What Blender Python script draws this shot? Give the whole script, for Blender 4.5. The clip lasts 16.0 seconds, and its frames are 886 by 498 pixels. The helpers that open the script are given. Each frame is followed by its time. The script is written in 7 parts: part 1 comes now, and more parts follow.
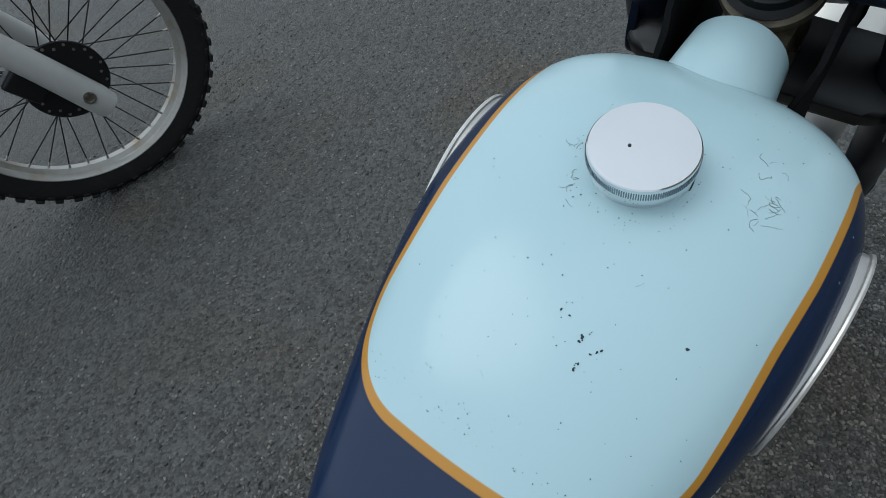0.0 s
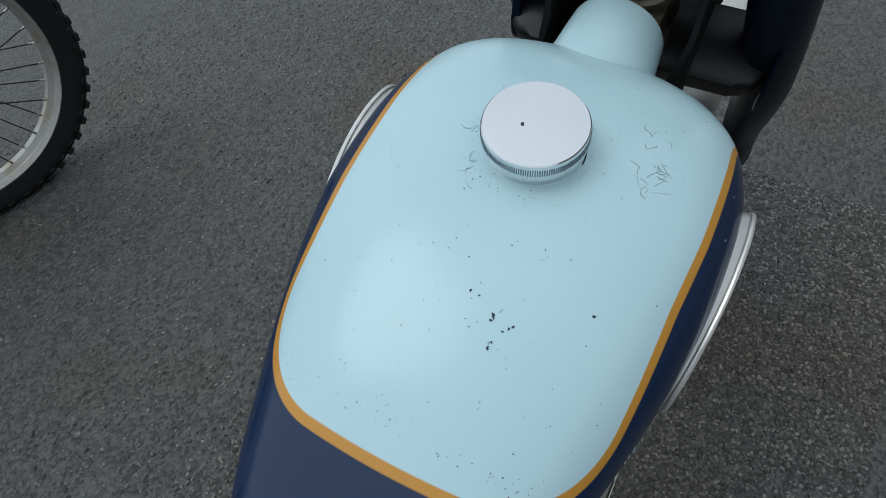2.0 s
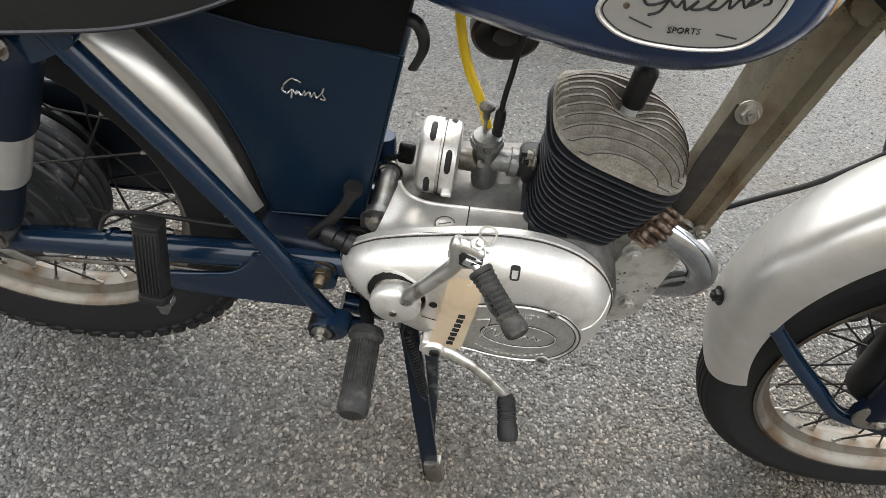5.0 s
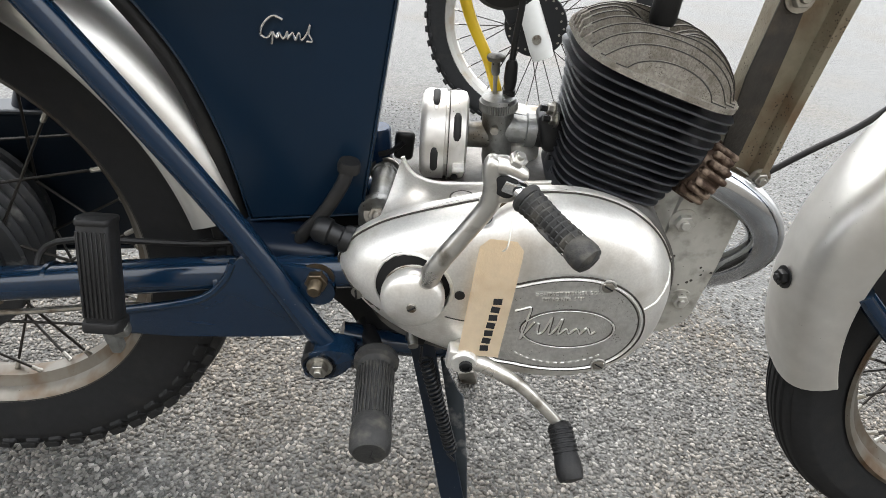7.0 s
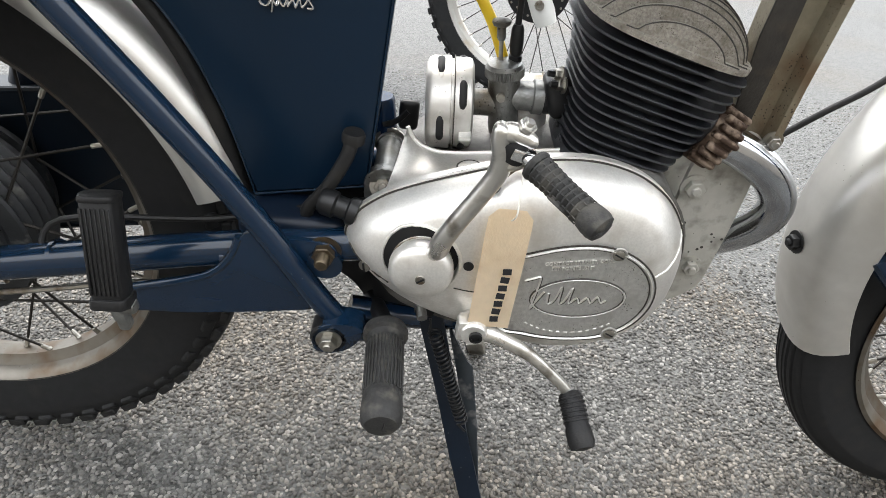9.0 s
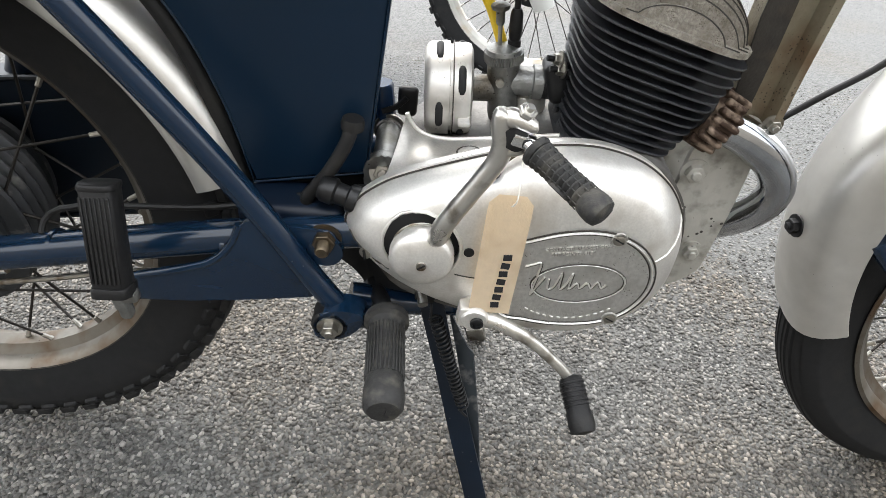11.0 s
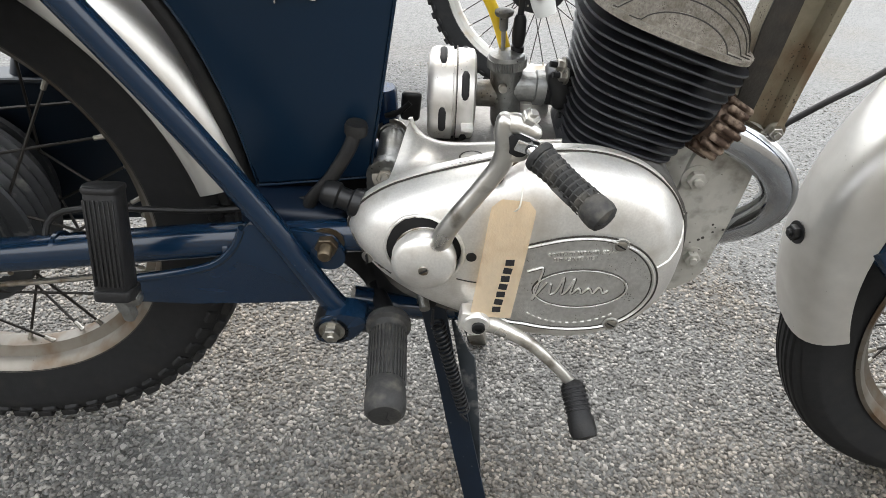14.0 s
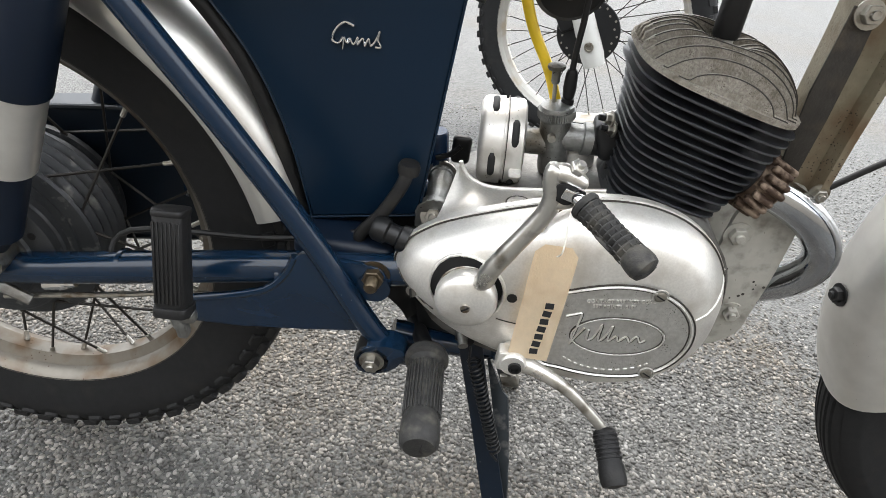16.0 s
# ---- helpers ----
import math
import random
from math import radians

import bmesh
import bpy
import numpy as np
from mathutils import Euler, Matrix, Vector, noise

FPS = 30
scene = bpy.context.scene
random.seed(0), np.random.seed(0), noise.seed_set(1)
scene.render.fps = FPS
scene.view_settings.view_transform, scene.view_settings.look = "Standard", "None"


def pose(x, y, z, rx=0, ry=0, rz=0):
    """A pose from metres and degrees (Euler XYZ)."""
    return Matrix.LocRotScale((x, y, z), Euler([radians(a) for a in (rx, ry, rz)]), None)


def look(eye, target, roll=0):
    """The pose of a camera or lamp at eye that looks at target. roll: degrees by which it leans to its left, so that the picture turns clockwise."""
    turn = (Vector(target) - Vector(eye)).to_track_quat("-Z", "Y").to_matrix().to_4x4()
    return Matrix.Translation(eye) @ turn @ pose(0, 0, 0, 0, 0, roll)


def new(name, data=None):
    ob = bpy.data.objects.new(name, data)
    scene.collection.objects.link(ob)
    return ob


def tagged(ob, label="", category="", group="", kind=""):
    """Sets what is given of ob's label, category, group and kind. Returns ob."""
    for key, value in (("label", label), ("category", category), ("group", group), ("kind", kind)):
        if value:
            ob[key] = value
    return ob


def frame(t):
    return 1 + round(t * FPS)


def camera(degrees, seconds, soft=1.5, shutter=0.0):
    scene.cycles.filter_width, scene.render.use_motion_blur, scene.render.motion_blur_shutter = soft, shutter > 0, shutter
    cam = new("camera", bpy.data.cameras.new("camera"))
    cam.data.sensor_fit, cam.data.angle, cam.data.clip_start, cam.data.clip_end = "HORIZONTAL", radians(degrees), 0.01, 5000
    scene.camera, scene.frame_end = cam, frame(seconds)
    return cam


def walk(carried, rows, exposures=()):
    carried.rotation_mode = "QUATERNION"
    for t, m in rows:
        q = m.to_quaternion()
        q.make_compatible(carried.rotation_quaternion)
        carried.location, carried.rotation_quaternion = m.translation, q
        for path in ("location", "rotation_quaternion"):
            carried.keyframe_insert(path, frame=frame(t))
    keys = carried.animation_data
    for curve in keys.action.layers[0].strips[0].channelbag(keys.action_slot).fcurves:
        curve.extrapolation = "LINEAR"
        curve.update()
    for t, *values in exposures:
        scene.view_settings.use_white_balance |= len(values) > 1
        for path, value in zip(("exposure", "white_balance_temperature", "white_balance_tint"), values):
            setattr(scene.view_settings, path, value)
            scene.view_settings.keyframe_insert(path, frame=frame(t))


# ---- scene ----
cam = camera(68.8, 16.0, 0.8)
# the machine's own axes, set level on the ground
RISE = Vector((0.10, 0.05, 1)).normalized()
AHEAD = Vector((1, 0, -0.10)).normalized()
LEVEL = Matrix((AHEAD, RISE.cross(AHEAD), RISE)).to_4x4() @ Matrix.Translation((0, 0, 0.02))
PATH = [
    (0, (0.02, -0.071, 1.091), (0.642, 0.737, -0.629), -18.4),
    (0.5, (0.027, -0.058, 1.07), (0.732, 0.591, -0.685), -15.8),
    (1, (0.035, -0.023, 1.036), (0.784, 0.467, -0.752), -5.1),
    (1.5, (0.015, -0.045, 1.057), (0.729, 0.468, -0.74), -7.8),
    (2, (0.018, -0.075, 1.085), (0.787, 0.507, -0.667), -10.2),
    (2.2, (0.015, -0.069, 1.092), (0.823, 0.542, -0.632), -5.0),
    (2.5, (0.055, -0.134, 1.111), (0.705, 0.596, -0.634), -2.2),
    (2.7, (0.069, -0.176, 1.115), (0.615, 0.569, -0.659), 1.4),
    (3, (0.05, -0.238, 1.133), (0.396, 0.665, -0.618), -2.0),
    (3.2, (0.032, -0.301, 1.14), (0.257, 0.699, -0.578), -1.8),
    (3.5, (0.025, -0.386, 1.15), (0.117, 0.605, -0.586), 1.9),
    (3.7, (0.04, -0.415, 1.142), (0.045, 0.573, -0.597), 0.8),
    (4, (0.088, -0.448, 1.114), (0.021, 0.613, -0.58), 5.1),
    (4.2, (0.11, -0.463, 1.095), (-0.027, 0.586, -0.603), 4.1),
    (6.3, (0.02, -0.545, 0.752), (0.017, 1.061, -0.439), 1.3),
    (6.5, (0.024, -0.544, 0.747), (0.005, 1.062, -0.445), 0.9),
    (7, (0.036, -0.548, 0.747), (-0.006, 1.066, -0.434), -0.4),
    (7.5, (0.028, -0.544, 0.749), (-0.04, 1.066, -0.434), 0.4),
    (8, (0.024, -0.544, 0.75), (-0.034, 1.063, -0.439), 0.8),
    (8.5, (0.023, -0.546, 0.749), (-0.025, 1.048, -0.458), -0.0),
    (9, (0.032, -0.543, 0.742), (-0.021, 1.018, -0.507), -1.7),
    (11.3, (0.03, -0.544, 0.742), (-0.02, 0.991, -0.538), -2.1),
    (11.5, (0.029, -0.547, 0.744), (-0.024, 0.995, -0.527), -1.8),
    (12, (0.028, -0.548, 0.745), (-0.023, 1.007, -0.512), -1.6),
    (12.5, (0.03, -0.548, 0.745), (-0.023, 1.011, -0.506), -1.7),
    (13, (0.029, -0.546, 0.744), (-0.022, 1.009, -0.513), -1.6),
    (13.5, (0.028, -0.545, 0.744), (-0.023, 1.001, -0.524), -1.5),
    (14, (0.029, -0.545, 0.743), (-0.022, 1.0, -0.527), -1.8),
    (14.5, (0.031, -0.545, 0.743), (-0.023, 0.999, -0.527), -2.0),
    (15, (0.031, -0.545, 0.743), (-0.028, 1.004, -0.521), -1.7),
    (15.5, (0.037, -0.545, 0.741), (-0.086, 1.015, -0.505), -2.7),
    (16, (0.022, -0.561, 0.755), (-0.138, 1.051, -0.417), -0.5),
]
EXPOSURES = ((0, -0.25, 5800, 4), (1.6, -0.25, 5800, 4), (2.5, -0.2, 6000, 7), (3.3, -0.25, 6200, 10), (3.7, 0.35, 6400, 10), (4.2, 1.25, 6700, 10), (6.3, 1.95, 6500, 10), (16, 1.95, 6500, 10))
walk(cam, [(t, LEVEL @ look(eye, target, roll)) for t, eye, target, roll in PATH], EXPOSURES)

# ---- light ----
world = bpy.data.worlds.new("overcast_sky")
scene.world = world
world.use_nodes = True
wn, wl = world.node_tree.nodes, world.node_tree.links
wn.clear()
sky = wn.new("ShaderNodeTexSky")
sky.sky_type, sky.sun_disc = "NISHITA", False
sky.sun_elevation, sky.sun_rotation = radians(62), radians(-22)
sky.air_density, sky.dust_density, sky.ozone_density = 1.0, 2.0, 1.0
soft = wn.new("ShaderNodeHueSaturation")
soft.inputs["Saturation"].default_value = 0.35
bg = wn.new("ShaderNodeBackground")
bg.inputs["Strength"].default_value = 0.12
wout = wn.new("ShaderNodeOutputWorld")
wl.new(sky.outputs[0], soft.inputs["Color"])
geo = wn.new("ShaderNodeTexCoord")
sep = wn.new("ShaderNodeSeparateXYZ")
wl.new(geo.outputs["Generated"], sep.inputs[0])
rise = wn.new("ShaderNodeMapRange")
rise.inputs["From Min"].default_value, rise.inputs["From Max"].default_value = 0.0, 1.0
rise.inputs["To Min"].default_value, rise.inputs["To Max"].default_value = 0.80, 1.12
wl.new(sep.outputs["Z"], rise.inputs["Value"])
side = wn.new("ShaderNodeMapRange")
side.inputs["From Min"].default_value, side.inputs["From Max"].default_value = -1.0, 1.0
side.inputs["To Min"].default_value, side.inputs["To Max"].default_value = 1.02, 1.14
wl.new(sep.outputs["Y"], side.inputs["Value"])
level = wn.new("ShaderNodeMath")
level.operation = "MULTIPLY"
wl.new(rise.outputs["Result"], level.inputs[0])
wl.new(side.outputs["Result"], level.inputs[1])
cloud = wn.new("ShaderNodeVectorMath")
cloud.operation = "SCALE"
veil = wn.new("ShaderNodeMix")
veil.data_type = "RGBA"
veil.inputs["Factor"].default_value = 0.75
veil.inputs["B"].default_value = (8.2, 8.4, 8.6, 1)
wl.new(soft.outputs[0], veil.inputs["A"])
wl.new(veil.outputs["Result"], cloud.inputs[0])
wl.new(level.outputs[0], cloud.inputs["Scale"])
wl.new(cloud.outputs[0], bg.inputs["Color"])
wl.new(bg.outputs[0], wout.inputs[0])

sun_data = bpy.data.lights.new("sun", "SUN")
sun_data.energy, sun_data.angle, sun_data.color = 0.7, radians(35), (1.0, 0.94, 0.86)
sun = new("sun", sun_data)
sun.matrix_world = look((0, 0, 5), (1.0, -2.4, 0))


# ---- materials ----
def material(name, color, rough=0.5, metal=0.0, vary=0.15, scale=40.0, bump=0.0, bump_scale=200.0, coat=0.0, rough_vary=0.1,
             second=None, second_scale=6.0, second_amount=(0.55, 0.7), spec=0.5, pits=None, pit_scale=300.0, pit_size=0.2):
    """A surface with grain and stains at two scales and a fine relief."""
    m = bpy.data.materials.new(name)
    m.use_nodes = True
    n, l = m.node_tree.nodes, m.node_tree.links
    p = n["Principled BSDF"]
    tc = n.new("ShaderNodeTexCoord")
    fine = n.new("ShaderNodeTexNoise")
    fine.inputs["Scale"].default_value, fine.inputs["Detail"].default_value = scale, 6
    l.new(tc.outputs["Object"], fine.inputs["Vector"])
    big = n.new("ShaderNodeTexNoise")
    big.inputs["Scale"].default_value, big.inputs["Detail"].default_value = second_scale, 8
    l.new(tc.outputs["Object"], big.inputs["Vector"])
    lo = n.new("ShaderNodeMix")
    lo.data_type = "RGBA"
    c = Vector(color)
    lo.inputs["A"].default_value = (*(c * (1 - vary)), 1)
    lo.inputs["B"].default_value = (*[min(1, v) for v in c * (1 + vary)], 1)
    l.new(fine.outputs["Fac"], lo.inputs["Factor"])
    last = lo.outputs["Result"]
    if second:
        ramp = n.new("ShaderNodeMapRange")
        ramp.inputs["From Min"].default_value, ramp.inputs["From Max"].default_value = second_amount
        l.new(big.outputs["Fac"], ramp.inputs["Value"])
        mix = n.new("ShaderNodeMix")
        mix.data_type = "RGBA"
        mix.inputs["B"].default_value = (*second, 1)
        l.new(ramp.outputs["Result"], mix.inputs["Factor"])
        l.new(last, mix.inputs["A"])
        last = mix.outputs["Result"]
    if pits:
        cells = n.new("ShaderNodeTexVoronoi")
        cells.inputs["Scale"].default_value = pit_scale
        l.new(tc.outputs["Object"], cells.inputs["Vector"])
        size = n.new("ShaderNodeMapRange")
        size.inputs["From Min"].default_value, size.inputs["From Max"].default_value = 0.38, 0.68
        size.inputs["To Min"].default_value, size.inputs["To Max"].default_value = -0.05, pit_size * 1.6
        patch = n.new("ShaderNodeTexNoise")
        patch.inputs["Scale"].default_value, patch.inputs["Detail"].default_value = pit_scale * 0.13, 4
        l.new(tc.outputs["Object"], patch.inputs["Vector"])
        l.new(patch.outputs["Fac"], size.inputs["Value"])
        less = n.new("ShaderNodeMath")
        less.operation = "LESS_THAN"
        l.new(cells.outputs["Distance"], less.inputs[0])
        l.new(size.outputs["Result"], less.inputs[1])
        dot = n.new("ShaderNodeMix")
        dot.data_type = "RGBA"
        dot.inputs["B"].default_value = (*pits, 1)
        l.new(less.outputs[0], dot.inputs["Factor"])
        l.new(last, dot.inputs["A"])
        last = dot.outputs["Result"]
    l.new(last, p.inputs["Base Color"])
    rr = n.new("ShaderNodeMapRange")
    rr.inputs["To Min"].default_value, rr.inputs["To Max"].default_value = max(0.02, rough - rough_vary), min(1, rough + rough_vary)
    l.new(big.outputs["Fac"], rr.inputs["Value"])
    l.new(rr.outputs["Result"], p.inputs["Roughness"])
    p.inputs["Metallic"].default_value = metal
    p.inputs["Specular IOR Level"].default_value = spec
    p.inputs["Coat Weight"].default_value, p.inputs["Coat Roughness"].default_value = coat, 0.08
    if bump:
        rel = n.new("ShaderNodeTexNoise")
        rel.inputs["Scale"].default_value, rel.inputs["Detail"].default_value = bump_scale, 5
        l.new(tc.outputs["Object"], rel.inputs["Vector"])
        b = n.new("ShaderNodeBump")
        b.inputs["Strength"].default_value, b.inputs["Distance"].default_value = bump, 0.002
        l.new(rel.outputs["Fac"], b.inputs["Height"])
        l.new(b.outputs["Normal"], p.inputs["Normal"])
    return m


NAVY = material("navy_paint", (0.0044, 0.0165, 0.044), 0.24, vary=0.12, scale=9, rough_vary=0.06, spec=0.34)
NAVY_FRAME = material("navy_frame_enamel", (0.0040, 0.0150, 0.035), 0.15, vary=0.2, scale=14, spec=0.5, bump=0.05, bump_scale=60,
                      pits=(0.05, 0.06, 0.075), pit_scale=120, pit_size=0.06)
ALLOY = material("polished_alloy", (0.75, 0.735, 0.70), 0.40, metal=0.74, vary=0.16, scale=520, bump=0.05, bump_scale=420, rough_vary=0.14,
                 second=(0.50, 0.465, 0.41), second_scale=30, second_amount=(0.52, 0.80))
CAST = material("cast_alloy", (0.25, 0.255, 0.25), 0.44, metal=0.9, vary=0.3, scale=160, bump=0.28, bump_scale=500,
                second=(0.10, 0.088, 0.07), second_scale=26, second_amount=(0.47, 0.72), pits=(0.05, 0.045, 0.04), pit_scale=300, pit_size=0.14)
GUARD = material("brushed_alloy", (0.69, 0.675, 0.64), 0.33, metal=0.80, vary=0.12, scale=60, bump=0.42, bump_scale=11, rough_vary=0.12,
                 second=(0.52, 0.50, 0.46), second_scale=9, second_amount=(0.45, 0.8), pits=(0.25, 0.23, 0.2), pit_scale=170, pit_size=0.06)
CHROME = material("chrome", (0.74, 0.75, 0.76), 0.08, metal=1.0, vary=0.04, rough_vary=0.04, bump=0.02, bump_scale=60)
STEEL = material("plated_steel", (0.36, 0.345, 0.31), 0.38, metal=1.0, vary=0.25, scale=200, bump=0.12, bump_scale=500,
                 second=(0.14, 0.095, 0.055), second_scale=60, second_amount=(0.52, 0.72))
BRASS = material("brass_nut", (0.17, 0.135, 0.09), 0.45, metal=1.0, vary=0.3, scale=200, second=(0.09, 0.075, 0.06), second_scale=80, second_amount=(0.45, 0.7))
RUBBER = material("black_rubber", (0.0105, 0.0105, 0.011), 0.5, vary=0.35, scale=150, bump=0.15, bump_scale=400, spec=0.28,
                  second=(0.020, 0.019, 0.017), second_scale=40, second_amount=(0.5, 0.8))
TYRE = material("tyre_rubber", (0.014, 0.0143, 0.015), 0.65, vary=0.3, scale=120, bump=0.12, bump_scale=500, spec=0.2,
                second=(0.026, 0.025, 0.023), second_scale=25, second_amount=(0.55, 0.8))
GREY_RUBBER = material("worn_grey_rubber", (0.026, 0.026, 0.0255), 0.66, vary=0.5, scale=180, bump=0.25, bump_scale=500, spec=0.3,
                       second=(0.075, 0.070, 0.060), second_scale=75, second_amount=(0.50, 0.72))
BLACK = material("black_paint", (0.0085, 0.0088, 0.0095), 0.38, vary=0.3, scale=60, bump=0.05, bump_scale=300, spec=0.35)
FIN = material("black_fin_paint", (0.0185, 0.0205, 0.0245), 0.42, vary=0.3, scale=90, bump=0.1, bump_scale=400, spec=0.4,
               second=(0.020, 0.019, 0.018), second_scale=60, second_amount=(0.6, 0.8))
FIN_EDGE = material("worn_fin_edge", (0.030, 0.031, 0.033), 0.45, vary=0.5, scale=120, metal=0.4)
HEAD = material("oxidised_cast_alloy", (0.27, 0.25, 0.215), 0.75, metal=0.2, vary=0.6, scale=420, bump=0.9, bump_scale=420,
                second=(0.15, 0.13, 0.10), second_scale=60, second_amount=(0.45, 0.75), pits=(0.12, 0.105, 0.085), pit_scale=700, pit_size=0.22)
BEAM = material("weathered_alloy_beam", (0.22, 0.195, 0.14), 0.55, metal=0.4, vary=0.25, scale=120, bump=0.3, bump_scale=400,
                second=(0.13, 0.08, 0.042), second_scale=17, second_amount=(0.48, 0.70), pits=(0.06, 0.045, 0.03), pit_scale=330, pit_size=0.2)
RUST = material("rusty_steel", (0.050, 0.029, 0.018), 0.7, metal=0.35, vary=0.4, scale=150, bump=0.5, bump_scale=400,
                second=(0.24, 0.18, 0.135), second_scale=95, second_amount=(0.49, 0.64))
RIM = material("dull_chrome_rim", (0.20, 0.185, 0.16), 0.46, metal=0.9, vary=0.2, scale=60, bump=0.05, bump_scale=300,
               second=(0.13, 0.085, 0.05), second_scale=22, second_amount=(0.46, 0.70), pits=(0.08, 0.045, 0.03), pit_scale=200, pit_size=0.12)
SPOKE = material("dark_spoke_steel", (0.034, 0.031, 0.028), 0.45, metal=0.7, vary=0.3, scale=200)
HUB = material("grey_hub_casting", (0.055, 0.058, 0.062), 0.5, metal=0.6, vary=0.25, scale=120, bump=0.2, bump_scale=400,
               second=(0.18, 0.18, 0.17), second_scale=70, second_amount=(0.58, 0.7))
PIPING = material("white_piping", (0.72, 0.70, 0.64), 0.5, vary=0.1, scale=150)
CARD = material("manila_card", (0.84, 0.71, 0.53), 0.8, vary=0.09, scale=160, bump=0.1, bump_scale=500, second=(0.74, 0.60, 0.42), second_scale=40)
INK = material("black_ink", (0.01, 0.01, 0.012), 0.6, vary=0.1)
YELLOW = material("yellow_fuel_hose", (0.80, 0.55, 0.02), 0.35, vary=0.08, scale=60)
WHITE = material("white_fork_paint", (0.46, 0.46, 0.44), 0.4, vary=0.06, scale=60)
LEAF = material("dry_leaf", (0.34, 0.17, 0.06), 0.8, vary=0.3, scale=120)
# near black for script and slots; also paints the shade inside openings
ENGRAVE = material("black_fill_and_recess_shade", (0.015, 0.015, 0.0155), 0.6, vary=0.3, spec=0.25)
LETTER = material("raised_cast_letter", (0.70, 0.69, 0.66), 0.4, metal=0.8, vary=0.15, scale=300)
BEAM_DARK = material("dark_mottled_alloy", (0.030, 0.027, 0.023), 0.6, vary=0.5, scale=90, bump=0.3, bump_scale=400, second=(0.085, 0.065, 0.045), second_scale=22, second_amount=(0.52, 0.75), spec=0.3)
KNURL = material("dark_knurled_chrome", (0.20, 0.22, 0.25), 0.25, metal=1.0, vary=0.2, scale=300)
# dark brown for grimy joints and for shade lines put in as colour
GRIME_SHADE = material("grime_and_drawn_shade", (0.035, 0.031, 0.026), 0.55, vary=0.5, scale=200, spec=0.35)
VINYL = material("black_vinyl", (0.0078, 0.0095, 0.0140), 0.34, vary=0.25, scale=60, bump=0.55, bump_scale=260, rough_vary=0.10, spec=0.55)


def tank_material():
    """Navy lower half, pale blue panel and a gold line between, after the panel's own edge distance; chips in the pale blue."""
    m = bpy.data.materials.new("two_tone_tank_paint")
    m.use_nodes = True
    n, l = m.node_tree.nodes, m.node_tree.links
    p = n["Principled BSDF"]
    at = n.new("ShaderNodeAttribute")
    at.attribute_name = "panel"
    tc = n.new("ShaderNodeTexCoord")

    def step(value, edge, wide=0.0004):
        r = n.new("ShaderNodeMapRange")
        r.inputs["From Min"].default_value, r.inputs["From Max"].default_value = edge - wide, edge + wide
        l.new(value, r.inputs["Value"])
        return r.outputs["Result"]

    def mix(fac, a, b):
        x = n.new("ShaderNodeMix")
        x.data_type = "RGBA"
        l.new(fac, x.inputs["Factor"])
        for key, v in (("A", a), ("B", b)):
            if isinstance(v, tuple):
                x.inputs[key].default_value = (*v, 1)
            else:
                l.new(v, x.inputs[key])
        return x.outputs["Result"]

    cloud = n.new("ShaderNodeTexNoise")
    cloud.inputs["Scale"].default_value = 12
    l.new(tc.outputs["Object"], cloud.inputs["Vector"])
    pale = mix(cloud.outputs["Fac"], (0.43, 0.60, 0.65), (0.48, 0.65, 0.69))
    spots = n.new("ShaderNodeTexVoronoi")
    spots.inputs["Scale"].default_value = 170
    l.new(tc.outputs["Object"], spots.inputs["Vector"])
    where = n.new("ShaderNodeTexNoise")
    where.inputs["Scale"].default_value, where.inputs["Detail"].default_value = 34, 3
    l.new(tc.outputs["Object"], where.inputs["Vector"])
    thr = n.new("ShaderNodeMapRange")
    thr.inputs["From Min"].default_value, thr.inputs["From Max"].default_value = 0.54, 0.72
    thr.inputs["To Min"].default_value, thr.inputs["To Max"].default_value = 0.0, 0.11
    l.new(where.outputs["Fac"], thr.inputs["Value"])
    chip = n.new("ShaderNodeMath")
    chip.operation = "LESS_THAN"
    l.new(spots.outputs["Distance"], chip.inputs[0])
    l.new(thr.outputs["Result"], chip.inputs[1])
    pale = mix(chip.outputs[0], pale, (0.012, 0.03, 0.06))
    cover = mix(step(at.outputs["Fac"], 0.0), (0.0046, 0.0180, 0.058), (0.50, 0.24, 0.035))
    cover = mix(step(at.outputs["Fac"], 0.0050), cover, pale)
    l.new(cover, p.inputs["Base Color"])
    p.inputs["Roughness"].default_value = 0.20
    p.inputs["Specular IOR Level"].default_value = 0.5
    b = n.new("ShaderNodeBump")
    b.inputs["Strength"].default_value, b.inputs["Distance"].default_value, b.invert = 0.4, 0.0006, True
    l.new(chip.outputs[0], b.inputs["Height"])
    l.new(b.outputs["Normal"], p.inputs["Normal"])
    return m


TANK = tank_material()


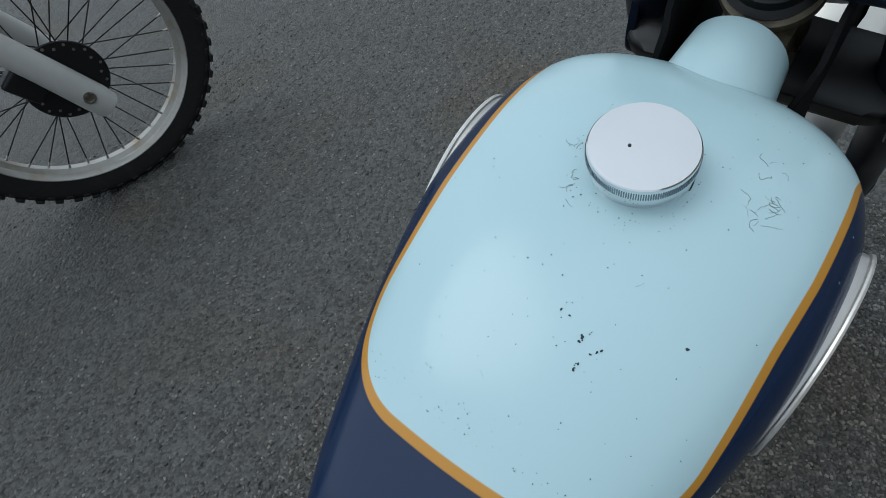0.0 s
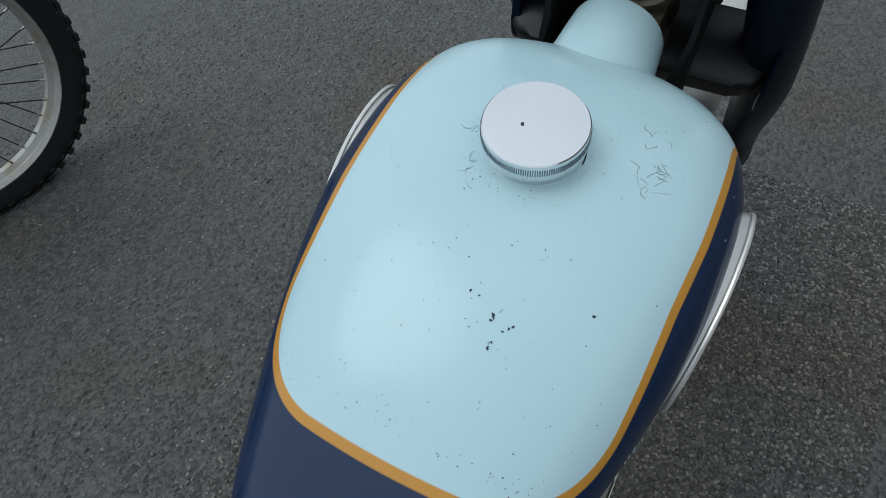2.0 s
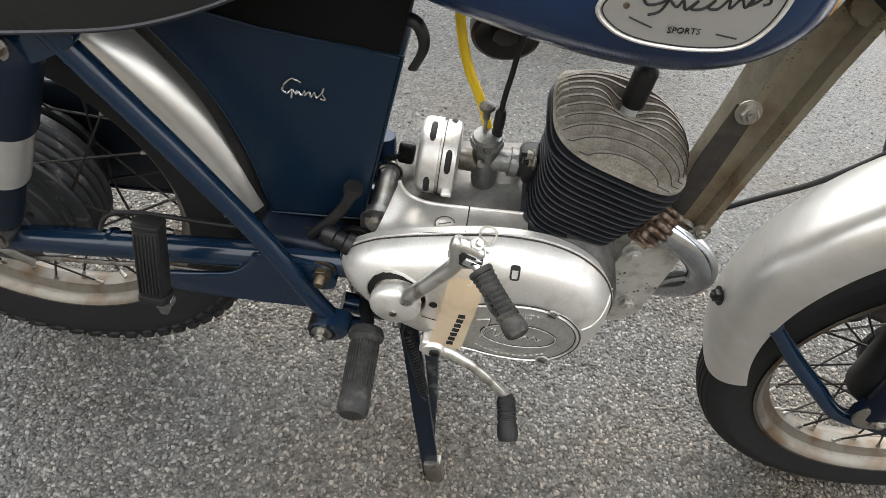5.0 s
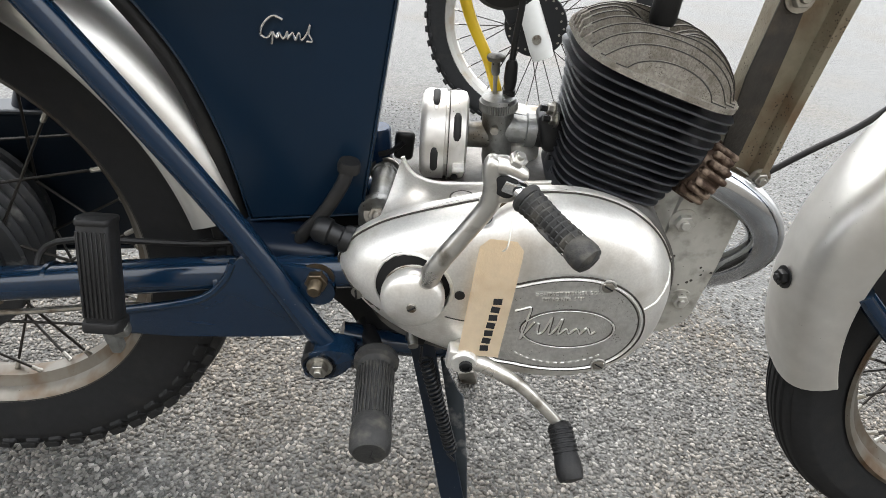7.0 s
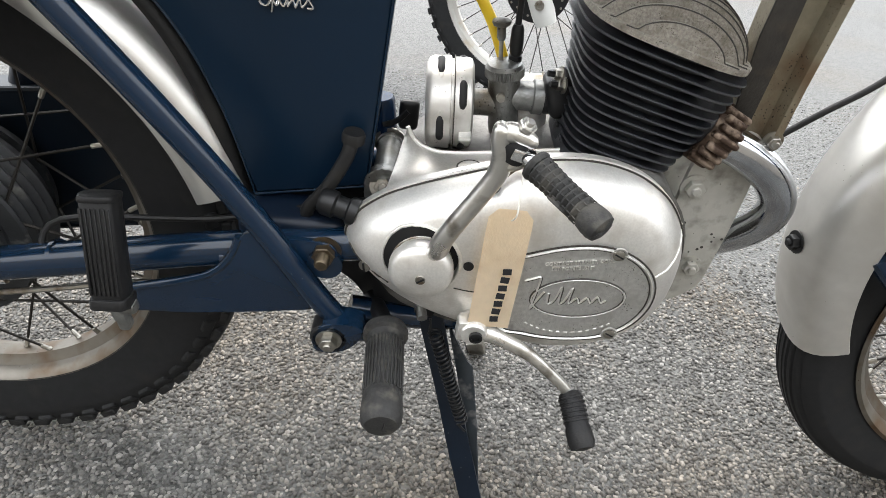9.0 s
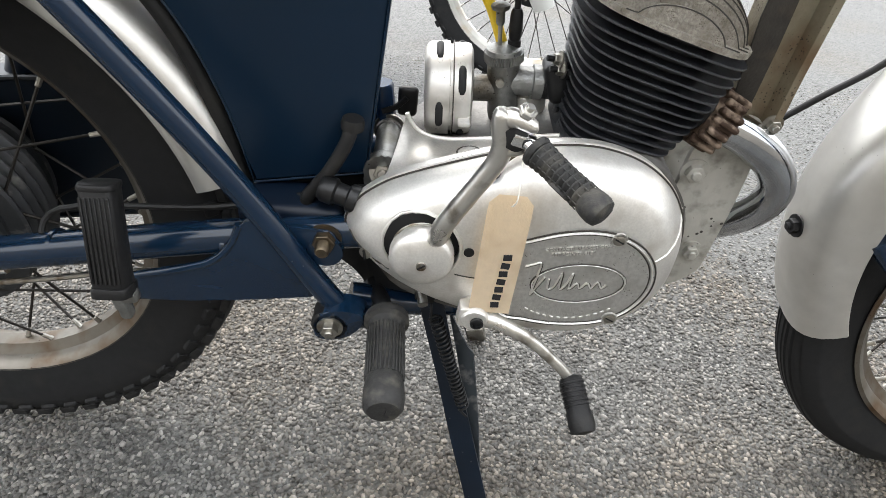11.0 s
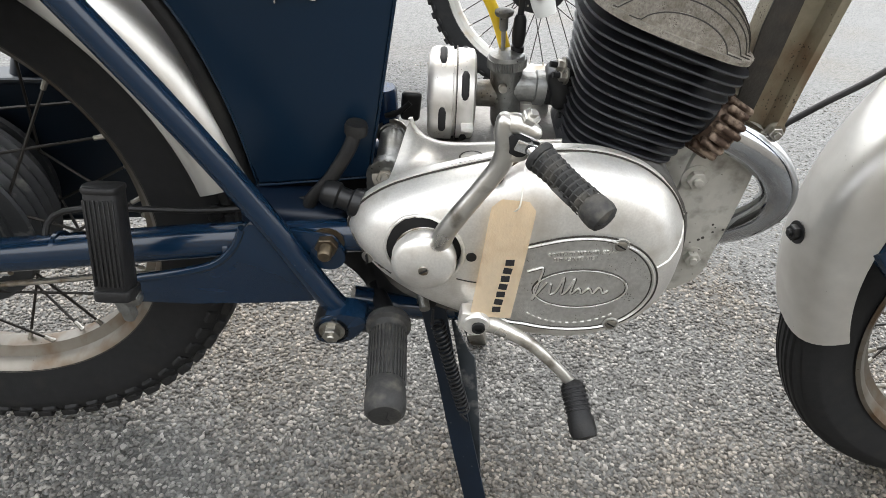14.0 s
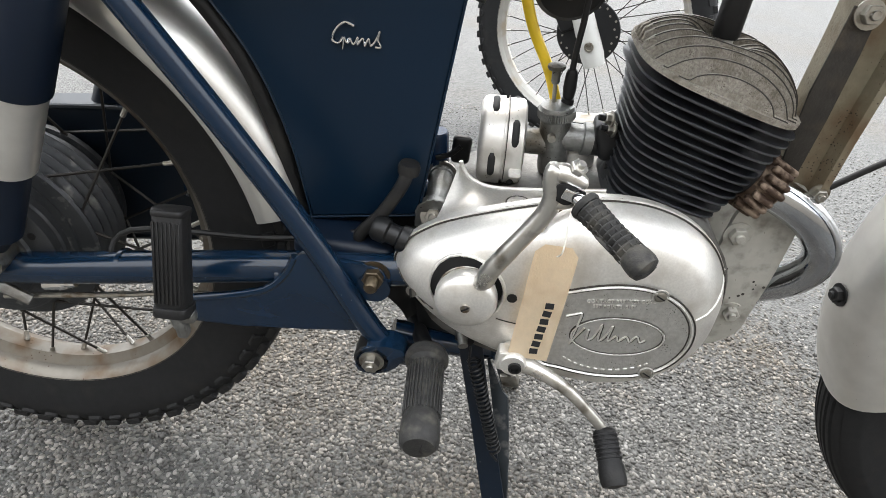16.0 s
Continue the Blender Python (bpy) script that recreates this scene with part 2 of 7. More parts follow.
def asphalt_material(name, tone, rough):
    m = bpy.data.materials.new(name)
    m.use_nodes = True
    n, l = m.node_tree.nodes, m.node_tree.links
    p = n["Principled BSDF"]
    tc = n.new("ShaderNodeTexCoord")
    cells = n.new("ShaderNodeTexVoronoi")
    cells.inputs["Scale"].default_value = 150
    l.new(tc.outputs["Object"], cells.inputs["Vector"])
    ramp = n.new("ShaderNodeValToRGB")
    ramp.color_ramp.elements[0].color = (*[v * 0.45 for v in tone], 1)
    ramp.color_ramp.elements[1].color = (*[v * 1.7 for v in tone], 1)
    sep = n.new("ShaderNodeSeparateColor")
    l.new(cells.outputs["Color"], sep.inputs[0])
    l.new(sep.outputs[0], ramp.inputs["Fac"])
    stain = n.new("ShaderNodeTexNoise")
    stain.inputs["Scale"].default_value, stain.inputs["Detail"].default_value = 2.2, 9
    l.new(tc.outputs["Object"], stain.inputs["Vector"])
    sr = n.new("ShaderNodeMapRange")
    sr.inputs["From Min"].default_value, sr.inputs["From Max"].default_value = 0.5, 0.75
    l.new(stain.outputs["Fac"], sr.inputs["Value"])
    mix = n.new("ShaderNodeMix")
    mix.data_type, mix.blend_type = "RGBA", "MULTIPLY"
    mix.inputs["B"].default_value = (0.95, 0.80, 0.62, 1)
    l.new(sr.outputs["Result"], mix.inputs["Factor"])
    l.new(ramp.outputs["Color"], mix.inputs["A"])
    l.new(mix.outputs["Result"], p.inputs["Base Color"])
    p.inputs["Roughness"].default_value = rough
    b = n.new("ShaderNodeBump")
    b.inputs["Strength"].default_value, b.inputs["Distance"].default_value, b.invert = 0.9, 0.004, True
    l.new(cells.outputs["Distance"], b.inputs["Height"])
    l.new(b.outputs["Normal"], p.inputs["Normal"])
    return m


ASPHALT = asphalt_material("asphalt", (0.058, 0.058, 0.054), 0.5)


def stone_material():
    m = bpy.data.materials.new("asphalt_aggregate")
    m.use_nodes = True
    n, l = m.node_tree.nodes, m.node_tree.links
    p = n["Principled BSDF"]
    g = n.new("ShaderNodeNewGeometry")
    ramp = n.new("ShaderNodeValToRGB")
    e = ramp.color_ramp.elements
    e[0].color, e[1].color = (0.042, 0.041, 0.039, 1), (0.27, 0.265, 0.25, 1)
    mid = e.new(0.75)
    mid.color = (0.150, 0.148, 0.140, 1)
    l.new(g.outputs["Random Per Island"], ramp.inputs["Fac"])
    tc = n.new("ShaderNodeTexCoord")
    tex = n.new("ShaderNodeTexNoise")
    tex.inputs["Scale"].default_value = 900
    l.new(tc.outputs["Object"], tex.inputs["Vector"])
    stain = n.new("ShaderNodeTexNoise")
    stain.inputs["Scale"].default_value, stain.inputs["Detail"].default_value = 2.2, 9
    l.new(tc.outputs["Object"], stain.inputs["Vector"])
    sr = n.new("ShaderNodeMapRange")
    sr.inputs["From Min"].default_value, sr.inputs["From Max"].default_value = 0.38, 0.75
    l.new(stain.outputs["Fac"], sr.inputs["Value"])
    mix = n.new("ShaderNodeMix")
    mix.data_type, mix.blend_type = "RGBA", "MULTIPLY"
    mix.inputs["B"].default_value = (0.95, 0.78, 0.60, 1)
    l.new(sr.outputs["Result"], mix.inputs["Factor"])
    l.new(ramp.outputs["Color"], mix.inputs["A"])
    l.new(mix.outputs["Result"], p.inputs["Base Color"])
    p.inputs["Roughness"].default_value = 0.55
    b = n.new("ShaderNodeBump")
    b.inputs["Strength"].default_value, b.inputs["Distance"].default_value = 0.5, 0.001
    l.new(tex.outputs["Fac"], b.inputs["Height"])
    l.new(b.outputs["Normal"], p.inputs["Normal"])
    return m


STONES = stone_material()


# ---- mesh helpers ----
def mesh_from(bm, name, mat, sharp=38):
    me = bpy.data.meshes.new(name)
    bmesh.ops.recalc_face_normals(bm, faces=bm.faces[:])
    bm.to_mesh(me)
    bm.free()
    me.materials.append(mat)
    me.polygons.foreach_set("use_smooth", [True] * len(me.polygons))
    me.set_sharp_from_angle(angle=radians(sharp))
    return me


def part(name, bm, mat, parent=None, label="", sharp=38):
    """One mesh object, under a thing or a part where one is given."""
    ob = new(name, mesh_from(bm, name, mat, sharp))
    if parent is not None:
        ob.parent = parent
    return tagged(ob, label)


def share(name, me, parent, m):
    ob = new(name, me)
    ob.parent = parent
    ob.matrix_basis = m
    return ob


def empty(name, parent=None):
    ob = new(name)
    ob.empty_display_size = 0.05
    if parent is not None:
        ob.parent = parent
    return ob


def along(p, d, up=(0, 0, 1)):
    """The pose at p whose z axis points along d."""
    q = Vector(d).to_track_quat("Z", "Y")
    return Matrix.Translation(p) @ q.to_matrix().to_4x4()


def spline(pts, n=6, closed=False):
    """A smooth line through the points (Catmull-Rom)."""
    pts = [Vector(p) for p in pts]
    out, k = [], len(pts)
    for i in range(k if closed else k - 1):
        if closed:
            a, b, c, d = (pts[(i + j - 1) % k] for j in range(4))
        else:
            a, b, c, d = pts[max(i - 1, 0)], pts[i], pts[i + 1], pts[min(i + 2, k - 1)]
        for j in range(n):
            t = j / n
            out.append(0.5 * (2 * b + (c - a) * t + (2 * a - 5 * b + 4 * c - d) * t * t + (3 * b - a - 3 * c + d) * t ** 3))
    if not closed:
        out.append(pts[-1])
    return out


def sweep(bm, pts, r, segs=12, closed=False, flat=1.0):
    """A tube of radius r (or one radius a point) along the points."""
    pts = [Vector(p) for p in pts]
    k = len(pts)
    radii = r if isinstance(r, (list, tuple)) else [r] * k
    tangents = []
    for i in range(k):
        a, b = (pts[i - 1], pts[(i + 1) % k]) if closed else (pts[max(i - 1, 0)], pts[min(i + 1, k - 1)])
        tangents.append((b - a).normalized())
    side = tangents[0].orthogonal().normalized()
    rings = []
    for i in range(k):
        t = tangents[i]
        side = (side - t * side.dot(t)).normalized()
        other = t.cross(side)
        rings.append([bm.verts.new(pts[i] + radii[i] * (math.cos(2 * math.pi * j / segs) * side + flat * math.sin(2 * math.pi * j / segs) * other))
                      for j in range(segs)])
    for i in range(k if closed else k - 1):
        a, b = rings[i], rings[(i + 1) % k]
        for j in range(segs):
            bm.faces.new((a[j], a[(j + 1) % segs], b[(j + 1) % segs], b[j]))
    if not closed:
        bm.faces.new(rings[0][::-1])
        bm.faces.new(rings[-1])
    return bm


def tube(pts, r, segs=12, n=6, closed=False, flat=1.0):
    pts = spline(pts, n, closed) if n else pts
    if isinstance(r, (list, tuple)) and n:
        m = len(pts)
        r = [float(np.interp(i / (m - 1) * (len(r) - 1), range(len(r)), r)) for i in range(m)]
    return sweep(bmesh.new(), pts, r, segs, closed, flat)


def lathe(profile, segs=32, m=None, bm=None):
    """A turned body: rows of (radius, height) about the z axis of m."""
    bm = bm or bmesh.new()
    made, rings = [], []
    for r, h in profile:
        if r < 1e-6:
            ring = [bm.verts.new((0, 0, h))]
        else:
            ring = [bm.verts.new((r * math.cos(2 * math.pi * j / segs), r * math.sin(2 * math.pi * j / segs), h)) for j in range(segs)]
        made += ring
        rings.append(ring)
    for a, b in zip(rings, rings[1:]):
        for j in range(segs):
            k = (j + 1) % segs
            if len(a) == 1 and len(b) > 1:
                bm.faces.new((a[0], b[k], b[j]))
            elif len(b) == 1 and len(a) > 1:
                bm.faces.new((a[j], a[k], b[0]))
            elif len(a) > 1:
                bm.faces.new((a[j], a[k], b[k], b[j]))
    for ring, flip in ((rings[0], True), (rings[-1], False)):
        if len(ring) > 1:
            bm.faces.new(ring[::-1] if flip else ring)
    if m is not None:
        bmesh.ops.transform(bm, matrix=m, verts=made)
    return bm


def torus_lathe(profile, segs, m=None):
    """A turned ring with a closed profile."""
    bm = bmesh.new()
    rings = [[bm.verts.new((r * math.cos(2 * math.pi * j / segs), r * math.sin(2 * math.pi * j / segs), h)) for j in range(segs)] for r, h in profile]
    for i in range(len(rings)):
        a, b = rings[i], rings[(i + 1) % len(rings)]
        for j in range(segs):
            k = (j + 1) % segs
            bm.faces.new((a[j], a[k], b[k], b[j]))
    if m is not None:
        bm.transform(m)
    return bm


def prism(poly, a, b, m=None, bevel=0.0, bm=None, segs=2):
    """A plate: a polygon in x, y between the heights a and b, with rounded rims."""
    own = bmesh.new()
    lo = [own.verts.new((x, y, a)) for x, y in poly]
    hi = [own.verts.new((x, y, b)) for x, y in poly]
    k = len(poly)
    bottom, top = own.faces.new(lo[::-1]), own.faces.new(hi)
    for i in range(k):
        own.faces.new((lo[i], lo[(i + 1) % k], hi[(i + 1) % k], hi[i]))
    if bevel:
        bmesh.ops.bevel(own, geom=list({e for f in (bottom, top) for e in f.edges}), offset=bevel, segments=segs, affect="EDGES", profile=0.5)
    if m is not None:
        own.transform(m)
    if bm is None:
        return own
    return merge(bm, own)


def merge(bm, other):
    """Adds a bmesh to another one and frees it."""
    me = bpy.data.meshes.new("joined")
    other.to_mesh(me)
    other.free()
    bm.from_mesh(me)
    bpy.data.meshes.remove(me)
    return bm


def block(sx, sy, sz, m=None, bevel=0.002, segs=2):
    bm = bmesh.new()
    bmesh.ops.create_cube(bm, size=1)
    bmesh.ops.scale(bm, vec=(sx, sy, sz), verts=bm.verts[:])
    if bevel:
        bmesh.ops.bevel(bm, geom=bm.edges[:], offset=bevel, segments=segs, affect="EDGES", profile=0.5)
    if m is not None:
        bm.transform(m)
    return bm


def hexagon(r):
    return [(r * math.cos(math.pi / 3 * i), r * math.sin(math.pi / 3 * i)) for i in range(6)]


def bolt(p, d, r, head=0.006, washer=True):
    """A hexagon head on a washer at p, pointing along d."""
    bm = bmesh.new()
    m = along(p, d)
    if washer:
        lathe([(r * 1.45, 0), (r * 1.45, 0.0015), (r * 0.6, 0.0016)], 20, m, bm)
    prism(hexagon(r), 0.001, 0.001 + head, m, 0.0006, bm, 1)
    lathe([(r * 0.5, head), (r * 0.5, head + 0.003), (r * 0.4, head + 0.004), (0, head + 0.004)], 12, m, bm)
    return bm


def round_poly(poly, r, n=5):
    """A polygon with rounded corners."""
    out, k = [], len(poly)
    for i in range(k):
        a, b, c = (Vector(poly[(i + j) % k]).to_2d() for j in (-1, 0, 1))
        u, v = a - b, c - b
        d = min(r, u.length * 0.45, v.length * 0.45)
        p, q = b + u.normalized() * d, b + v.normalized() * d
        for j in range(n + 1):
            t = j / n
            out.append(tuple((1 - t) ** 2 * p + 2 * t * (1 - t) * b + t * t * q))
    return out


# side view polygons (x, z) become plates that face the right-hand side of the machine
SIDE = Matrix(((1, 0, 0, 0), (0, 0, -1, 0), (0, 1, 0, 0), (0, 0, 0, 1)))


def side_plate(poly, y0, y1, bevel=0.001, segs=2):
    """A plate seen from the side: (x, z) rows between y0 and y1."""
    return prism(poly, -max(y0, y1), -min(y0, y1), SIDE, bevel, None, segs)


# ---- ground ----
def ground_level(y):
    """Level under the machine, then falling gently towards the other one."""
    return -0.0625 * (min(3.0, y) - 0.27) if y > 0.40 else -0.203 * max(0.0, y - 0.20) ** 2


def ground():
    bm = bmesh.new()
    edges = [-400, -0.5, 0.2, 0.3, 0.4, 0.55, 0.8, 1.2, 1.6, 2.0, 2.6, 3.0, 400]
    near, away = ([bm.verts.new((x, y, ground_level(y))) for y in edges] for x in (-400, 400))
    for i in range(len(edges) - 1):
        bm.faces.new((near[i], away[i], away[i + 1], near[i + 1]))
    ob = part("ground", bm, ASPHALT)
    tagged(ob, "worn grey asphalt with coarse stone aggregate and brown stains", "ground", kind="structure")
    rng = np.random.default_rng(3)
    base = bmesh.new()
    bmesh.ops.create_icosphere(base, subdivisions=1, radius=1)
    bv = np.array([v.co[:] for v in base.verts])
    bf = np.array([[v.index for v in f.verts] for f in base.faces])
    base.free()
    step = 0.0056
    gx, gy = np.meshgrid(np.arange(-0.95, 1.0, step), np.arange(-0.50, 0.60, step))
    c = np.stack([gx.ravel(), gy.ravel()], 1) + rng.uniform(-0.0026, 0.0026, (gx.size, 2))
    c = c[rng.random(len(c)) > np.clip((c[:, 1] - 0.15) / 0.45, 0, 0.85)]
    gx, gy = np.meshgrid(np.arange(-1.1, 1.5, 0.0125), np.arange(0.62, 1.6, 0.030))
    far = np.stack([gx.ravel(), gy.ravel()], 1) + rng.uniform(-0.006, 0.006, (gx.size, 2))
    size = np.concatenate([rng.uniform(0.0020, 0.0042, len(c)), rng.uniform(0.002, 0.0042, len(far))])
    c = np.concatenate([c, far])
    k = len(c)
    ang = rng.uniform(0, 2 * np.pi, k)
    shape = bv[None] * (1 + rng.uniform(-0.42, 0.42, (k, len(bv), 1)))
    shape = shape * np.stack([size * rng.uniform(0.8, 1.4, k), size * rng.uniform(0.7, 1.0, k), size * rng.uniform(0.40, 0.95, k)], 1)[:, None]
    cs, sn = np.cos(ang)[:, None], np.sin(ang)[:, None]
    x = shape[..., 0] * cs - shape[..., 1] * sn + c[:, :1]
    y = shape[..., 0] * sn + shape[..., 1] * cs + c[:, 1:]
    fall = np.array([ground_level(v) for v in c[:, 1]])
    z = shape[..., 2] + (fall + rng.uniform(-0.0006, 0.0008, k))[:, None]
    verts = np.stack([x, y, z], -1).reshape(-1, 3)
    faces = (bf[None] + (np.arange(k) * len(bv))[:, None, None]).reshape(-1, 3)
    me = bpy.data.meshes.new("asphalt_stones")
    me.vertices.add(len(verts))
    me.vertices.foreach_set("co", verts.ravel())
    me.loops.add(faces.size)
    me.loops.foreach_set("vertex_index", faces.ravel())
    me.polygons.add(len(faces))
    me.polygons.foreach_set("loop_start", np.arange(0, faces.size, 3))
    me.update(calc_edges=True)
    me.materials.append(STONES)
    stones = new("asphalt_stones", me)
    tagged(stones, "grey and pale stone chips set in the asphalt", "stones", kind="stuff")


ground()


def shading_wall():
    """An added, unseen plain wall that dims sky light and reflections from behind the camera."""
    bm = block(26.0, 0.3, 2.5, pose(0, -3.4, 1.2), 0.01)
    tagged(part("shading_wall_south", bm, RENDERED_WALL), "unseen plain buff wall added to dim light from behind the camera", "wall", kind="structure")


RENDERED_WALL = material("buff_render", (0.24, 0.215, 0.18), 0.85, vary=0.25, scale=14, bump=0.4, bump_scale=60, second=(0.17, 0.15, 0.125), second_scale=1.5)
shading_wall()

# ---- the blue motorcycle ----
bike = tagged(empty("motorcycle"), "vintage navy and pale blue motorcycle on its centre stand", "motorcycle")
bike.matrix_basis = LEVEL


def rounded_union(a, b, r):
    """Positive inside; the inner corner between the two is rounded."""
    return -(max(r, min(-a, -b)) - math.hypot(max(r + a, 0), max(r + b, 0)))


def rounded_both(a, b, r):
    return max(r, min(a, b)) - math.hypot(max(r - a, 0), max(r - b, 0))


TANK_SHAPE = []


def tank_crest(x, y):
    """The height of the upper skin of the tank."""
    fine, (wide, top, low) = TANK_SHAPE
    w, t, b = (float(np.interp(x, fine, c)) for c in (wide, top, low))
    return b + 0.60 * (t - b) + 0.40 * (t - b) * (1 - min(1, abs(y) / w) ** 2.55) ** (1 / 2.55)


def tank():
    xs = [-0.034, -0.030, -0.022, -0.008, 0.015, 0.045, 0.08, 0.12, 0.165, 0.21, 0.24, 0.262, 0.28, 0.294, 0.305, 0.314, 0.320, 0.322]
    wide = [0.046, 0.057, 0.064, 0.070, 0.079, 0.088, 0.0965, 0.1045, 0.1105, 0.1130, 0.1105, 0.1050, 0.0965, 0.084, 0.070, 0.052, 0.030, 0.010]
    top = [0.748, 0.760, 0.768, 0.776, 0.786, 0.798, 0.809, 0.817, 0.821, 0.820, 0.816, 0.811, 0.806, 0.799, 0.790, 0.781, 0.771, 0.764]
    low = [0.722, 0.710, 0.704, 0.699, 0.692, 0.685, 0.678, 0.671, 0.666, 0.667, 0.673, 0.682, 0.694, 0.706, 0.718, 0.730, 0.744, 0.752]
    fine = np.concatenate([np.linspace(-0.034, -0.008, 14), np.linspace(-0.002, 0.25, 64), np.linspace(0.253, 0.322, 44)])
    cols = []
    for values in (wide, top, low):
        pts = spline([(x, v, 0) for x, v in zip(xs, values)], 10)
        cols.append(np.interp(fine, [p.x for p in pts], [p.y for p in pts]))
    TANK_SHAPE.extend((fine, cols))
    bm = bmesh.new()
    lay = bm.verts.layers.float.new("panel")
    segs, rings = 160, []
    for i, x in enumerate(fine):
        w, t, b = cols[0][i], cols[1][i], cols[2][i]
        zc, ht, hb = b + 0.60 * (t - b), 0.40 * (t - b), 0.60 * (t - b)
        pts = []
        for j in range(segs):
            a = math.pi / 2 - 2 * math.pi * j / segs
            c, s = math.cos(a), math.sin(a)
            n = 2.55 if s > 0 else 3.2
            y = w * math.copysign(abs(c) ** (2 / n), c) * (1 if c < 0 else 1 - 0.085 * max(0, min(1, (0.16 - x) / 0.12)))
            z = zc + (ht if s > 0 else hb) * math.copysign(abs(s) ** (2 / n), s)
            # a scoop in the tail for the nose of the seat
            back = max(0, 1 - (x + 0.034) / 0.030) * max(0, 1 - (y / 0.052) ** 4) * max(0, min(1, (z - 0.70) / 0.02))
            pts.append(Vector((x + 0.022 * back, y, z)))
        # distance along the skin from the crest
        run = [0.0] * segs
        for j in range(1, segs // 2 + 1):
            run[j] = run[j - 1] + math.hypot(pts[j].y - pts[j - 1].y, pts[j].z - pts[j - 1].z)
            run[-j] = run[j]
        ring = []
        for j in range(segs):
            v = bm.verts.new(pts[j])
            a = float(np.interp(x, (0.03, 0.12, 0.20, 0.29), (0.0925, 0.0980, 0.1010, 0.0985) if pts[j].y < 0 else (0.0900, 0.0910, 0.0960, 0.1015))) - run[j]
            u = rounded_union(a, x - 0.290 - 0.20 * max(0, 0.09 - abs(pts[j].y)), 0.026)
            v[lay] = rounded_both(u, x - 0.036 - 0.012 * (pts[j].y / 0.1) ** 2, 0.055)
            ring.append(v)
        rings.append(ring)
    for a, b in zip(rings, rings[1:]):
        for j in range(segs):
            bm.faces.new((a[j], a[(j + 1) % segs], b[(j + 1) % segs], b[j]))
    bm.faces.new(rings[0])
    bm.faces.new(rings[-1][::-1])
    body = part("fuel_tank", bm, TANK, bike, "navy fuel tank with pale blue chipped top and gold line", 60)
    # nose between tank and steering head
    nose = bmesh.new()
    rings = []
    for x, w, t, b in ((0.275, 0.046, 0.795, 0.715), (0.300, 0.038, 0.800, 0.735), (0.312, 0.0345, 0.804, 0.742), (0.324, 0.0325, 0.8065, 0.748),
                       (0.337, 0.031, 0.8075, 0.75), (0.3405, 0.026, 0.803, 0.754)):
        zc, ht, hb = t - w, w, t - w - b
        ring = []
        for j in range(40):
            a = 2 * math.pi * j / 40
            c, s = math.cos(a), math.sin(a)
            ring.append(nose.verts.new((x + (0.012 if s < 0 else 0) * s, w * c, zc + (ht if s > 0 else hb) * s)))
        rings.append(ring)
    for a, b in zip(rings, rings[1:]):
        for j in range(40):
            nose.faces.new((a[j], a[(j + 1) % 40], b[(j + 1) % 40], b[j]))
    nose.faces.new(rings[-1])
    part("tank_nose", nose, PALE, body)
    # filler cap
    m = pose(0.206, -0.001, 0.8180) @ Matrix.Diagonal((0.955, 0.955, 1, 1))
    part("filler_cap", lathe([(0.0252, 0), (0.0252, 0.0085), (0.0268, 0.0088), (0.0278, 0.010), (0.0278, 0.0192), (0.0276, 0.0203),
                              (0.0270, 0.0209), (0.0255, 0.0211), (0.0, 0.0213)], 96, m), CHROME, body, "round chrome filler cap", 30)
    knurl = bmesh.new()
    for i in range(150):
        merge(knurl, block(0.0006, 0.0006, 0.0040, m @ pose(0, 0, 0, 0, 0, 2.4 * i) @ pose(0.0279, 0, 0.0160), 0))
    part("knurled_edge", knurl, KNURL, body)
    part("vent_hole", lathe([(0.0009, 0.0210), (0.0009, 0.0216), (0, 0.0216)], 12, m @ pose(-0.004, 0.0055, 0)), INK, body)
    part("cap_seal", torus_lathe([(0.0250, -0.001), (0.0275, 0.0), (0.0275, 0.0016), (0.0250, 0.0018)], 64, m), ENGRAVE, body)
    part("filler_neck", lathe([(0.031, -0.006), (0.0275, 0.0005), (0.0258, 0.003)], 48, m), PALE, body)
    return body


def plain_paint(name, color):
    return material(name, color, 0.3, vary=0.06, scale=12, coat=0.35)


PALE = plain_paint("pale_blue_paint", (0.455, 0.625, 0.67))
fuel_tank = tank()


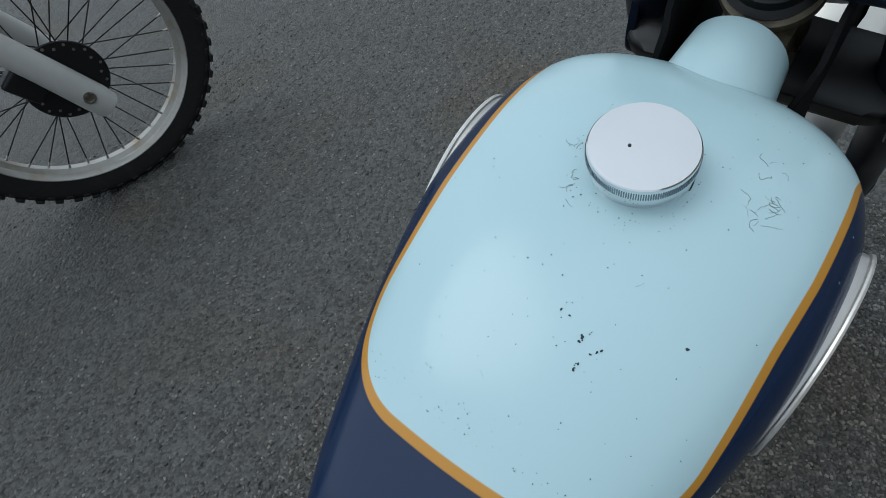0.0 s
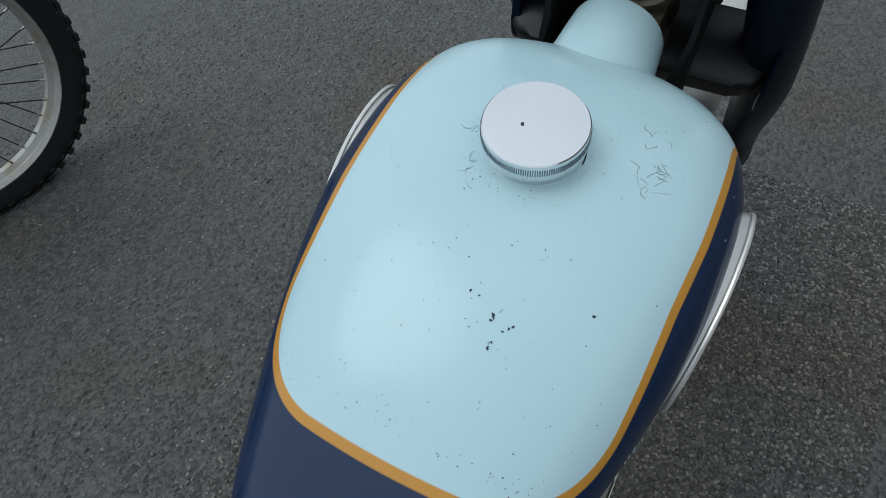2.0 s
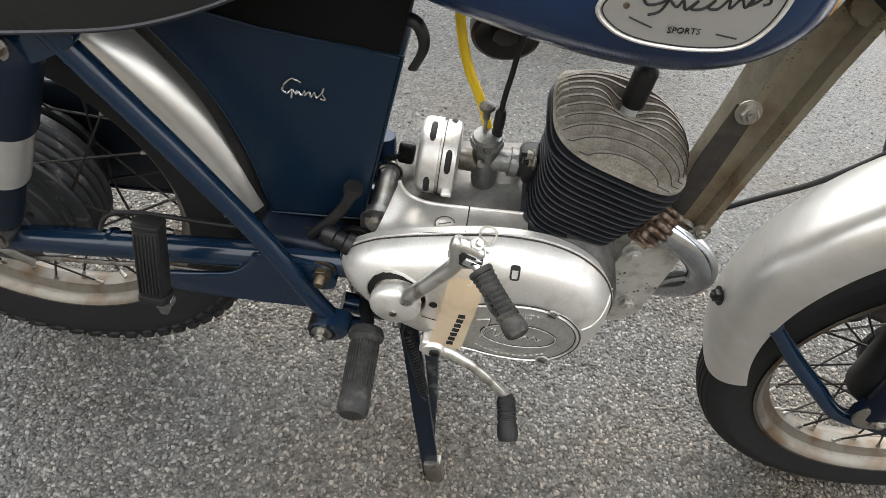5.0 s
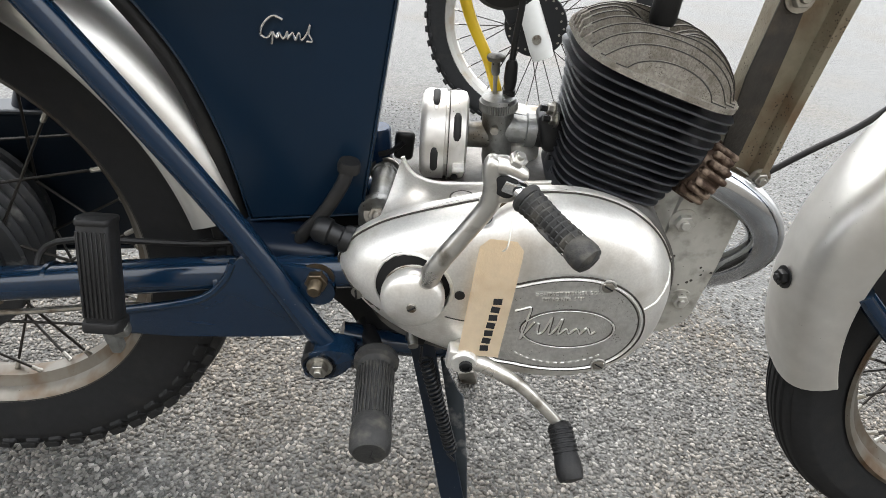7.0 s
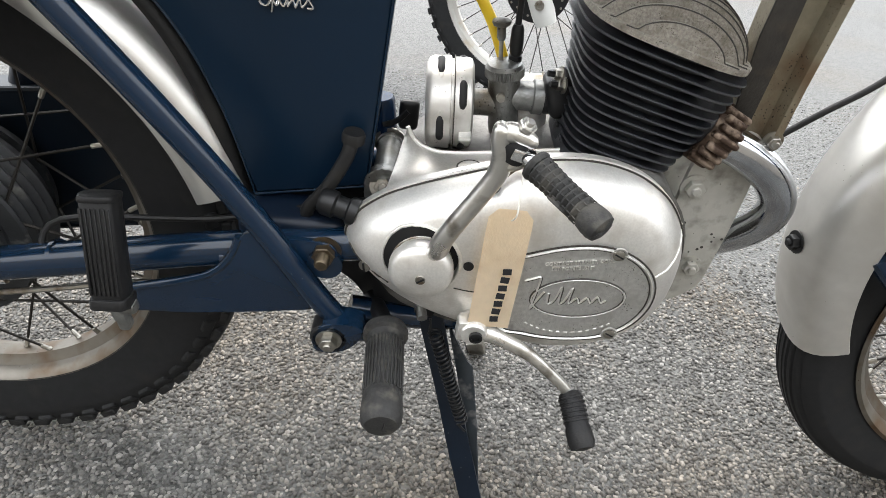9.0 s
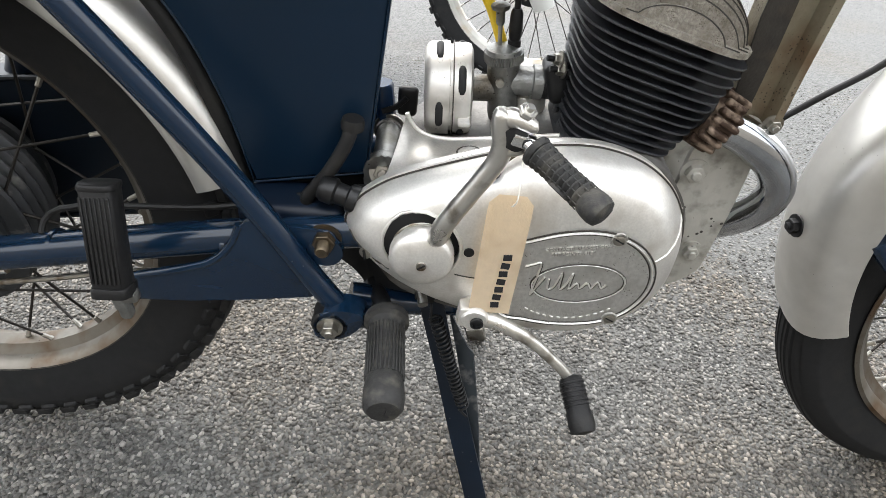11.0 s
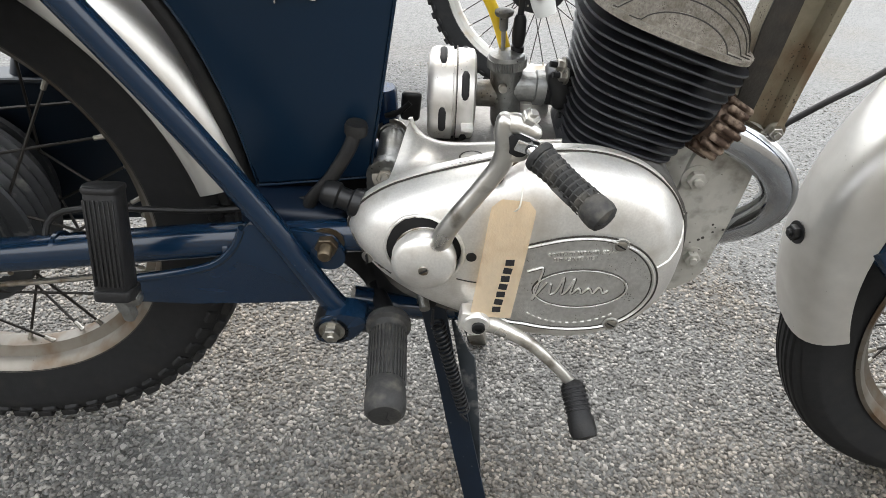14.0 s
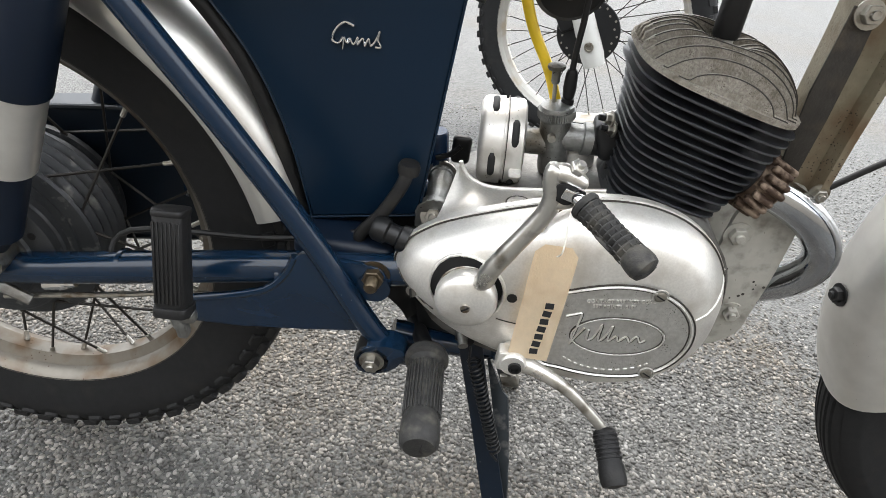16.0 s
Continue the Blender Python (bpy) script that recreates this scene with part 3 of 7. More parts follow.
def badge(sign):
    """The oval plate on a flank of the tank, with a flowing line of script in place of the maker's name."""
    outline = [(0.136, 0.737), (0.146, 0.7545), (0.163, 0.766), (0.182, 0.774), (0.206, 0.780), (0.228, 0.7800), (0.243, 0.7755),
               (0.2505, 0.764), (0.2495, 0.748), (0.243, 0.733), (0.2325, 0.723), (0.215, 0.7185), (0.19, 0.717), (0.165, 0.7185), (0.147, 0.7245)]
    line = [(p.x, p.y) for p in spline([(x, z, 0) for x, z in outline], 5, True)]

    def skin(x, z):
        return -0.1135 + 2.0 * max(0, x - 0.215) ** 2 + 1.0 * max(0, 0.20 - x) ** 2 + 0.02 * max(0, 0.20 - x) + 0.10 * abs(z - 0.75) ** 1.5

    def lay(pts, lift):
        return [Vector((x, (skin(x, z) - lift) * sign, z)) for x, z in pts]

    bm = bmesh.new()
    cx, cz = 0.195, 0.748
    rings = []
    for k, (s, lift) in enumerate(((1.0, -0.004), (1.0, 0.0012), (0.985, 0.002), (0.8, 0.002), (0.4, 0.002))):
        rings.append([bm.verts.new(v) for v in lay([(cx + (x - cx) * s, cz + (z - cz) * s) for x, z in line], lift)])
    for a, b in zip(rings, rings[1:]):
        for j in range(len(a)):
            bm.faces.new((a[j], a[(j + 1) % len(a)], b[(j + 1) % len(a)], b[j]))
    bm.faces.new(rings[-1])
    plate = part("tank_badge", bm, BADGE, fuel_tank, "oval alloy badge with dark flowing script")
    part("badge_rim", sweep(bmesh.new(), lay([(cx + (x - cx) * 1.0, cz + (z - cz) * 1.0) for x, z in line], 0.002), 0.0016, 8, True), ALLOY, fuel_tank)
    part("badge_groove", sweep(bmesh.new(), lay([(cx + (x - cx) * 0.95, cz + (z - cz) * 0.94) for x, z in line], 0.0019), 0.0006, 6, True), ENGRAVE, fuel_tank)
    if sign > 0:
        curl = [(0.196, 0.768), (0.188, 0.7705), (0.174, 0.764), (0.163, 0.752), (0.166, 0.745), (0.175, 0.748), (0.179, 0.7535), (0.175, 0.742), (0.168, 0.738)]
        wave = [(0.179, 0.750), (0.184, 0.746), (0.187, 0.751), (0.190, 0.745), (0.196, 0.752), (0.193, 0.746), (0.200, 0.747), (0.206, 0.7535),
                (0.203, 0.748), (0.209, 0.748), (0.214, 0.755), (0.216, 0.749), (0.221, 0.756), (0.225, 0.7505), (0.229, 0.758), (0.226, 0.752),
                (0.232, 0.756), (0.241, 0.769), (0.238, 0.771), (0.236, 0.762), (0.239, 0.755), (0.235, 0.753)]
        for pts, wide in ((curl, 0.0010), (wave, 0.0009)):
            flow = [(p.x, p.y) for p in spline([(x, z, 0) for x, z in pts], 6)]
            part("script_line", sweep(bmesh.new(), lay(flow, 0.0021), wide, 6), ENGRAVE, fuel_tank)
        for a, b in (((0.157, 0.7345), (0.173, 0.7295)), ((0.214, 0.7305), (0.228, 0.7285))):
            part("rule", sweep(bmesh.new(), lay([a, ((a[0] + b[0]) / 2, (a[1] + b[1]) / 2), b], 0.0021), 0.0006, 6), ENGRAVE, fuel_tank)
        for x, z in ((0.1535, 0.742), (0.2435, 0.760)):
            part("badge_screw", lathe([(0.0022, 0), (0.0020, 0.0008), (0, 0.0012)], 12, along(lay([(x, z)], 0.002)[0], (0, -1, 0.05))), STEEL, fuel_tank)
        word = writing("SPORTS", 0.0062, 0.0004)
        word.transform(Matrix.Translation(lay([(0.1935, 0.7285)], 0.0026)[0]) @ pose(0, 0, 0, 90, 0, 3) @ pose(0, 0, 0, 0, 0, 2))
        part("badge_word", word, ENGRAVE, fuel_tank)


def writing(text, size, depth):
    """Solid letters in the built-in font, centred, in the x, y plane."""
    cu = bpy.data.curves.new("letters", "FONT")
    cu.body, cu.size, cu.extrude, cu.align_x, cu.resolution_u = text, size, depth, "CENTER", 2
    ob = bpy.data.objects.new("letters", cu)
    me = bpy.data.meshes.new_from_object(ob)
    bm = bmesh.new()
    bm.from_mesh(me)
    bpy.data.objects.remove(ob)
    bpy.data.curves.remove(cu)
    bpy.data.meshes.remove(me)
    return bm


def paint_damage():
    """Chips, crazing and specks in the pale top."""
    rng = random.Random(11)

    def chip(bm, x, y, r, long=1.0, turn=0.0):
        k = rng.randint(5, 8)
        pts = []
        for i in range(k):
            a = 2 * math.pi * i / k
            q = r * rng.uniform(0.55, 1.2)
            u, v = q * long * math.cos(a), q * math.sin(a)
            px, py = x + u * math.cos(turn) - v * math.sin(turn), y + u * math.sin(turn) + v * math.cos(turn)
            pts.append(bm.verts.new((px, py, tank_crest(px, py) + 0.00025)))
        bm.faces.new(pts)

    for x, y, n, spread in ((0.115, -0.022, 6, 0.0011), (0.1030, -0.0260, 4, 0.0010), (0.113, -0.031, 4, 0.0022), (0.1365, -0.0615, 1, 0.0002), (0.118, -0.010, 2, 0.003)):
        for i in range(n):
            big = bmesh.new()
            chip(big, x + rng.gauss(0, spread), y + rng.gauss(0, spread * 0.7), rng.uniform(0.0003, 0.0008), rng.uniform(1, 1.8), rng.uniform(0, 3))
            part("paint_chip", big, CHIP, fuel_tank)
    specks = bmesh.new()
    for i in range(150):
        x, y = rng.uniform(0.05, 0.30), rng.gauss(-0.02, 0.045)
        if abs(y) < 0.088:
            chip(specks, x, y, rng.uniform(0.00018, 0.00042))
    for i in range(60):
        a, q = rng.uniform(0, 2 * math.pi), 0.0295 + abs(rng.gauss(0, 0.0035))
        chip(specks, 0.205 + q * math.cos(a), q * math.sin(a), rng.uniform(0.0002, 0.0004))
    for i in range(70):
        chip(specks, 0.052 + abs(rng.gauss(0, 0.006)), rng.uniform(-0.07, 0.07), rng.uniform(0.00015, 0.00035))
    part("paint_specks", specks, CHIP, fuel_tank)["kind"] = "stuff"
    craze = bmesh.new()
    for cx, cy, n, size in ((0.216, -0.0605, 16, 0.0070), (0.180, 0.022, 6, 0.004), (0.206, 0.034, 4, 0.003), (0.244, -0.050, 4, 0.007)):
        for i in range(n):
            x, y = cx + rng.gauss(0, size), cy + rng.gauss(0, size * 0.55)
            a = rng.uniform(0, 2 * math.pi)
            line = []
            for k in range(rng.randint(4, 13)):
                line.append((x, y, tank_crest(x, y) + 0.00008))
                a += rng.gauss(0, 0.55)
                x, y = x + 0.0010 * math.cos(a), y + 0.0010 * math.sin(a)
            sweep(craze, line, rng.uniform(0.00005, 0.00012), 5)
    part("paint_crazing", craze, CRAZE, fuel_tank, "fine dark cracks in the pale paint")["kind"] = "stuff"
    flank = bmesh.new()
    for x, z, n in ((0.042, 0.749, 2), (0.098, 0.765, 5), (0.104, 0.763, 3), (0.212, 0.792, 1), (0.24, 0.79, 1)):
        for i in range(n):
            px, pz = x + rng.gauss(0, 0.0015), z + rng.gauss(0, 0.0008)
            fine, (wide, top, low) = TANK_SHAPE
            w, t, b = (float(np.interp(px, fine, c)) for c in (wide, top, low))
            s = (pz - (b + 0.6 * (t - b))) / (0.4 * (t - b))
            y = -w * (1 - min(0.98, max(0, s)) ** 2.55) ** (1 / 2.55)
            lathe([(rng.uniform(0.0006, 0.0012), 0), (0, 0.0002)], 6, along((px, y - 0.0001, pz), (0, -1, 0.3)), flank)
    part("flank_chips", flank, PALE, fuel_tank)["kind"] = "stuff"


CHIP = material("bare_dark_chip", (0.010, 0.025, 0.045), 0.6, vary=0.3, scale=400)
CRAZE = material("dark_crack", (0.11, 0.12, 0.13), 0.7, vary=0.4, scale=400)
paint_damage()


def tail_gap_fill():
    """An added black skin that paints the shade of the hollow behind the tank."""
    bm = bmesh.new()
    xs, ys = np.linspace(-0.0320, -0.0165, 9), np.linspace(-0.044, 0.044, 23)
    grid = [[bm.verts.new((x - 0.008 * (y / 0.05) ** 2, y, tank_crest(x, y) + 0.0012)) for y in ys] for x in xs]
    for a, b in zip(grid, grid[1:]):
        for j in range(len(a) - 1):
            bm.faces.new((a[j], a[j + 1], b[j + 1], b[j]))
    bmesh.ops.solidify(bm, geom=bm.faces[:], thickness=0.002)
    part("tail_gap_fill", bm, RUBBER, fuel_tank, "black filler for the shaded hollow behind the tank", 60)


tail_gap_fill()
BADGE = material("matt_alloy_badge", (0.50, 0.49, 0.47), 0.42, metal=0.8, vary=0.06, scale=200, bump=0.06, bump_scale=600)
badge(1)
badge(-1)


def seat():
    rows = [(-0.026, 0.012, 0.778, 0.752), (-0.029, 0.024, 0.777, 0.746), (-0.036, 0.037, 0.775, 0.740), (-0.053, 0.050, 0.769, 0.729), (-0.078, 0.064, 0.762, 0.718),
            (-0.108, 0.079, 0.754, 0.708), (-0.158, 0.096, 0.743, 0.692), (-0.208, 0.107, 0.739, 0.681), (-0.268, 0.113, 0.745, 0.674),
            (-0.328, 0.120, 0.753, 0.671), (-0.408, 0.123, 0.764, 0.671), (-0.508, 0.123, 0.776, 0.676), (-0.608, 0.120, 0.784, 0.684), (-0.688, 0.112, 0.784, 0.693),
            (-0.718, 0.098, 0.780, 0.698)]
    fine = []
    line = [spline([(r[0], r[k], 0) for r in rows], 6) for k in (1, 2, 3)]
    for i in range(len(line[0])):
        fine.append((line[0][i].x, line[0][i].y, line[1][i].y, line[2][i].y))
    cover, skirt = bmesh.new(), bmesh.new()
    top_rings, skirt_rings, pipe = [], [], []
    across = 28
    for x, w, zp, zb in fine:
        crown = float(np.interp(-x, (0.025, 0.05, 0.08, 0.114, 0.171, 0.30), (0.008, 0.018, 0.027, 0.041, 0.066, 0.080)))
        ring = []
        for j in range(across + 1):
            s = -1 + 2 * j / across
            ring.append(cover.verts.new((x + (0.004 * (1 - s * s) if x > -0.028 else 0), w * s, zp + crown * (1 - abs(s) ** 2.6) + 0.0012 * noise.noise(Vector((x * 30, s * 6, 0))))))
        top_rings.append(ring)
        skirt_rings.append([skirt.verts.new((x, y, z)) for y, z in
                            ((-w, zp), (-w - 0.001, zp - 0.012), (-w + 0.001, (zp + zb) / 2), (-w * 0.95, zb), (-w * 0.88, zb + 0.002),
                             (w * 0.88, zb + 0.002), (w * 0.95, zb), (w - 0.001, (zp + zb) / 2), (w + 0.001, zp - 0.012), (w, zp))])
        pipe.append((x, w, zp))
    for bm, rings in ((cover, top_rings), (skirt, skirt_rings)):
        for a, b in zip(rings, rings[1:]):
            for j in range(len(a) - 1):
                bm.faces.new((a[j], b[j], b[j + 1], a[j + 1]))
    skirt.faces.new(skirt_rings[0])
    skirt.faces.new(skirt_rings[-1][::-1])
    s = empty("seat", bike)
    s.matrix_basis = pose(0, -0.010, 0)
    part("seat_cover", cover, VINYL, s, "black grained vinyl seat top", 80)
    part("seat_skirt", skirt, SKIRT, s, sharp=80)
    loop = [(x, -w - 0.001, z + 0.001) for x, w, z in pipe[::-1]] + [(x, w + 0.001, z + 0.001) for x, w, z in pipe]
    part("seat_piping", sweep(bmesh.new(), loop, 0.0017, 8), PIPING, s, "white piping round the seat")
    part("piping_sleeve", sweep(bmesh.new(), [(-0.0270, -0.014, 0.779), (-0.0295, -0.026, 0.778)], 0.0024, 10), PIPING, s)
    part("skirt_hem", sweep(bmesh.new(), [(r[0], -r[1] * 0.95, r[3]) for r in fine], 0.002, 6), VINYL, s)
    part("seat_stud", lathe([(0.0032, 0), (0.0030, 0.0012), (0, 0.0020)], 16, along((-0.150, -0.1035, 0.728), (0, -1, 0))), CHROME, s)


SKIRT = material("black_seat_skirt", (0.0075, 0.0075, 0.008), 0.55, vary=0.2, scale=60, bump=0.3, bump_scale=160)
seat()


# ---- wheels ----
def wheel(name, parent, m, tyre_r, rim_r, wide, knobs, spoke_mat, rim_mat, hub_r=0.05, hub_half=0.05, tread="ribs", top=None, sink=0.0045):
    """A spoked wheel about the y axis of m: tyre with tread, rim, spokes, nipples and hub."""
    w = empty(name, parent)
    w.matrix_basis = m
    if top:
        tagged(w, *top)
    turn = pose(0, 0, 0, 90)
    h = wide / 2
    prof = []
    r0 = rim_r - 0.004
    depth = tyre_r - r0
    steps = 96 if tread == "ribs" else 24
    for i in range(steps + 1):
        a = math.pi * (i / steps) - math.pi / 2
        s, c = math.sin(a), math.cos(a)
        prof.append((r0 + depth * (max(0, c) ** 0.62), h * math.copysign(abs(s) ** 0.75, s) * (0.72 if c < 1e-6 else 0.78 + 0.22 * min(1, c * 2.2))))
    if tread == "ribs":
        cut = []
        for r, z in prof:
            cut.append((r - (0.0028 if r > r0 + 0.5 * depth and any(abs(abs(z) - g) < 0.0014 for g in (0.005, 0.0125, 0.020, 0.0275)) else 0), z))
        prof = cut
    tyre = part("tyre", torus_lathe(prof, 120, turn), TYRE, w, "black rubber tyre")
    if tread == "blocks":
        me = mesh_from(block(0.019, wide * 0.20, 0.010, None, 0.0016, 1), "tread_block", TYRE)
        edge = mesh_from(block(0.017, wide * 0.15, 0.011, None, 0.0016, 1), "tread_block", TYRE)
        for i in range(knobs):
            a = 360 * i / knobs
            for k, (y, lift) in enumerate(((-0.30, 0.0), (0.0, 0.002), (0.30, 0.0))):
                share("tread_block", me, w, pose(0, 0, 0, 0, a + 180 / knobs * (k % 2), 0) @ pose(0, y * wide, tyre_r - sink + lift * 0.7))
            for sgn in (-1, 1):
                share("tread_block", edge, w, pose(0, 0, 0, 0, a + 180 / knobs, 0) @ pose(0, sgn * wide * 0.395, tyre_r - 0.0140 - sink, sgn * -52))
    hw = wide * (0.40 if tread == "ribs" else 0.33)
    rim = [(rim_r, -hw), (rim_r + 0.002, -hw - 0.002), (rim_r - 0.003, -hw - 0.003), (rim_r - 0.010, -hw + 0.003), (rim_r - 0.013, -hw * 0.55), (rim_r - 0.024, -hw * 0.3),
           (rim_r - 0.024, hw * 0.3), (rim_r - 0.013, hw * 0.55), (rim_r - 0.010, hw - 0.003), (rim_r - 0.003, hw + 0.003), (rim_r + 0.002, hw + 0.002), (rim_r, hw),
           (rim_r - 0.008, hw * 0.5), (rim_r - 0.008, -hw * 0.5)]
    part("rim", torus_lathe(rim, 96, turn), rim_mat, w, "spoked wheel rim with dull plating")
    part("hub", lathe([(0.012, -hub_half - 0.02), (0.014, -hub_half - 0.004), (hub_r * 0.5, -hub_half), (hub_r, -hub_half + 0.003), (hub_r, -hub_half + 0.010),
                       (hub_r * 0.75, -hub_half + 0.012), (hub_r * 0.7, 0), (hub_r * 0.75, hub_half - 0.012), (hub_r, hub_half - 0.010), (hub_r, hub_half - 0.003),
                       (hub_r * 0.5, hub_half), (0.014, hub_half + 0.004), (0.012, hub_half + 0.02)], 48, turn), HUB, w)
    nip = mesh_from(lathe([(0.0030, 0), (0.0034, 0.003), (0.0028, 0.004), (0.0026, 0.013), (0.0016, 0.014)], 8), "nipple", STEEL)
    for i in range(36):
        side = 1 if i % 2 else -1
        a_rim = 2 * math.pi * i / 36
        a_hub = a_rim + (0.62 if (i // 2) % 2 else -0.62)
        p = Vector((math.cos(a_rim) * (rim_r - 0.022), side * 0.004, math.sin(a_rim) * (rim_r - 0.022)))
        q = Vector((math.cos(a_hub) * hub_r * 0.95, side * (hub_half - 0.006), math.sin(a_hub) * hub_r * 0.95))
        part("spoke", sweep(bmesh.new(), [p, q], 0.0016, 6), spoke_mat, w)
        share("nipple", nip, w, along(p, q - p))
    return w


REAR, REAR_Z = -0.497, 0.371
wheel("rear_wheel", bike, pose(REAR, -0.006, REAR_Z, -2.4, 0, 2), 0.306, 0.225, 0.090, 62, SPOKE, RIM, 0.088, 0.055, "blocks", ("rear wheel with blocky black tyre",), 0.0096)
FRONT = pose(0.698, -0.008, 0.213, -4, 0, 1)
GUARD_AT = pose(0.718, -0.030, 0.314, 0, 0, -5)
wheel("front_wheel", bike, FRONT, 0.294, 0.222, 0.080, 0, SPOKE, RIM, 0.075, 0.045, "ribs", ("front wheel with ribbed black tyre",))


def rear_hub():
    """Full-width finned hub with its brake plate."""
    m = pose(REAR, 0, REAR_Z, 90)
    drum = [(0.02, 0.074), (0.062, 0.074), (0.075, 0.070), (0.082, 0.062), (0.082, 0.052)]
    for k in range(5):
        h = 0.046 - 0.013 * k
        drum += [(0.105, h + 0.003), (0.107, h), (0.105, h - 0.003), (0.094, h - 0.0045)]
    drum += [(0.09, -0.03), (0.06, -0.05), (0.02, -0.06)]
    part("hub_drum", lathe(drum, 64, m), HUB, bike, "finned grey rear hub")
    part("brake_plate", lathe([(0.080, 0.060), (0.080, 0.0745), (0.077, 0.077), (0.058, 0.079), (0.056, 0.082), (0.03, 0.086), (0.014, 0.088), (0.014, 0.108), (0, 0.108)], 56, m), HUB, bike)
    for a in (20, 65, 110, 155):
        part("plate_hole", lathe([(0.0042, 0), (0.0042, 0.0012), (0, 0.0012)], 12, m @ pose(0, 0, 0, 0, 0, a) @ pose(0.068, 0, 0.0775)), ENGRAVE, bike)
    part("brake_arm", tube([(-0.507, -0.095, 0.385), (-0.475, -0.1, 0.352), (-0.445, -0.1, 0.33)], 0.006, 8, 4, flat=0.5), CAST, bike)
    part("brake_rod", tube([(-0.48, -0.092, 0.327), (-0.36, -0.09, 0.335), (-0.27, -0.088, 0.341), (-0.12, -0.085, 0.33)], 0.003, 8, 4), STEEL, bike)
    part("rod_adjuster", lathe([(0.007, 0), (0.007, 0.022), (0.005, 0.024), (0.005, 0.034)], 8, along((-0.43, -0.09, 0.345), (1, 0, 0.1))), CHROME, bike)
    part("axle_nut", bolt((REAR, -0.108, REAR_Z), (0, -1, 0), 0.011, 0.01), STEEL, bike)


rear_hub()


def chain_guard():
    """The case over the chain on the far side of the rear wheel."""
    g = empty("chain_guard", bike)
    edge = [(-0.640, 0.400), (-0.600, 0.452), (-0.520, 0.466), (-0.420, 0.468), (-0.250, 0.460), (-0.130, 0.445), (-0.095, 0.420), (-0.095, 0.340), (-0.30, 0.300), (-0.56, 0.290), (-0.635, 0.34)]
    part("guard_shell", side_plate(round_poly(edge, 0.02), 0.066, 0.104, 0.006, 3), CASE, g, "dark navy chain case")
    part("guard_rim", sweep(bmesh.new(), [(x, 0.067, z) for x, z in round_poly(edge, 0.02)], 0.0035, 8, True), CASE, g)


NAVY_CROSS = material("dull_navy_enamel", (0.0028, 0.0075, 0.0175), 0.42, vary=0.3, scale=20, spec=0.3)
CASE = material("dark_case_enamel", (0.0042, 0.0085, 0.0150), 0.4, vary=0.3, scale=20, spec=0.3)
chain_guard()


def mudguard(name, centre, r, half, drop, a0, a1, m=None, mat=None, label=""):
    """A rolled guard round a wheel: an arc between two angles (degrees from ahead, upwards), with turned-in edges."""
    bm = bmesh.new()
    rings = []
    k = max(8, int(abs(a1 - a0) / 2.5))
    for i in range(k + 1):
        a = radians(a0 + (a1 - a0) * i / k)
        ring = []
        outer = []
        for j in range(19):
            s = -1 + 2 * j / 18
            outer.append((r - drop * abs(s) ** 2.6, half * math.sin(s * math.pi / 2) ** 1))
        sec = outer + [(q[0] - 0.0016, q[1] * 0.972) for q in outer[::-1]]
        for rr, y in sec:
            ring.append(bm.verts.new((centre[0] + rr * math.cos(a), y, centre[1] + rr * math.sin(a))))
        rings.append(ring)
    for a, b in zip(rings, rings[1:]):
        for j in range(len(a)):
            bm.faces.new((a[j], a[(j + 1) % len(a)], b[(j + 1) % len(a)], b[j]))
    bm.faces.new(rings[0])
    bm.faces.new(rings[-1][::-1])
    if m is not None:
        bm.transform(m)
    return part(name, bm, mat or GUARD, bike, label, 50)


mudguard("rear_mudguard", (-0.507, 0.370), 0.345, 0.056, 0.045, 7, 175, None, GUARD, "brushed alloy rear mudguard")
front_guard = mudguard("front_mudguard", (0, 0), 0.336, 0.060, 0.050, 201, 62, GUARD_AT, GUARD, "brushed alloy front mudguard with a dented flank")
part("guard_bolt", bolt((0.3815, -0.008, 0.3195), (-1, -0.12, 0.03), 0.0085, 0.007), BLACK, bike, "black bolt in the front mudguard")
part("guard_stay", tube([(0.432, -0.058, 0.338), (0.470, -0.070, 0.296), (0.508, -0.085, 0.262), (0.545, -0.095, 0.228), (0.58, -0.1, 0.222)], 0.0100, 14), NAVY_FRAME, bike, "navy tube stay")


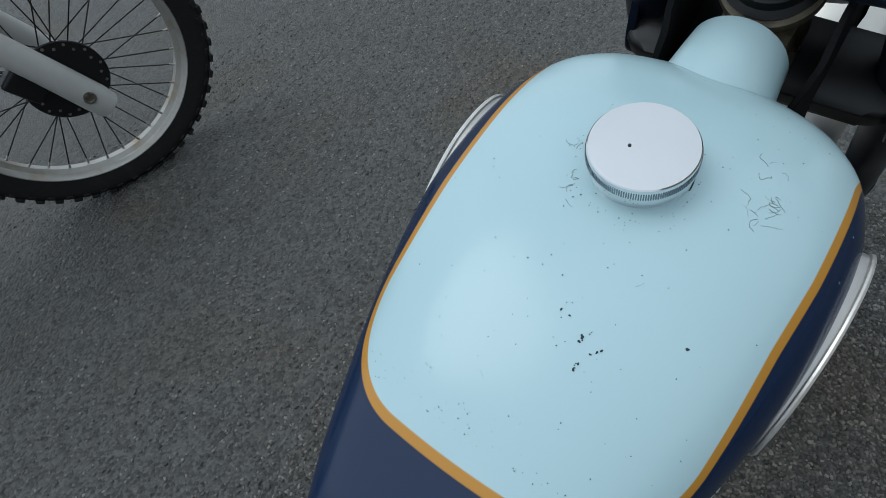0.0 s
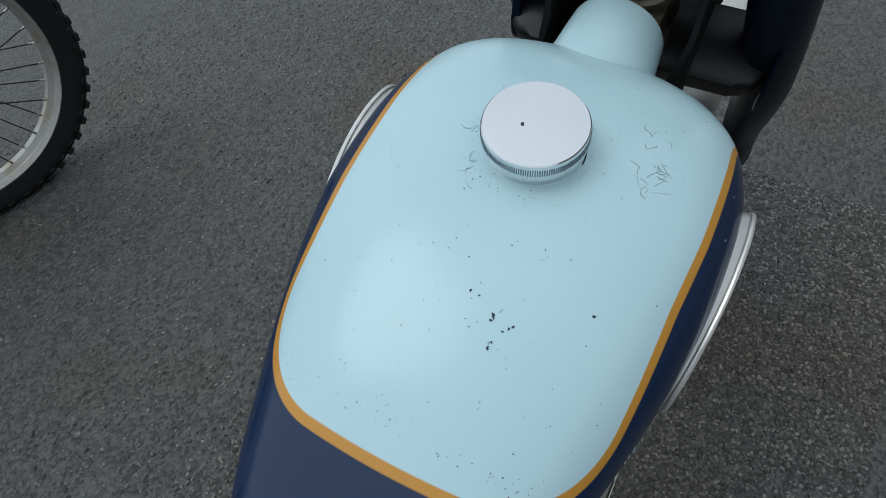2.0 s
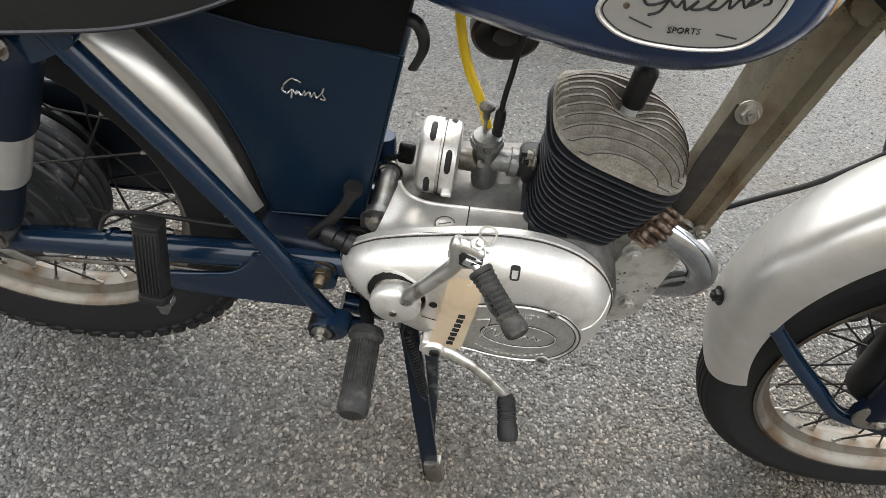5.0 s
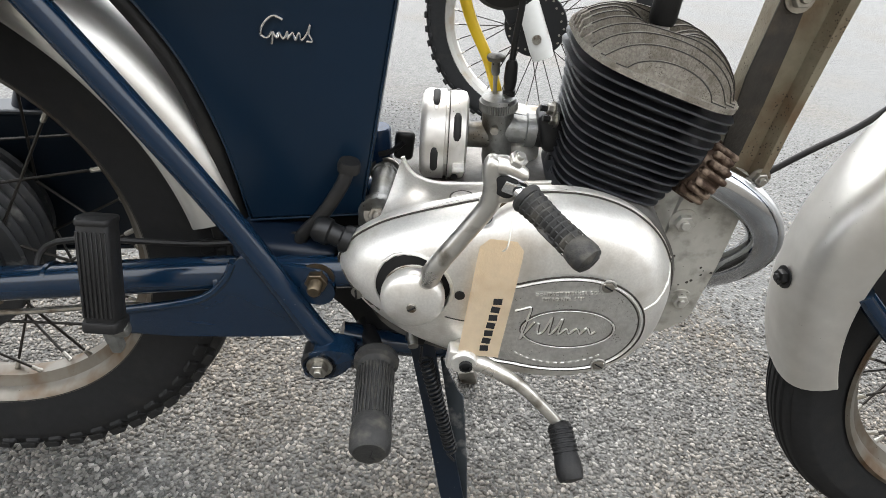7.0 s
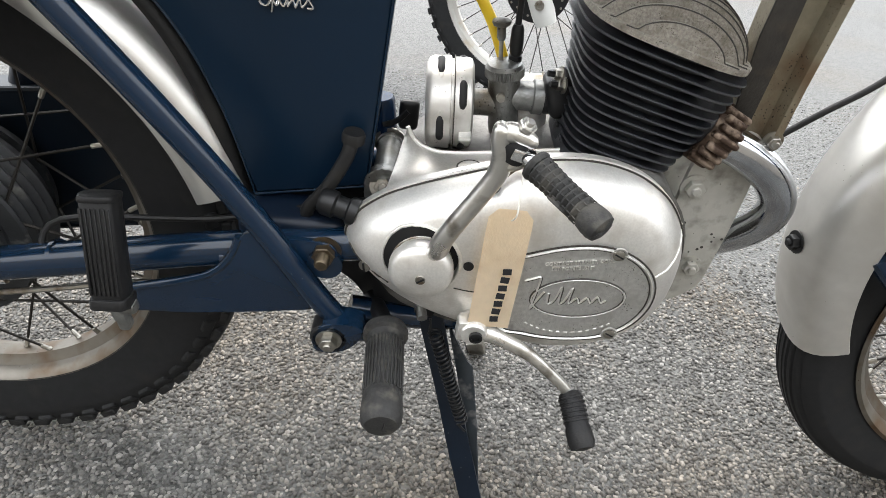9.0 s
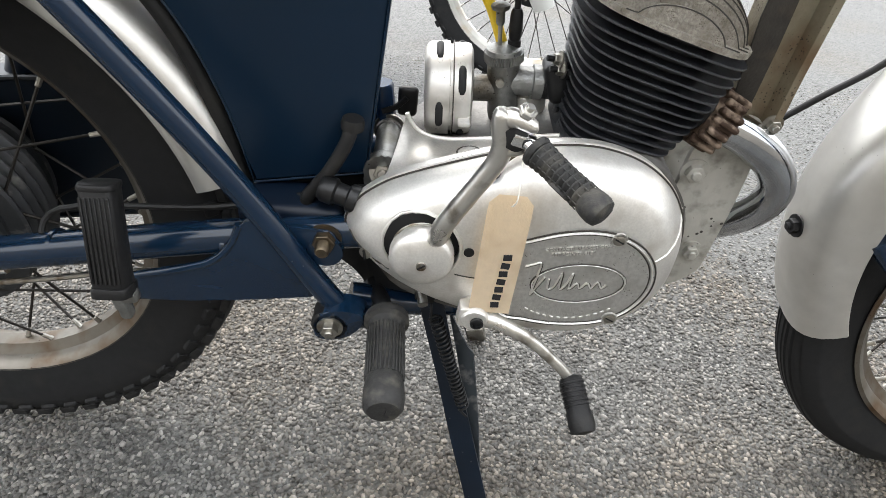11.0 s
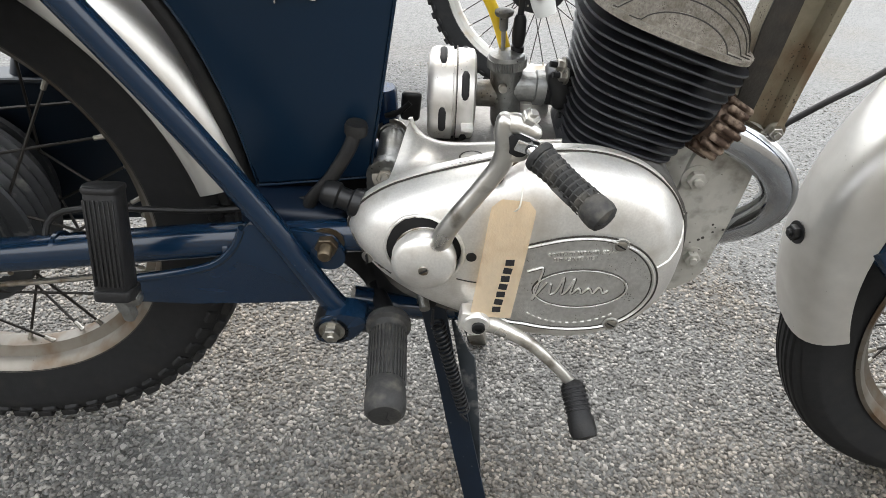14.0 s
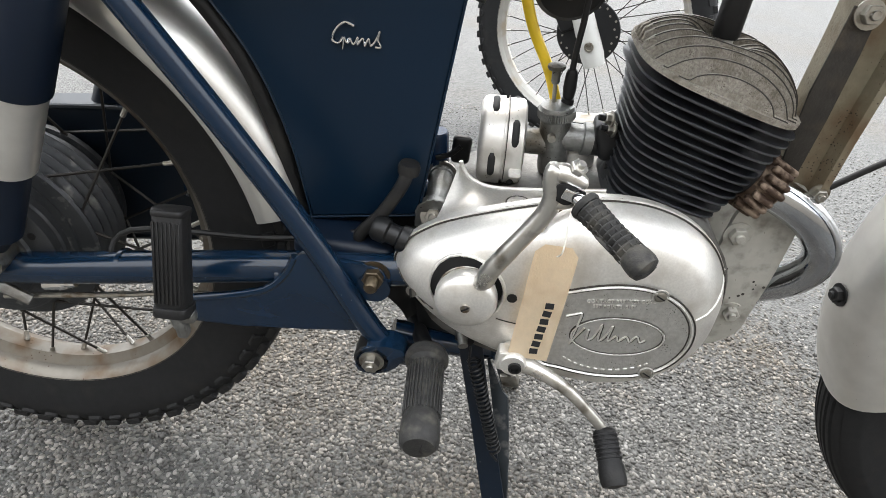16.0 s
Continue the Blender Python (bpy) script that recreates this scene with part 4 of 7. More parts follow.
# ---- frame ----
def frame_tubes():
    for s in (-1, 1):
        y = 0.10 * s
        part("seat_stay", tube([(-0.325, y, 0.745), (-0.272, y, 0.655), (-0.20, y, 0.532), (-0.143, y, 0.424), (-0.096, y * 1.05, 0.328), (-0.072, y * 1.06, 0.296), (-0.045, y * 1.0, 0.288)], 0.0112, 18),
             NAVY_FRAME, bike, "navy enamelled frame tube")
        part("swinging_arm", tube([(-0.53, y * 0.92, 0.362), (-0.40, y * 0.86, 0.364), (-0.2, y * 0.8, 0.374), (-0.05, y * 0.75, 0.376)], 0.0165, 20), NAVY_FRAME, bike, "navy swinging arm")
        for x in (-0.345, -0.185):
            part("arm_clip", sweep(bmesh.new(), [(x, y * 0.82, 0.3665), (x + 0.004, y * 0.82, 0.3665)], 0.0182, 20), NAVY_FRAME, bike)
        web = [(-0.275, 0.318), (-0.275, 0.3445), (-0.262, 0.3475), (-0.215, 0.3545), (-0.190, 0.364), (-0.172, 0.381), (-0.158, 0.405), (-0.14, 0.402), (-0.102, 0.336), (-0.112, 0.318)]
        part("gusset", side_plate([(p.x, p.y) for p in spline([(x, z, 0) for x, z in web], 3, True)], y - 0.003, y + 0.003, 0.001), NAVY_FRAME, bike, "navy gusset plate")
        part("gusset_edge", tube([(-0.272, y, 0.346), (-0.215, y, 0.3555), (-0.190, y, 0.365), (-0.172, y, 0.382), (-0.160, y, 0.403)], 0.0042, 10), NAVY_FRAME, bike)
        part("lug", side_plate(round_poly([(-0.111, 0.281), (-0.076, 0.281), (-0.055, 0.31), (-0.075, 0.320), (-0.104, 0.316)], 0.014), y * 1.2 - 0.004, y * 1.0, 0.0015), NAVY_FRAME, bike)
        part("upper_lug", side_plate(round_poly([(-0.15, 0.352), (-0.078, 0.352), (-0.078, 0.39), (-0.13, 0.398)], 0.012), y * 0.93 - 0.003, y * 0.93 + 0.003, 0.0015), NAVY_FRAME, bike)
    part("pivot_bridge", block(0.098, 0.150, 0.024, pose(-0.123, 0, 0.3885, 0, 6, 0), 0.009, 3), NAVY_CROSS, bike, "dark navy cross piece over the swinging arm pivot")
    part("spindle_sleeve", lathe([(0.016, 0), (0.016, 0.2)], 20, along((-0.09, -0.1, 0.37), (0, 1, 0))), NAVY_FRAME, bike)
    part("pivot_bolt", bolt((-0.092, -0.124, 0.299), (0, -1, 0), 0.0085, 0.008), STEEL, bike)
    part("pivot_collar", lathe([(0.018, 0), (0.018, 0.02), (0.016, 0.022), (0.008, 0.022)], 24, along((-0.092, -0.102, 0.299), (0, -1, 0))), BLACK, bike)
    nut = part("spindle_nut", bolt((-0.0895, -0.092, 0.381), (0, -1, 0), 0.0105, 0.010), BRASS, bike, "brass-coloured spindle nut")
    part("spindle_tip", lathe([(0.0065, 0), (0.0065, 0.021), (0.005, 0.023), (0, 0.023)], 16, along((-0.0895, -0.092, 0.381), (0, -1, 0))), BRASS, bike)
    # lower cradle under the engine
    for s in (-1, 1):
        part("cradle_tube", tube([(-0.08, 0.07 * s, 0.29), (0.0, 0.06 * s, 0.265), (0.12, 0.05 * s, 0.262), (0.24, 0.03 * s, 0.285)], 0.013, 14), NAVY_FRAME, bike)
    # cast alloy beam from the steering head to the front of the engine
    bm = bmesh.new()
    rows = [((0.358, 0.765), 0.060, 0.026), ((0.342, 0.72), 0.056, 0.026), ((0.330, 0.66), 0.052, 0.026), ((0.318, 0.58), 0.047, 0.025), ((0.305, 0.50), 0.044, 0.025), ((0.296, 0.44), 0.042, 0.026)]
    rings = []
    for i, ((x, z), deep, wide) in enumerate(rows):
        nx = rows[min(i + 1, len(rows) - 1)][0]
        pv = rows[max(i - 1, 0)][0]
        d = Vector((nx[0] - pv[0], nx[1] - pv[1])).normalized()
        across = Vector((-d.y, d.x))
        sec = [(-0.5, -1), (-0.5, 1), (-0.34, 1), (-0.26, 0.42), (0.26, 0.42), (0.34, 1), (0.5, 1), (0.5, -1), (0.34, -1), (0.26, -0.42), (-0.26, -0.42), (-0.34, -1)]
        rings.append([bm.verts.new((x + across.x * u * deep, wide * v, z + across.y * u * deep)) for u, v in sec])
    for a, b in zip(rings, rings[1:]):
        for j in range(12):
            bm.faces.new((a[j], a[(j + 1) % 12], b[(j + 1) % 12], b[j]))
    bm.faces.new(rings[0])
    bm.faces.new(rings[-1][::-1])
    bmesh.ops.bevel(bm, geom=[e for e in bm.edges if e.calc_face_angle(0) > 0.5], offset=0.002, segments=2, affect="EDGES")
    part("frame_beam", bm, BEAM, bike, "weathered cast alloy frame beam of H section", 45)
    part("beam_dark_strip", side_plate([(0.270, 0.470), (0.2875, 0.470), (0.2955, 0.520), (0.3025, 0.575), (0.306, 0.612), (0.286, 0.614), (0.2745, 0.545)], -0.0268, -0.0245, 0.0004), BEAM_DARK, bike, "dark strip along the edge of the beam")
    part("beam_bolt", bolt((0.313, -0.024, 0.448), (0, -1, 0), 0.0066, 0.006), STEEL, bike)
    part("head_bolt", bolt((0.298, -0.027, 0.608), (0, -1, 0.2), 0.008, 0.008), STEEL, bike)
    part("steering_head", lathe([(0.026, -0.075), (0.031, -0.07), (0.029, -0.05), (0.025, -0.02), (0.025, 0.03), (0.031, 0.042), (0.031, 0.050), (0.026, 0.052)], 40,
                                along((0.393, 0, 0.765), (-0.42, 0, 0.9))), BEAM, bike, "weathered alloy steering head")
    part("head_race", lathe([(0.028, 0.052), (0.030, 0.058), (0.026, 0.061), (0.026, 0.070), (0.018, 0.072)], 40, along((0.393, 0, 0.765), (-0.42, 0, 0.9))), BLACK, bike)
    part("beam_shoulder", side_plate(round_poly([(0.330, 0.745), (0.352, 0.780), (0.385, 0.785), (0.395, 0.735), (0.372, 0.69), (0.335, 0.70)], 0.012), -0.022, 0.022, 0.004), BEAM, bike)


frame_tubes()


BLACK_MATT = material("matt_black_gap_fill", (0.004, 0.004, 0.0042), 0.8, vary=0.3, scale=60, spec=0.1)


def side_panel():
    poly = [(-0.006, 0.640), (-0.054, 0.414), (-0.160, 0.407), (-0.163, 0.442), (-0.170, 0.492), (-0.186, 0.552), (-0.210, 0.60), (-0.245, 0.65), (-0.275, 0.685), (-0.135, 0.668)]
    top = [(-0.006, 0.633), (-0.054, 0.414), (-0.160, 0.407)] + [(p.x, p.y) for p in spline([(-0.163, 0.442, 0), (-0.170, 0.492, 0), (-0.186, 0.552, 0), (-0.210, 0.60, 0), (-0.245, 0.648, 0), (-0.28, 0.68, 0)], 5)] + [(-0.2, 0.66), (-0.13, 0.645)]
    panel = part("side_panel", side_plate(top, -0.038, 0.038, 0.003, 3), NAVY_PANEL, bike, "flat navy side panel with silver script")
    # added black filler: shades the gap under the seat, hides sky reflection
    part("seat_gap_fill", side_plate([(-0.30, 0.675), (-0.2, 0.652), (-0.13, 0.638), (-0.012, 0.625), (0.004, 0.700), (-0.030, 0.735), (-0.25, 0.715)], -0.0365, 0.0365, 0.002), BLACK_MATT, bike, "black filler for the shaded gap above the side panel")
    strip = [(-0.172, 0.400), (-0.174, 0.442), (-0.181, 0.492), (-0.197, 0.552), (-0.221, 0.600), (-0.256, 0.648), (-0.291, 0.680)]
    part("panel_edge_strip", tube([(x, -0.030, z) for x, z in strip], 0.0095, 12, 6, flat=0.6), RUBBER, panel, "black strip behind the panel edge")
    # added black block that keeps the gap below the panel dark
    part("panel_gap_block", block(0.075, 0.060, 0.036, pose(-0.095, 0, 0.396, 0, 2, 0), 0.004), BLACK_MATT, bike)
    lip = [(x, -0.0385, z) for x, z in top]
    part("panel_lip", sweep(bmesh.new(), lip, 0.0012, 6, True), NAVY_PANEL, panel)
    curl = [(-0.0975, 0.597), (-0.105, 0.600), (-0.113, 0.594), (-0.1165, 0.586), (-0.112, 0.583), (-0.107, 0.588), (-0.109, 0.578)]
    wave = [(-0.107, 0.588), (-0.104, 0.583), (-0.102, 0.587), (-0.099, 0.582), (-0.095, 0.588), (-0.096, 0.582), (-0.091, 0.587), (-0.090, 0.581), (-0.086, 0.587),
            (-0.085, 0.581), (-0.080, 0.586), (-0.0765, 0.593), (-0.0785, 0.586), (-0.0765, 0.580), (-0.081, 0.580)]
    for pts, w in ((curl, 0.0011), (wave, 0.0010)):
        part("script_emblem", tube([(x - 0.003, -0.0405, z - 0.002) for x, z in pts], w, 8, 6), CHROME, panel, "silver script emblem")
    part("latch_strap", tube([(-0.012, -0.02, 0.66), (0.004, -0.022, 0.655), (0.010, -0.024, 0.635), (0.000, -0.026, 0.612)], 0.006, 8, 5, flat=0.4), BLACK, bike)


NAVY_PANEL = material("navy_panel_paint", (0.0042, 0.0140, 0.0300), 0.30, vary=0.15, scale=7, spec=0.3, rough_vary=0.08, bump=0.03, bump_scale=40)
side_panel()


def shock(sign):
    top, low = Vector((-0.318, 0.098 * sign, 0.652)), Vector((-0.462, 0.098 * sign, 0.385))
    d = low - top
    length = d.length
    m = along(top, d)
    s = empty("shock_absorber", bike)
    part("upper_shroud", lathe([(0.012, -0.012), (0.024, 0.004), (0.0275, 0.012), (0.0275, 0.104), (0.026, 0.105)], 36, m), NAVY_CROSS, s, "navy upper shroud")
    part("chrome_sleeve", lathe([(0.0250, 0.098), (0.0250, 0.186), (0.023, 0.188)], 36, m), GUARD, s, "bright metal sleeve")
    part("lower_shroud", lathe([(0.0215, 0.180), (0.0215, length - 0.035), (0.016, length - 0.028), (0.010, length - 0.01)], 32, m), NAVY_CROSS, s)
    part("lower_eye", lathe([(0.016, -0.014), (0.016, 0.014)], 20, along(low, (0, 1, 0))), STEEL, s)
    part("upper_bolt", bolt(top + Vector((0.002, -0.020, 0.004)), (0, -1, 0.1), 0.0085, 0.010), STEEL, s)
    part("lower_bolt", bolt(low + Vector((0, -0.016, 0)), (0, -1, 0), 0.009, 0.008), STEEL, s)
    part("upper_mount", side_plate(round_poly([(-0.36, 0.655), (-0.30, 0.635), (-0.25, 0.66), (-0.26, 0.70), (-0.36, 0.70)], 0.01), 0.098 * sign - 0.012, 0.098 * sign + 0.012, 0.002), NAVY_FRAME, s)


shock(-1)
shock(1)


def pillion_peg(sign):
    x, y = -0.2595, 0.150 * sign
    p = empty("pillion_footrest", bike)
    p.matrix_basis = pose(0, 0, 0.004)
    lean = Matrix.Translation((x, y, 0.3705)) @ pose(0, 0, 0, 19 * sign, 4, 0)
    rub = [(-0.0125, -0.012), (0.0125, -0.012), (0.0145, 0), (0.0125, 0.012), (-0.0125, 0.012), (-0.0145, 0)]
    bm = prism(round_poly(rub, 0.004, 3), 0.0, 0.093, lean, 0.003)
    prism(round_poly([(a * 1.16, b * 1.16) for a, b in rub], 0.005, 3), -0.004, 0.006, lean, 0.002, bm)
    prism(round_poly([(a * 1.08, b * 1.08) for a, b in rub], 0.005, 3), 0.088, 0.094, lean, 0.002, bm)
    for i in range(-3, 4):
        part("rubber_rib", block(0.0022, 0.0018, 0.074, lean @ pose(i * 0.0037, 0.0124 * sign, 0.047), 0.0005, 1), RUBBER, p)
    part("peg_rubber", bm, RUBBER, p, "worn black rubber folded upright")
    part("peg_core", lathe([(0.006, 0), (0.006, 0.02)], 12, along((x, y, 0.352), (0, 0, 1))), CAST, p)
    part("peg_hinge", merge(block(0.010, 0.012, 0.024, pose(x + 0.002, y, 0.352), 0.003), block(0.016, 0.012, 0.010, pose(x + 0.010, y, 0.364), 0.003)), CAST, p)


pillion_peg(-1)
pillion_peg(1)


# ---- engine ----
def ring_loft(sections, close_first=False, close_last=True):
    bm = bmesh.new()
    rings = [[bm.verts.new(v) for v in sec] for sec in sections]
    k = len(rings[0])
    for a, b in zip(rings, rings[1:]):
        for j in range(k):
            bm.faces.new((a[j], a[(j + 1) % k], b[(j + 1) % k], b[j]))
    if close_first:
        bm.faces.new(rings[0][::-1])
    if close_last:
        bm.faces.new(rings[-1])
    return bm


engine = empty("engine", bike)
tagged(engine, "polished alloy two-stroke engine with black finned cylinder")
COVER = [(-0.071, 0.388), (-0.060, 0.413), (-0.038, 0.430), (-0.012, 0.441), (0.032, 0.453), (0.080, 0.463), (0.120, 0.466), (0.155, 0.461), (0.188, 0.446), (0.215, 0.420),
         (0.231, 0.385), (0.233, 0.350), (0.224, 0.312), (0.200, 0.283), (0.165, 0.266), (0.125, 0.262), (0.080, 0.272), (0.030, 0.296), (-0.015, 0.320), (-0.050, 0.350)]
COVER_LINE = [(p.x, p.y) for p in spline([(x, z, 0) for x, z in COVER], 6, True)]


def inset(line, d, centre=(0.09, 0.365)):
    """A side outline drawn in by d metres."""
    k, out = len(line), []
    for i in range(k):
        a, b = Vector(line[i - 1]), Vector(line[(i + 1) % k])
        t = (b - a).normalized()
        nrm = Vector((-t.y, t.x))
        c = Vector(line[i])
        if (Vector(centre) - c).dot(nrm) < 0:
            nrm = -nrm
        out.append(tuple(c + nrm * d))
    return out


COVER_MID = (0.098, 0.366)
COVER_LEVELS = [(1, -0.0705), (1, -0.078), (0.992, -0.0835), (0.972, -0.092), (0.94, -0.1005), (0.895, -0.108), (0.83, -0.1145), (0.73, -0.119), (0.58, -0.1218), (0.35, -0.1232), (0.12, -0.1235)]


def cover_y(x, z):
    """How far out the skin of the side cover stands at a place of the side view."""
    dx, dz = x - COVER_MID[0], z - COVER_MID[1]
    want = math.atan2(dz, dx)
    best = min(COVER_LINE, key=lambda q: abs((math.atan2(q[1] - COVER_MID[1], q[0] - COVER_MID[0]) - want + math.pi) % (2 * math.pi) - math.pi))
    f = min(1, math.hypot(dx, dz) / math.hypot(best[0] - COVER_MID[0], best[1] - COVER_MID[1]))
    fs, ys = [q[0] for q in COVER_LEVELS[:0:-1]], [q[1] for q in COVER_LEVELS[:0:-1]]
    return float(np.interp(f, fs, ys))


def on_cover(pts, lift=0.0, n=6):
    return [Vector((p.x, cover_y(p.x, p.y) - lift, p.y)) for p in spline([(x, z, 0) for x, z in pts], n)]


def carve(bm, cutter):
    """The mesh less the cutter."""
    obs = []
    for q in (bm, cutter):
        me = bpy.data.meshes.new("carving")
        bmesh.ops.recalc_face_normals(q, faces=q.faces[:])
        q.to_mesh(me)
        q.free()
        obs.append(new("carving", me))
    mod = obs[0].modifiers.new("cut", "BOOLEAN")
    mod.operation, mod.object, mod.solver = "DIFFERENCE", obs[1], "EXACT"
    cut = bpy.data.meshes.new_from_object(obs[0].evaluated_get(bpy.context.evaluated_depsgraph_get()))
    out = bmesh.new()
    out.from_mesh(cut)
    for o in obs:
        me = o.data
        bpy.data.objects.remove(o)
        bpy.data.meshes.remove(me)
    bpy.data.meshes.remove(cut)
    return out


def scaled(line, f, c):
    return [(c[0] + (x - c[0]) * f, c[1] + (z - c[1]) * f) for x, z in line]


def engine_covers():
    well = along((-0.0015, -0.099, 0.3915), (0, -1, 0))
    bm = ring_loft([[(x, y, z) for x, z in scaled(COVER_LINE, f, COVER_MID)] for f, y in COVER_LEVELS], True)
    bm = carve(bm, lathe([(0, 0), (0.0330, 0), (0.0330, 0.06), (0, 0.06)], 72, well))
    part("outer_cover", bm, ALLOY, engine, "polished alloy engine side cover", 32)
    part("cover_seam", sweep(bmesh.new(), [(x, -0.0822, z) for x, z in inset(COVER_LINE, 0.0002)], 0.0010, 6, True), GRIME_SHADE, engine)
    part("cover_bead", sweep(bmesh.new(), [(x, -0.0795, z) for x, z in inset(COVER_LINE, -0.0003)], 0.0009, 8, True), ALLOY, engine)
    # contact breaker plate, a long oval with a raised rim
    oval = [(0.062, 0.388), (0.09, 0.400), (0.125, 0.4075), (0.158, 0.405), (0.184, 0.390), (0.199, 0.366), (0.199, 0.338), (0.184, 0.313), (0.158, 0.299), (0.122, 0.297), (0.088, 0.304), (0.062, 0.318)]
    line = [(p.x, p.y) for p in spline([(x, z, 0) for x, z in oval], 5, True)]
    c = (0.128, 0.352)

    def tilt(pts, y):
        return [(x, y + 0.02 * max(0, 0.36 - z), z) for x, z in pts]

    plate = ring_loft([tilt(scaled(line, f, c), y) for f, y in ((1, -0.108), (1, -0.1240), (0.985, -0.1250), (0.958, -0.1250), (0.945, -0.1238), (0.6, -0.1238), (0.2, -0.1238))])
    part("points_cover", plate, CAST_FINE, engine, "cast oval contact breaker cover with raised lettering", 45)
    part("plate_joint", sweep(bmesh.new(), tilt(scaled(line, 1.012, c), -0.1236), 0.0009, 6, True), GRIME_SHADE, engine)
    part("plate_rim", sweep(bmesh.new(), tilt(scaled(line, 0.972, c), -0.1250), 0.0007, 6, True), ALLOY, engine)
    part("plate_groove", sweep(bmesh.new(), tilt(scaled(line, 0.942, c), -0.1238), 0.0007, 6, True), GRIME_SHADE, engine)
    el = [(0.135 + 0.041 * math.cos(a), 0.349 + 0.0225 * math.sin(a)) for a in np.linspace(0, 2 * math.pi, 49)[:-1]]
    # dark margins beside the raised lines draw their shadow together with grime
    part("oval_shadow_grime", sweep(bmesh.new(), tilt(el, -0.1232), 0.0019, 6, True), GRIME_SHADE, engine)
    part("raised_oval", sweep(bmesh.new(), tilt(el, -0.1242), 0.0011, 6, True), LETTER, engine)
    # a flowing line in place of the maker's script
    stem = [(0.0955, 0.371), (0.103, 0.3735), (0.109, 0.3745), (0.107, 0.362), (0.1035, 0.347), (0.101, 0.337), (0.106, 0.346), (0.113, 0.358)]
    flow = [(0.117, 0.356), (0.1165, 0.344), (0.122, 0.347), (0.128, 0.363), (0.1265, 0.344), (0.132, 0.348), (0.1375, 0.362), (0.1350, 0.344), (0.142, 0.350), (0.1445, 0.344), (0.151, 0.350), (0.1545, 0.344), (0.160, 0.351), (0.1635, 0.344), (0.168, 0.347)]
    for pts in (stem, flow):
        part("script_shadow_grime", sweep(bmesh.new(), tilt([(p.x - 0.0075, p.y - 0.0005) for p in spline([(x, z, 0) for x, z in pts], 5)], -0.1232), 0.0017, 6), GRIME_SHADE, engine)
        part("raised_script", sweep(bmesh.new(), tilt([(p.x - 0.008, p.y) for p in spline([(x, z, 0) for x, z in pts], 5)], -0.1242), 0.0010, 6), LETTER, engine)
    for text, x, z, lean in (("CONTACT BREAKER COVER", 0.134, 0.3895, -3), ("SET POINTS .015\"", 0.1275, 0.3830, -2)):
        w = writing(text, 0.0048, 0.0006)
        w.transform(Matrix.Translation((x, -0.1243, z)) @ pose(0, 0, 0, 90, 0, 0) @ pose(0, 0, 0, 0, 0, -lean))
        part("cast_words", w, LETTER, engine)
        # dark copy, shifted right and down, paints the letters' shadow along with grime
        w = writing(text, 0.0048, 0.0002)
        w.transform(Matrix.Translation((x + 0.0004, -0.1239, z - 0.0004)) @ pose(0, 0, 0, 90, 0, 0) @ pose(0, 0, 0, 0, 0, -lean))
        part("word_shadow_grime", w, GRIME_SHADE, engine)
    for i in range(13):
        a = radians(226 + i * 7)
        part("cast_mark", block(0.0036, 0.0010, 0.0019, pose(0.130 + 0.056 * math.cos(a), -0.1232, 0.351 + 0.045 * math.sin(a), 0, -math.degrees(a) - 90, 0), 0.0003, 1), LETTER, engine)
    for x, z in ((0.164, 0.3985), (0.168, 0.3055)):
        part("screw_boss", lathe([(0.0075, 0), (0.0072, 0.0018), (0.0058, 0.0018), (0.0056, 0.0008)], 24, along((x, -0.1235, z), (0, -1, 0))), CAST_FINE, engine)
        part("cover_screw", lathe([(0.0052, 0), (0.0052, 0.002), (0.0044, 0.0026), (0, 0.0027)], 20, along((x, -0.1235, z), (0, -1, 0))), STEEL, engine)
        part("screw_slot", block(0.0088, 0.0008, 0.0013, pose(x, -0.1262, z, 0, 35, 0), 0), ENGRAVE, engine)
    part("rear_screw", lathe([(0.0058, 0), (0.0055, 0.003), (0, 0.0036)], 18, along((-0.052, cover_y(-0.052, 0.374) + 0.0012, 0.374), (-0.5, -1, 0))), STEEL, engine)
    part("screw_slot", block(0.0012, 0.0016, 0.010, along((-0.0535, cover_y(-0.052, 0.374) - 0.0028, 0.374), (-0.5, -1, 0)) @ pose(0, 0, 0, 90, 0, 0), 0), ENGRAVE, engine)
    part("casting_line", sweep(bmesh.new(), on_cover([(-0.066, 0.391), (-0.058, 0.381), (-0.045, 0.370), (-0.032, 0.362)], 0.0002), 0.0008, 6), GRIME_SHADE, engine)
    part("casting_line", sweep(bmesh.new(), on_cover([(0.026, 0.362), (0.036, 0.359), (0.048, 0.357), (0.060, 0.356)], 0.0002), 0.0006, 6), GRIME_SHADE, engine)
    part("cover_ridge", sweep(bmesh.new(), on_cover([(0.201, 0.368), (0.212, 0.374), (0.222, 0.385), (0.229, 0.397)], 0.0), 0.0010, 8), ALLOY, engine)
    part("drain_hole", lathe([(0.0045, 0), (0.0045, 0.0015), (0, 0.0015)], 18, along((0.039, cover_y(0.039, 0.387) + 0.0004, 0.387), (0, -1, 0))), ENGRAVE, engine)
    sx, sz = 0.1185, 0.4490
    here = Vector((sx, cover_y(sx, sz), sz))
    du = Vector((sx + 0.006, cover_y(sx + 0.006, sz), sz)) - here
    dv = Vector((sx, cover_y(sx, sz + 0.006), sz + 0.006)) - here
    slot = along(here, du.cross(dv))
    arch = round_poly([(-0.0050, 0.0080), (0.0050, 0.0080), (0.0050, -0.0080), (-0.0050, -0.0080)], 0.0035)
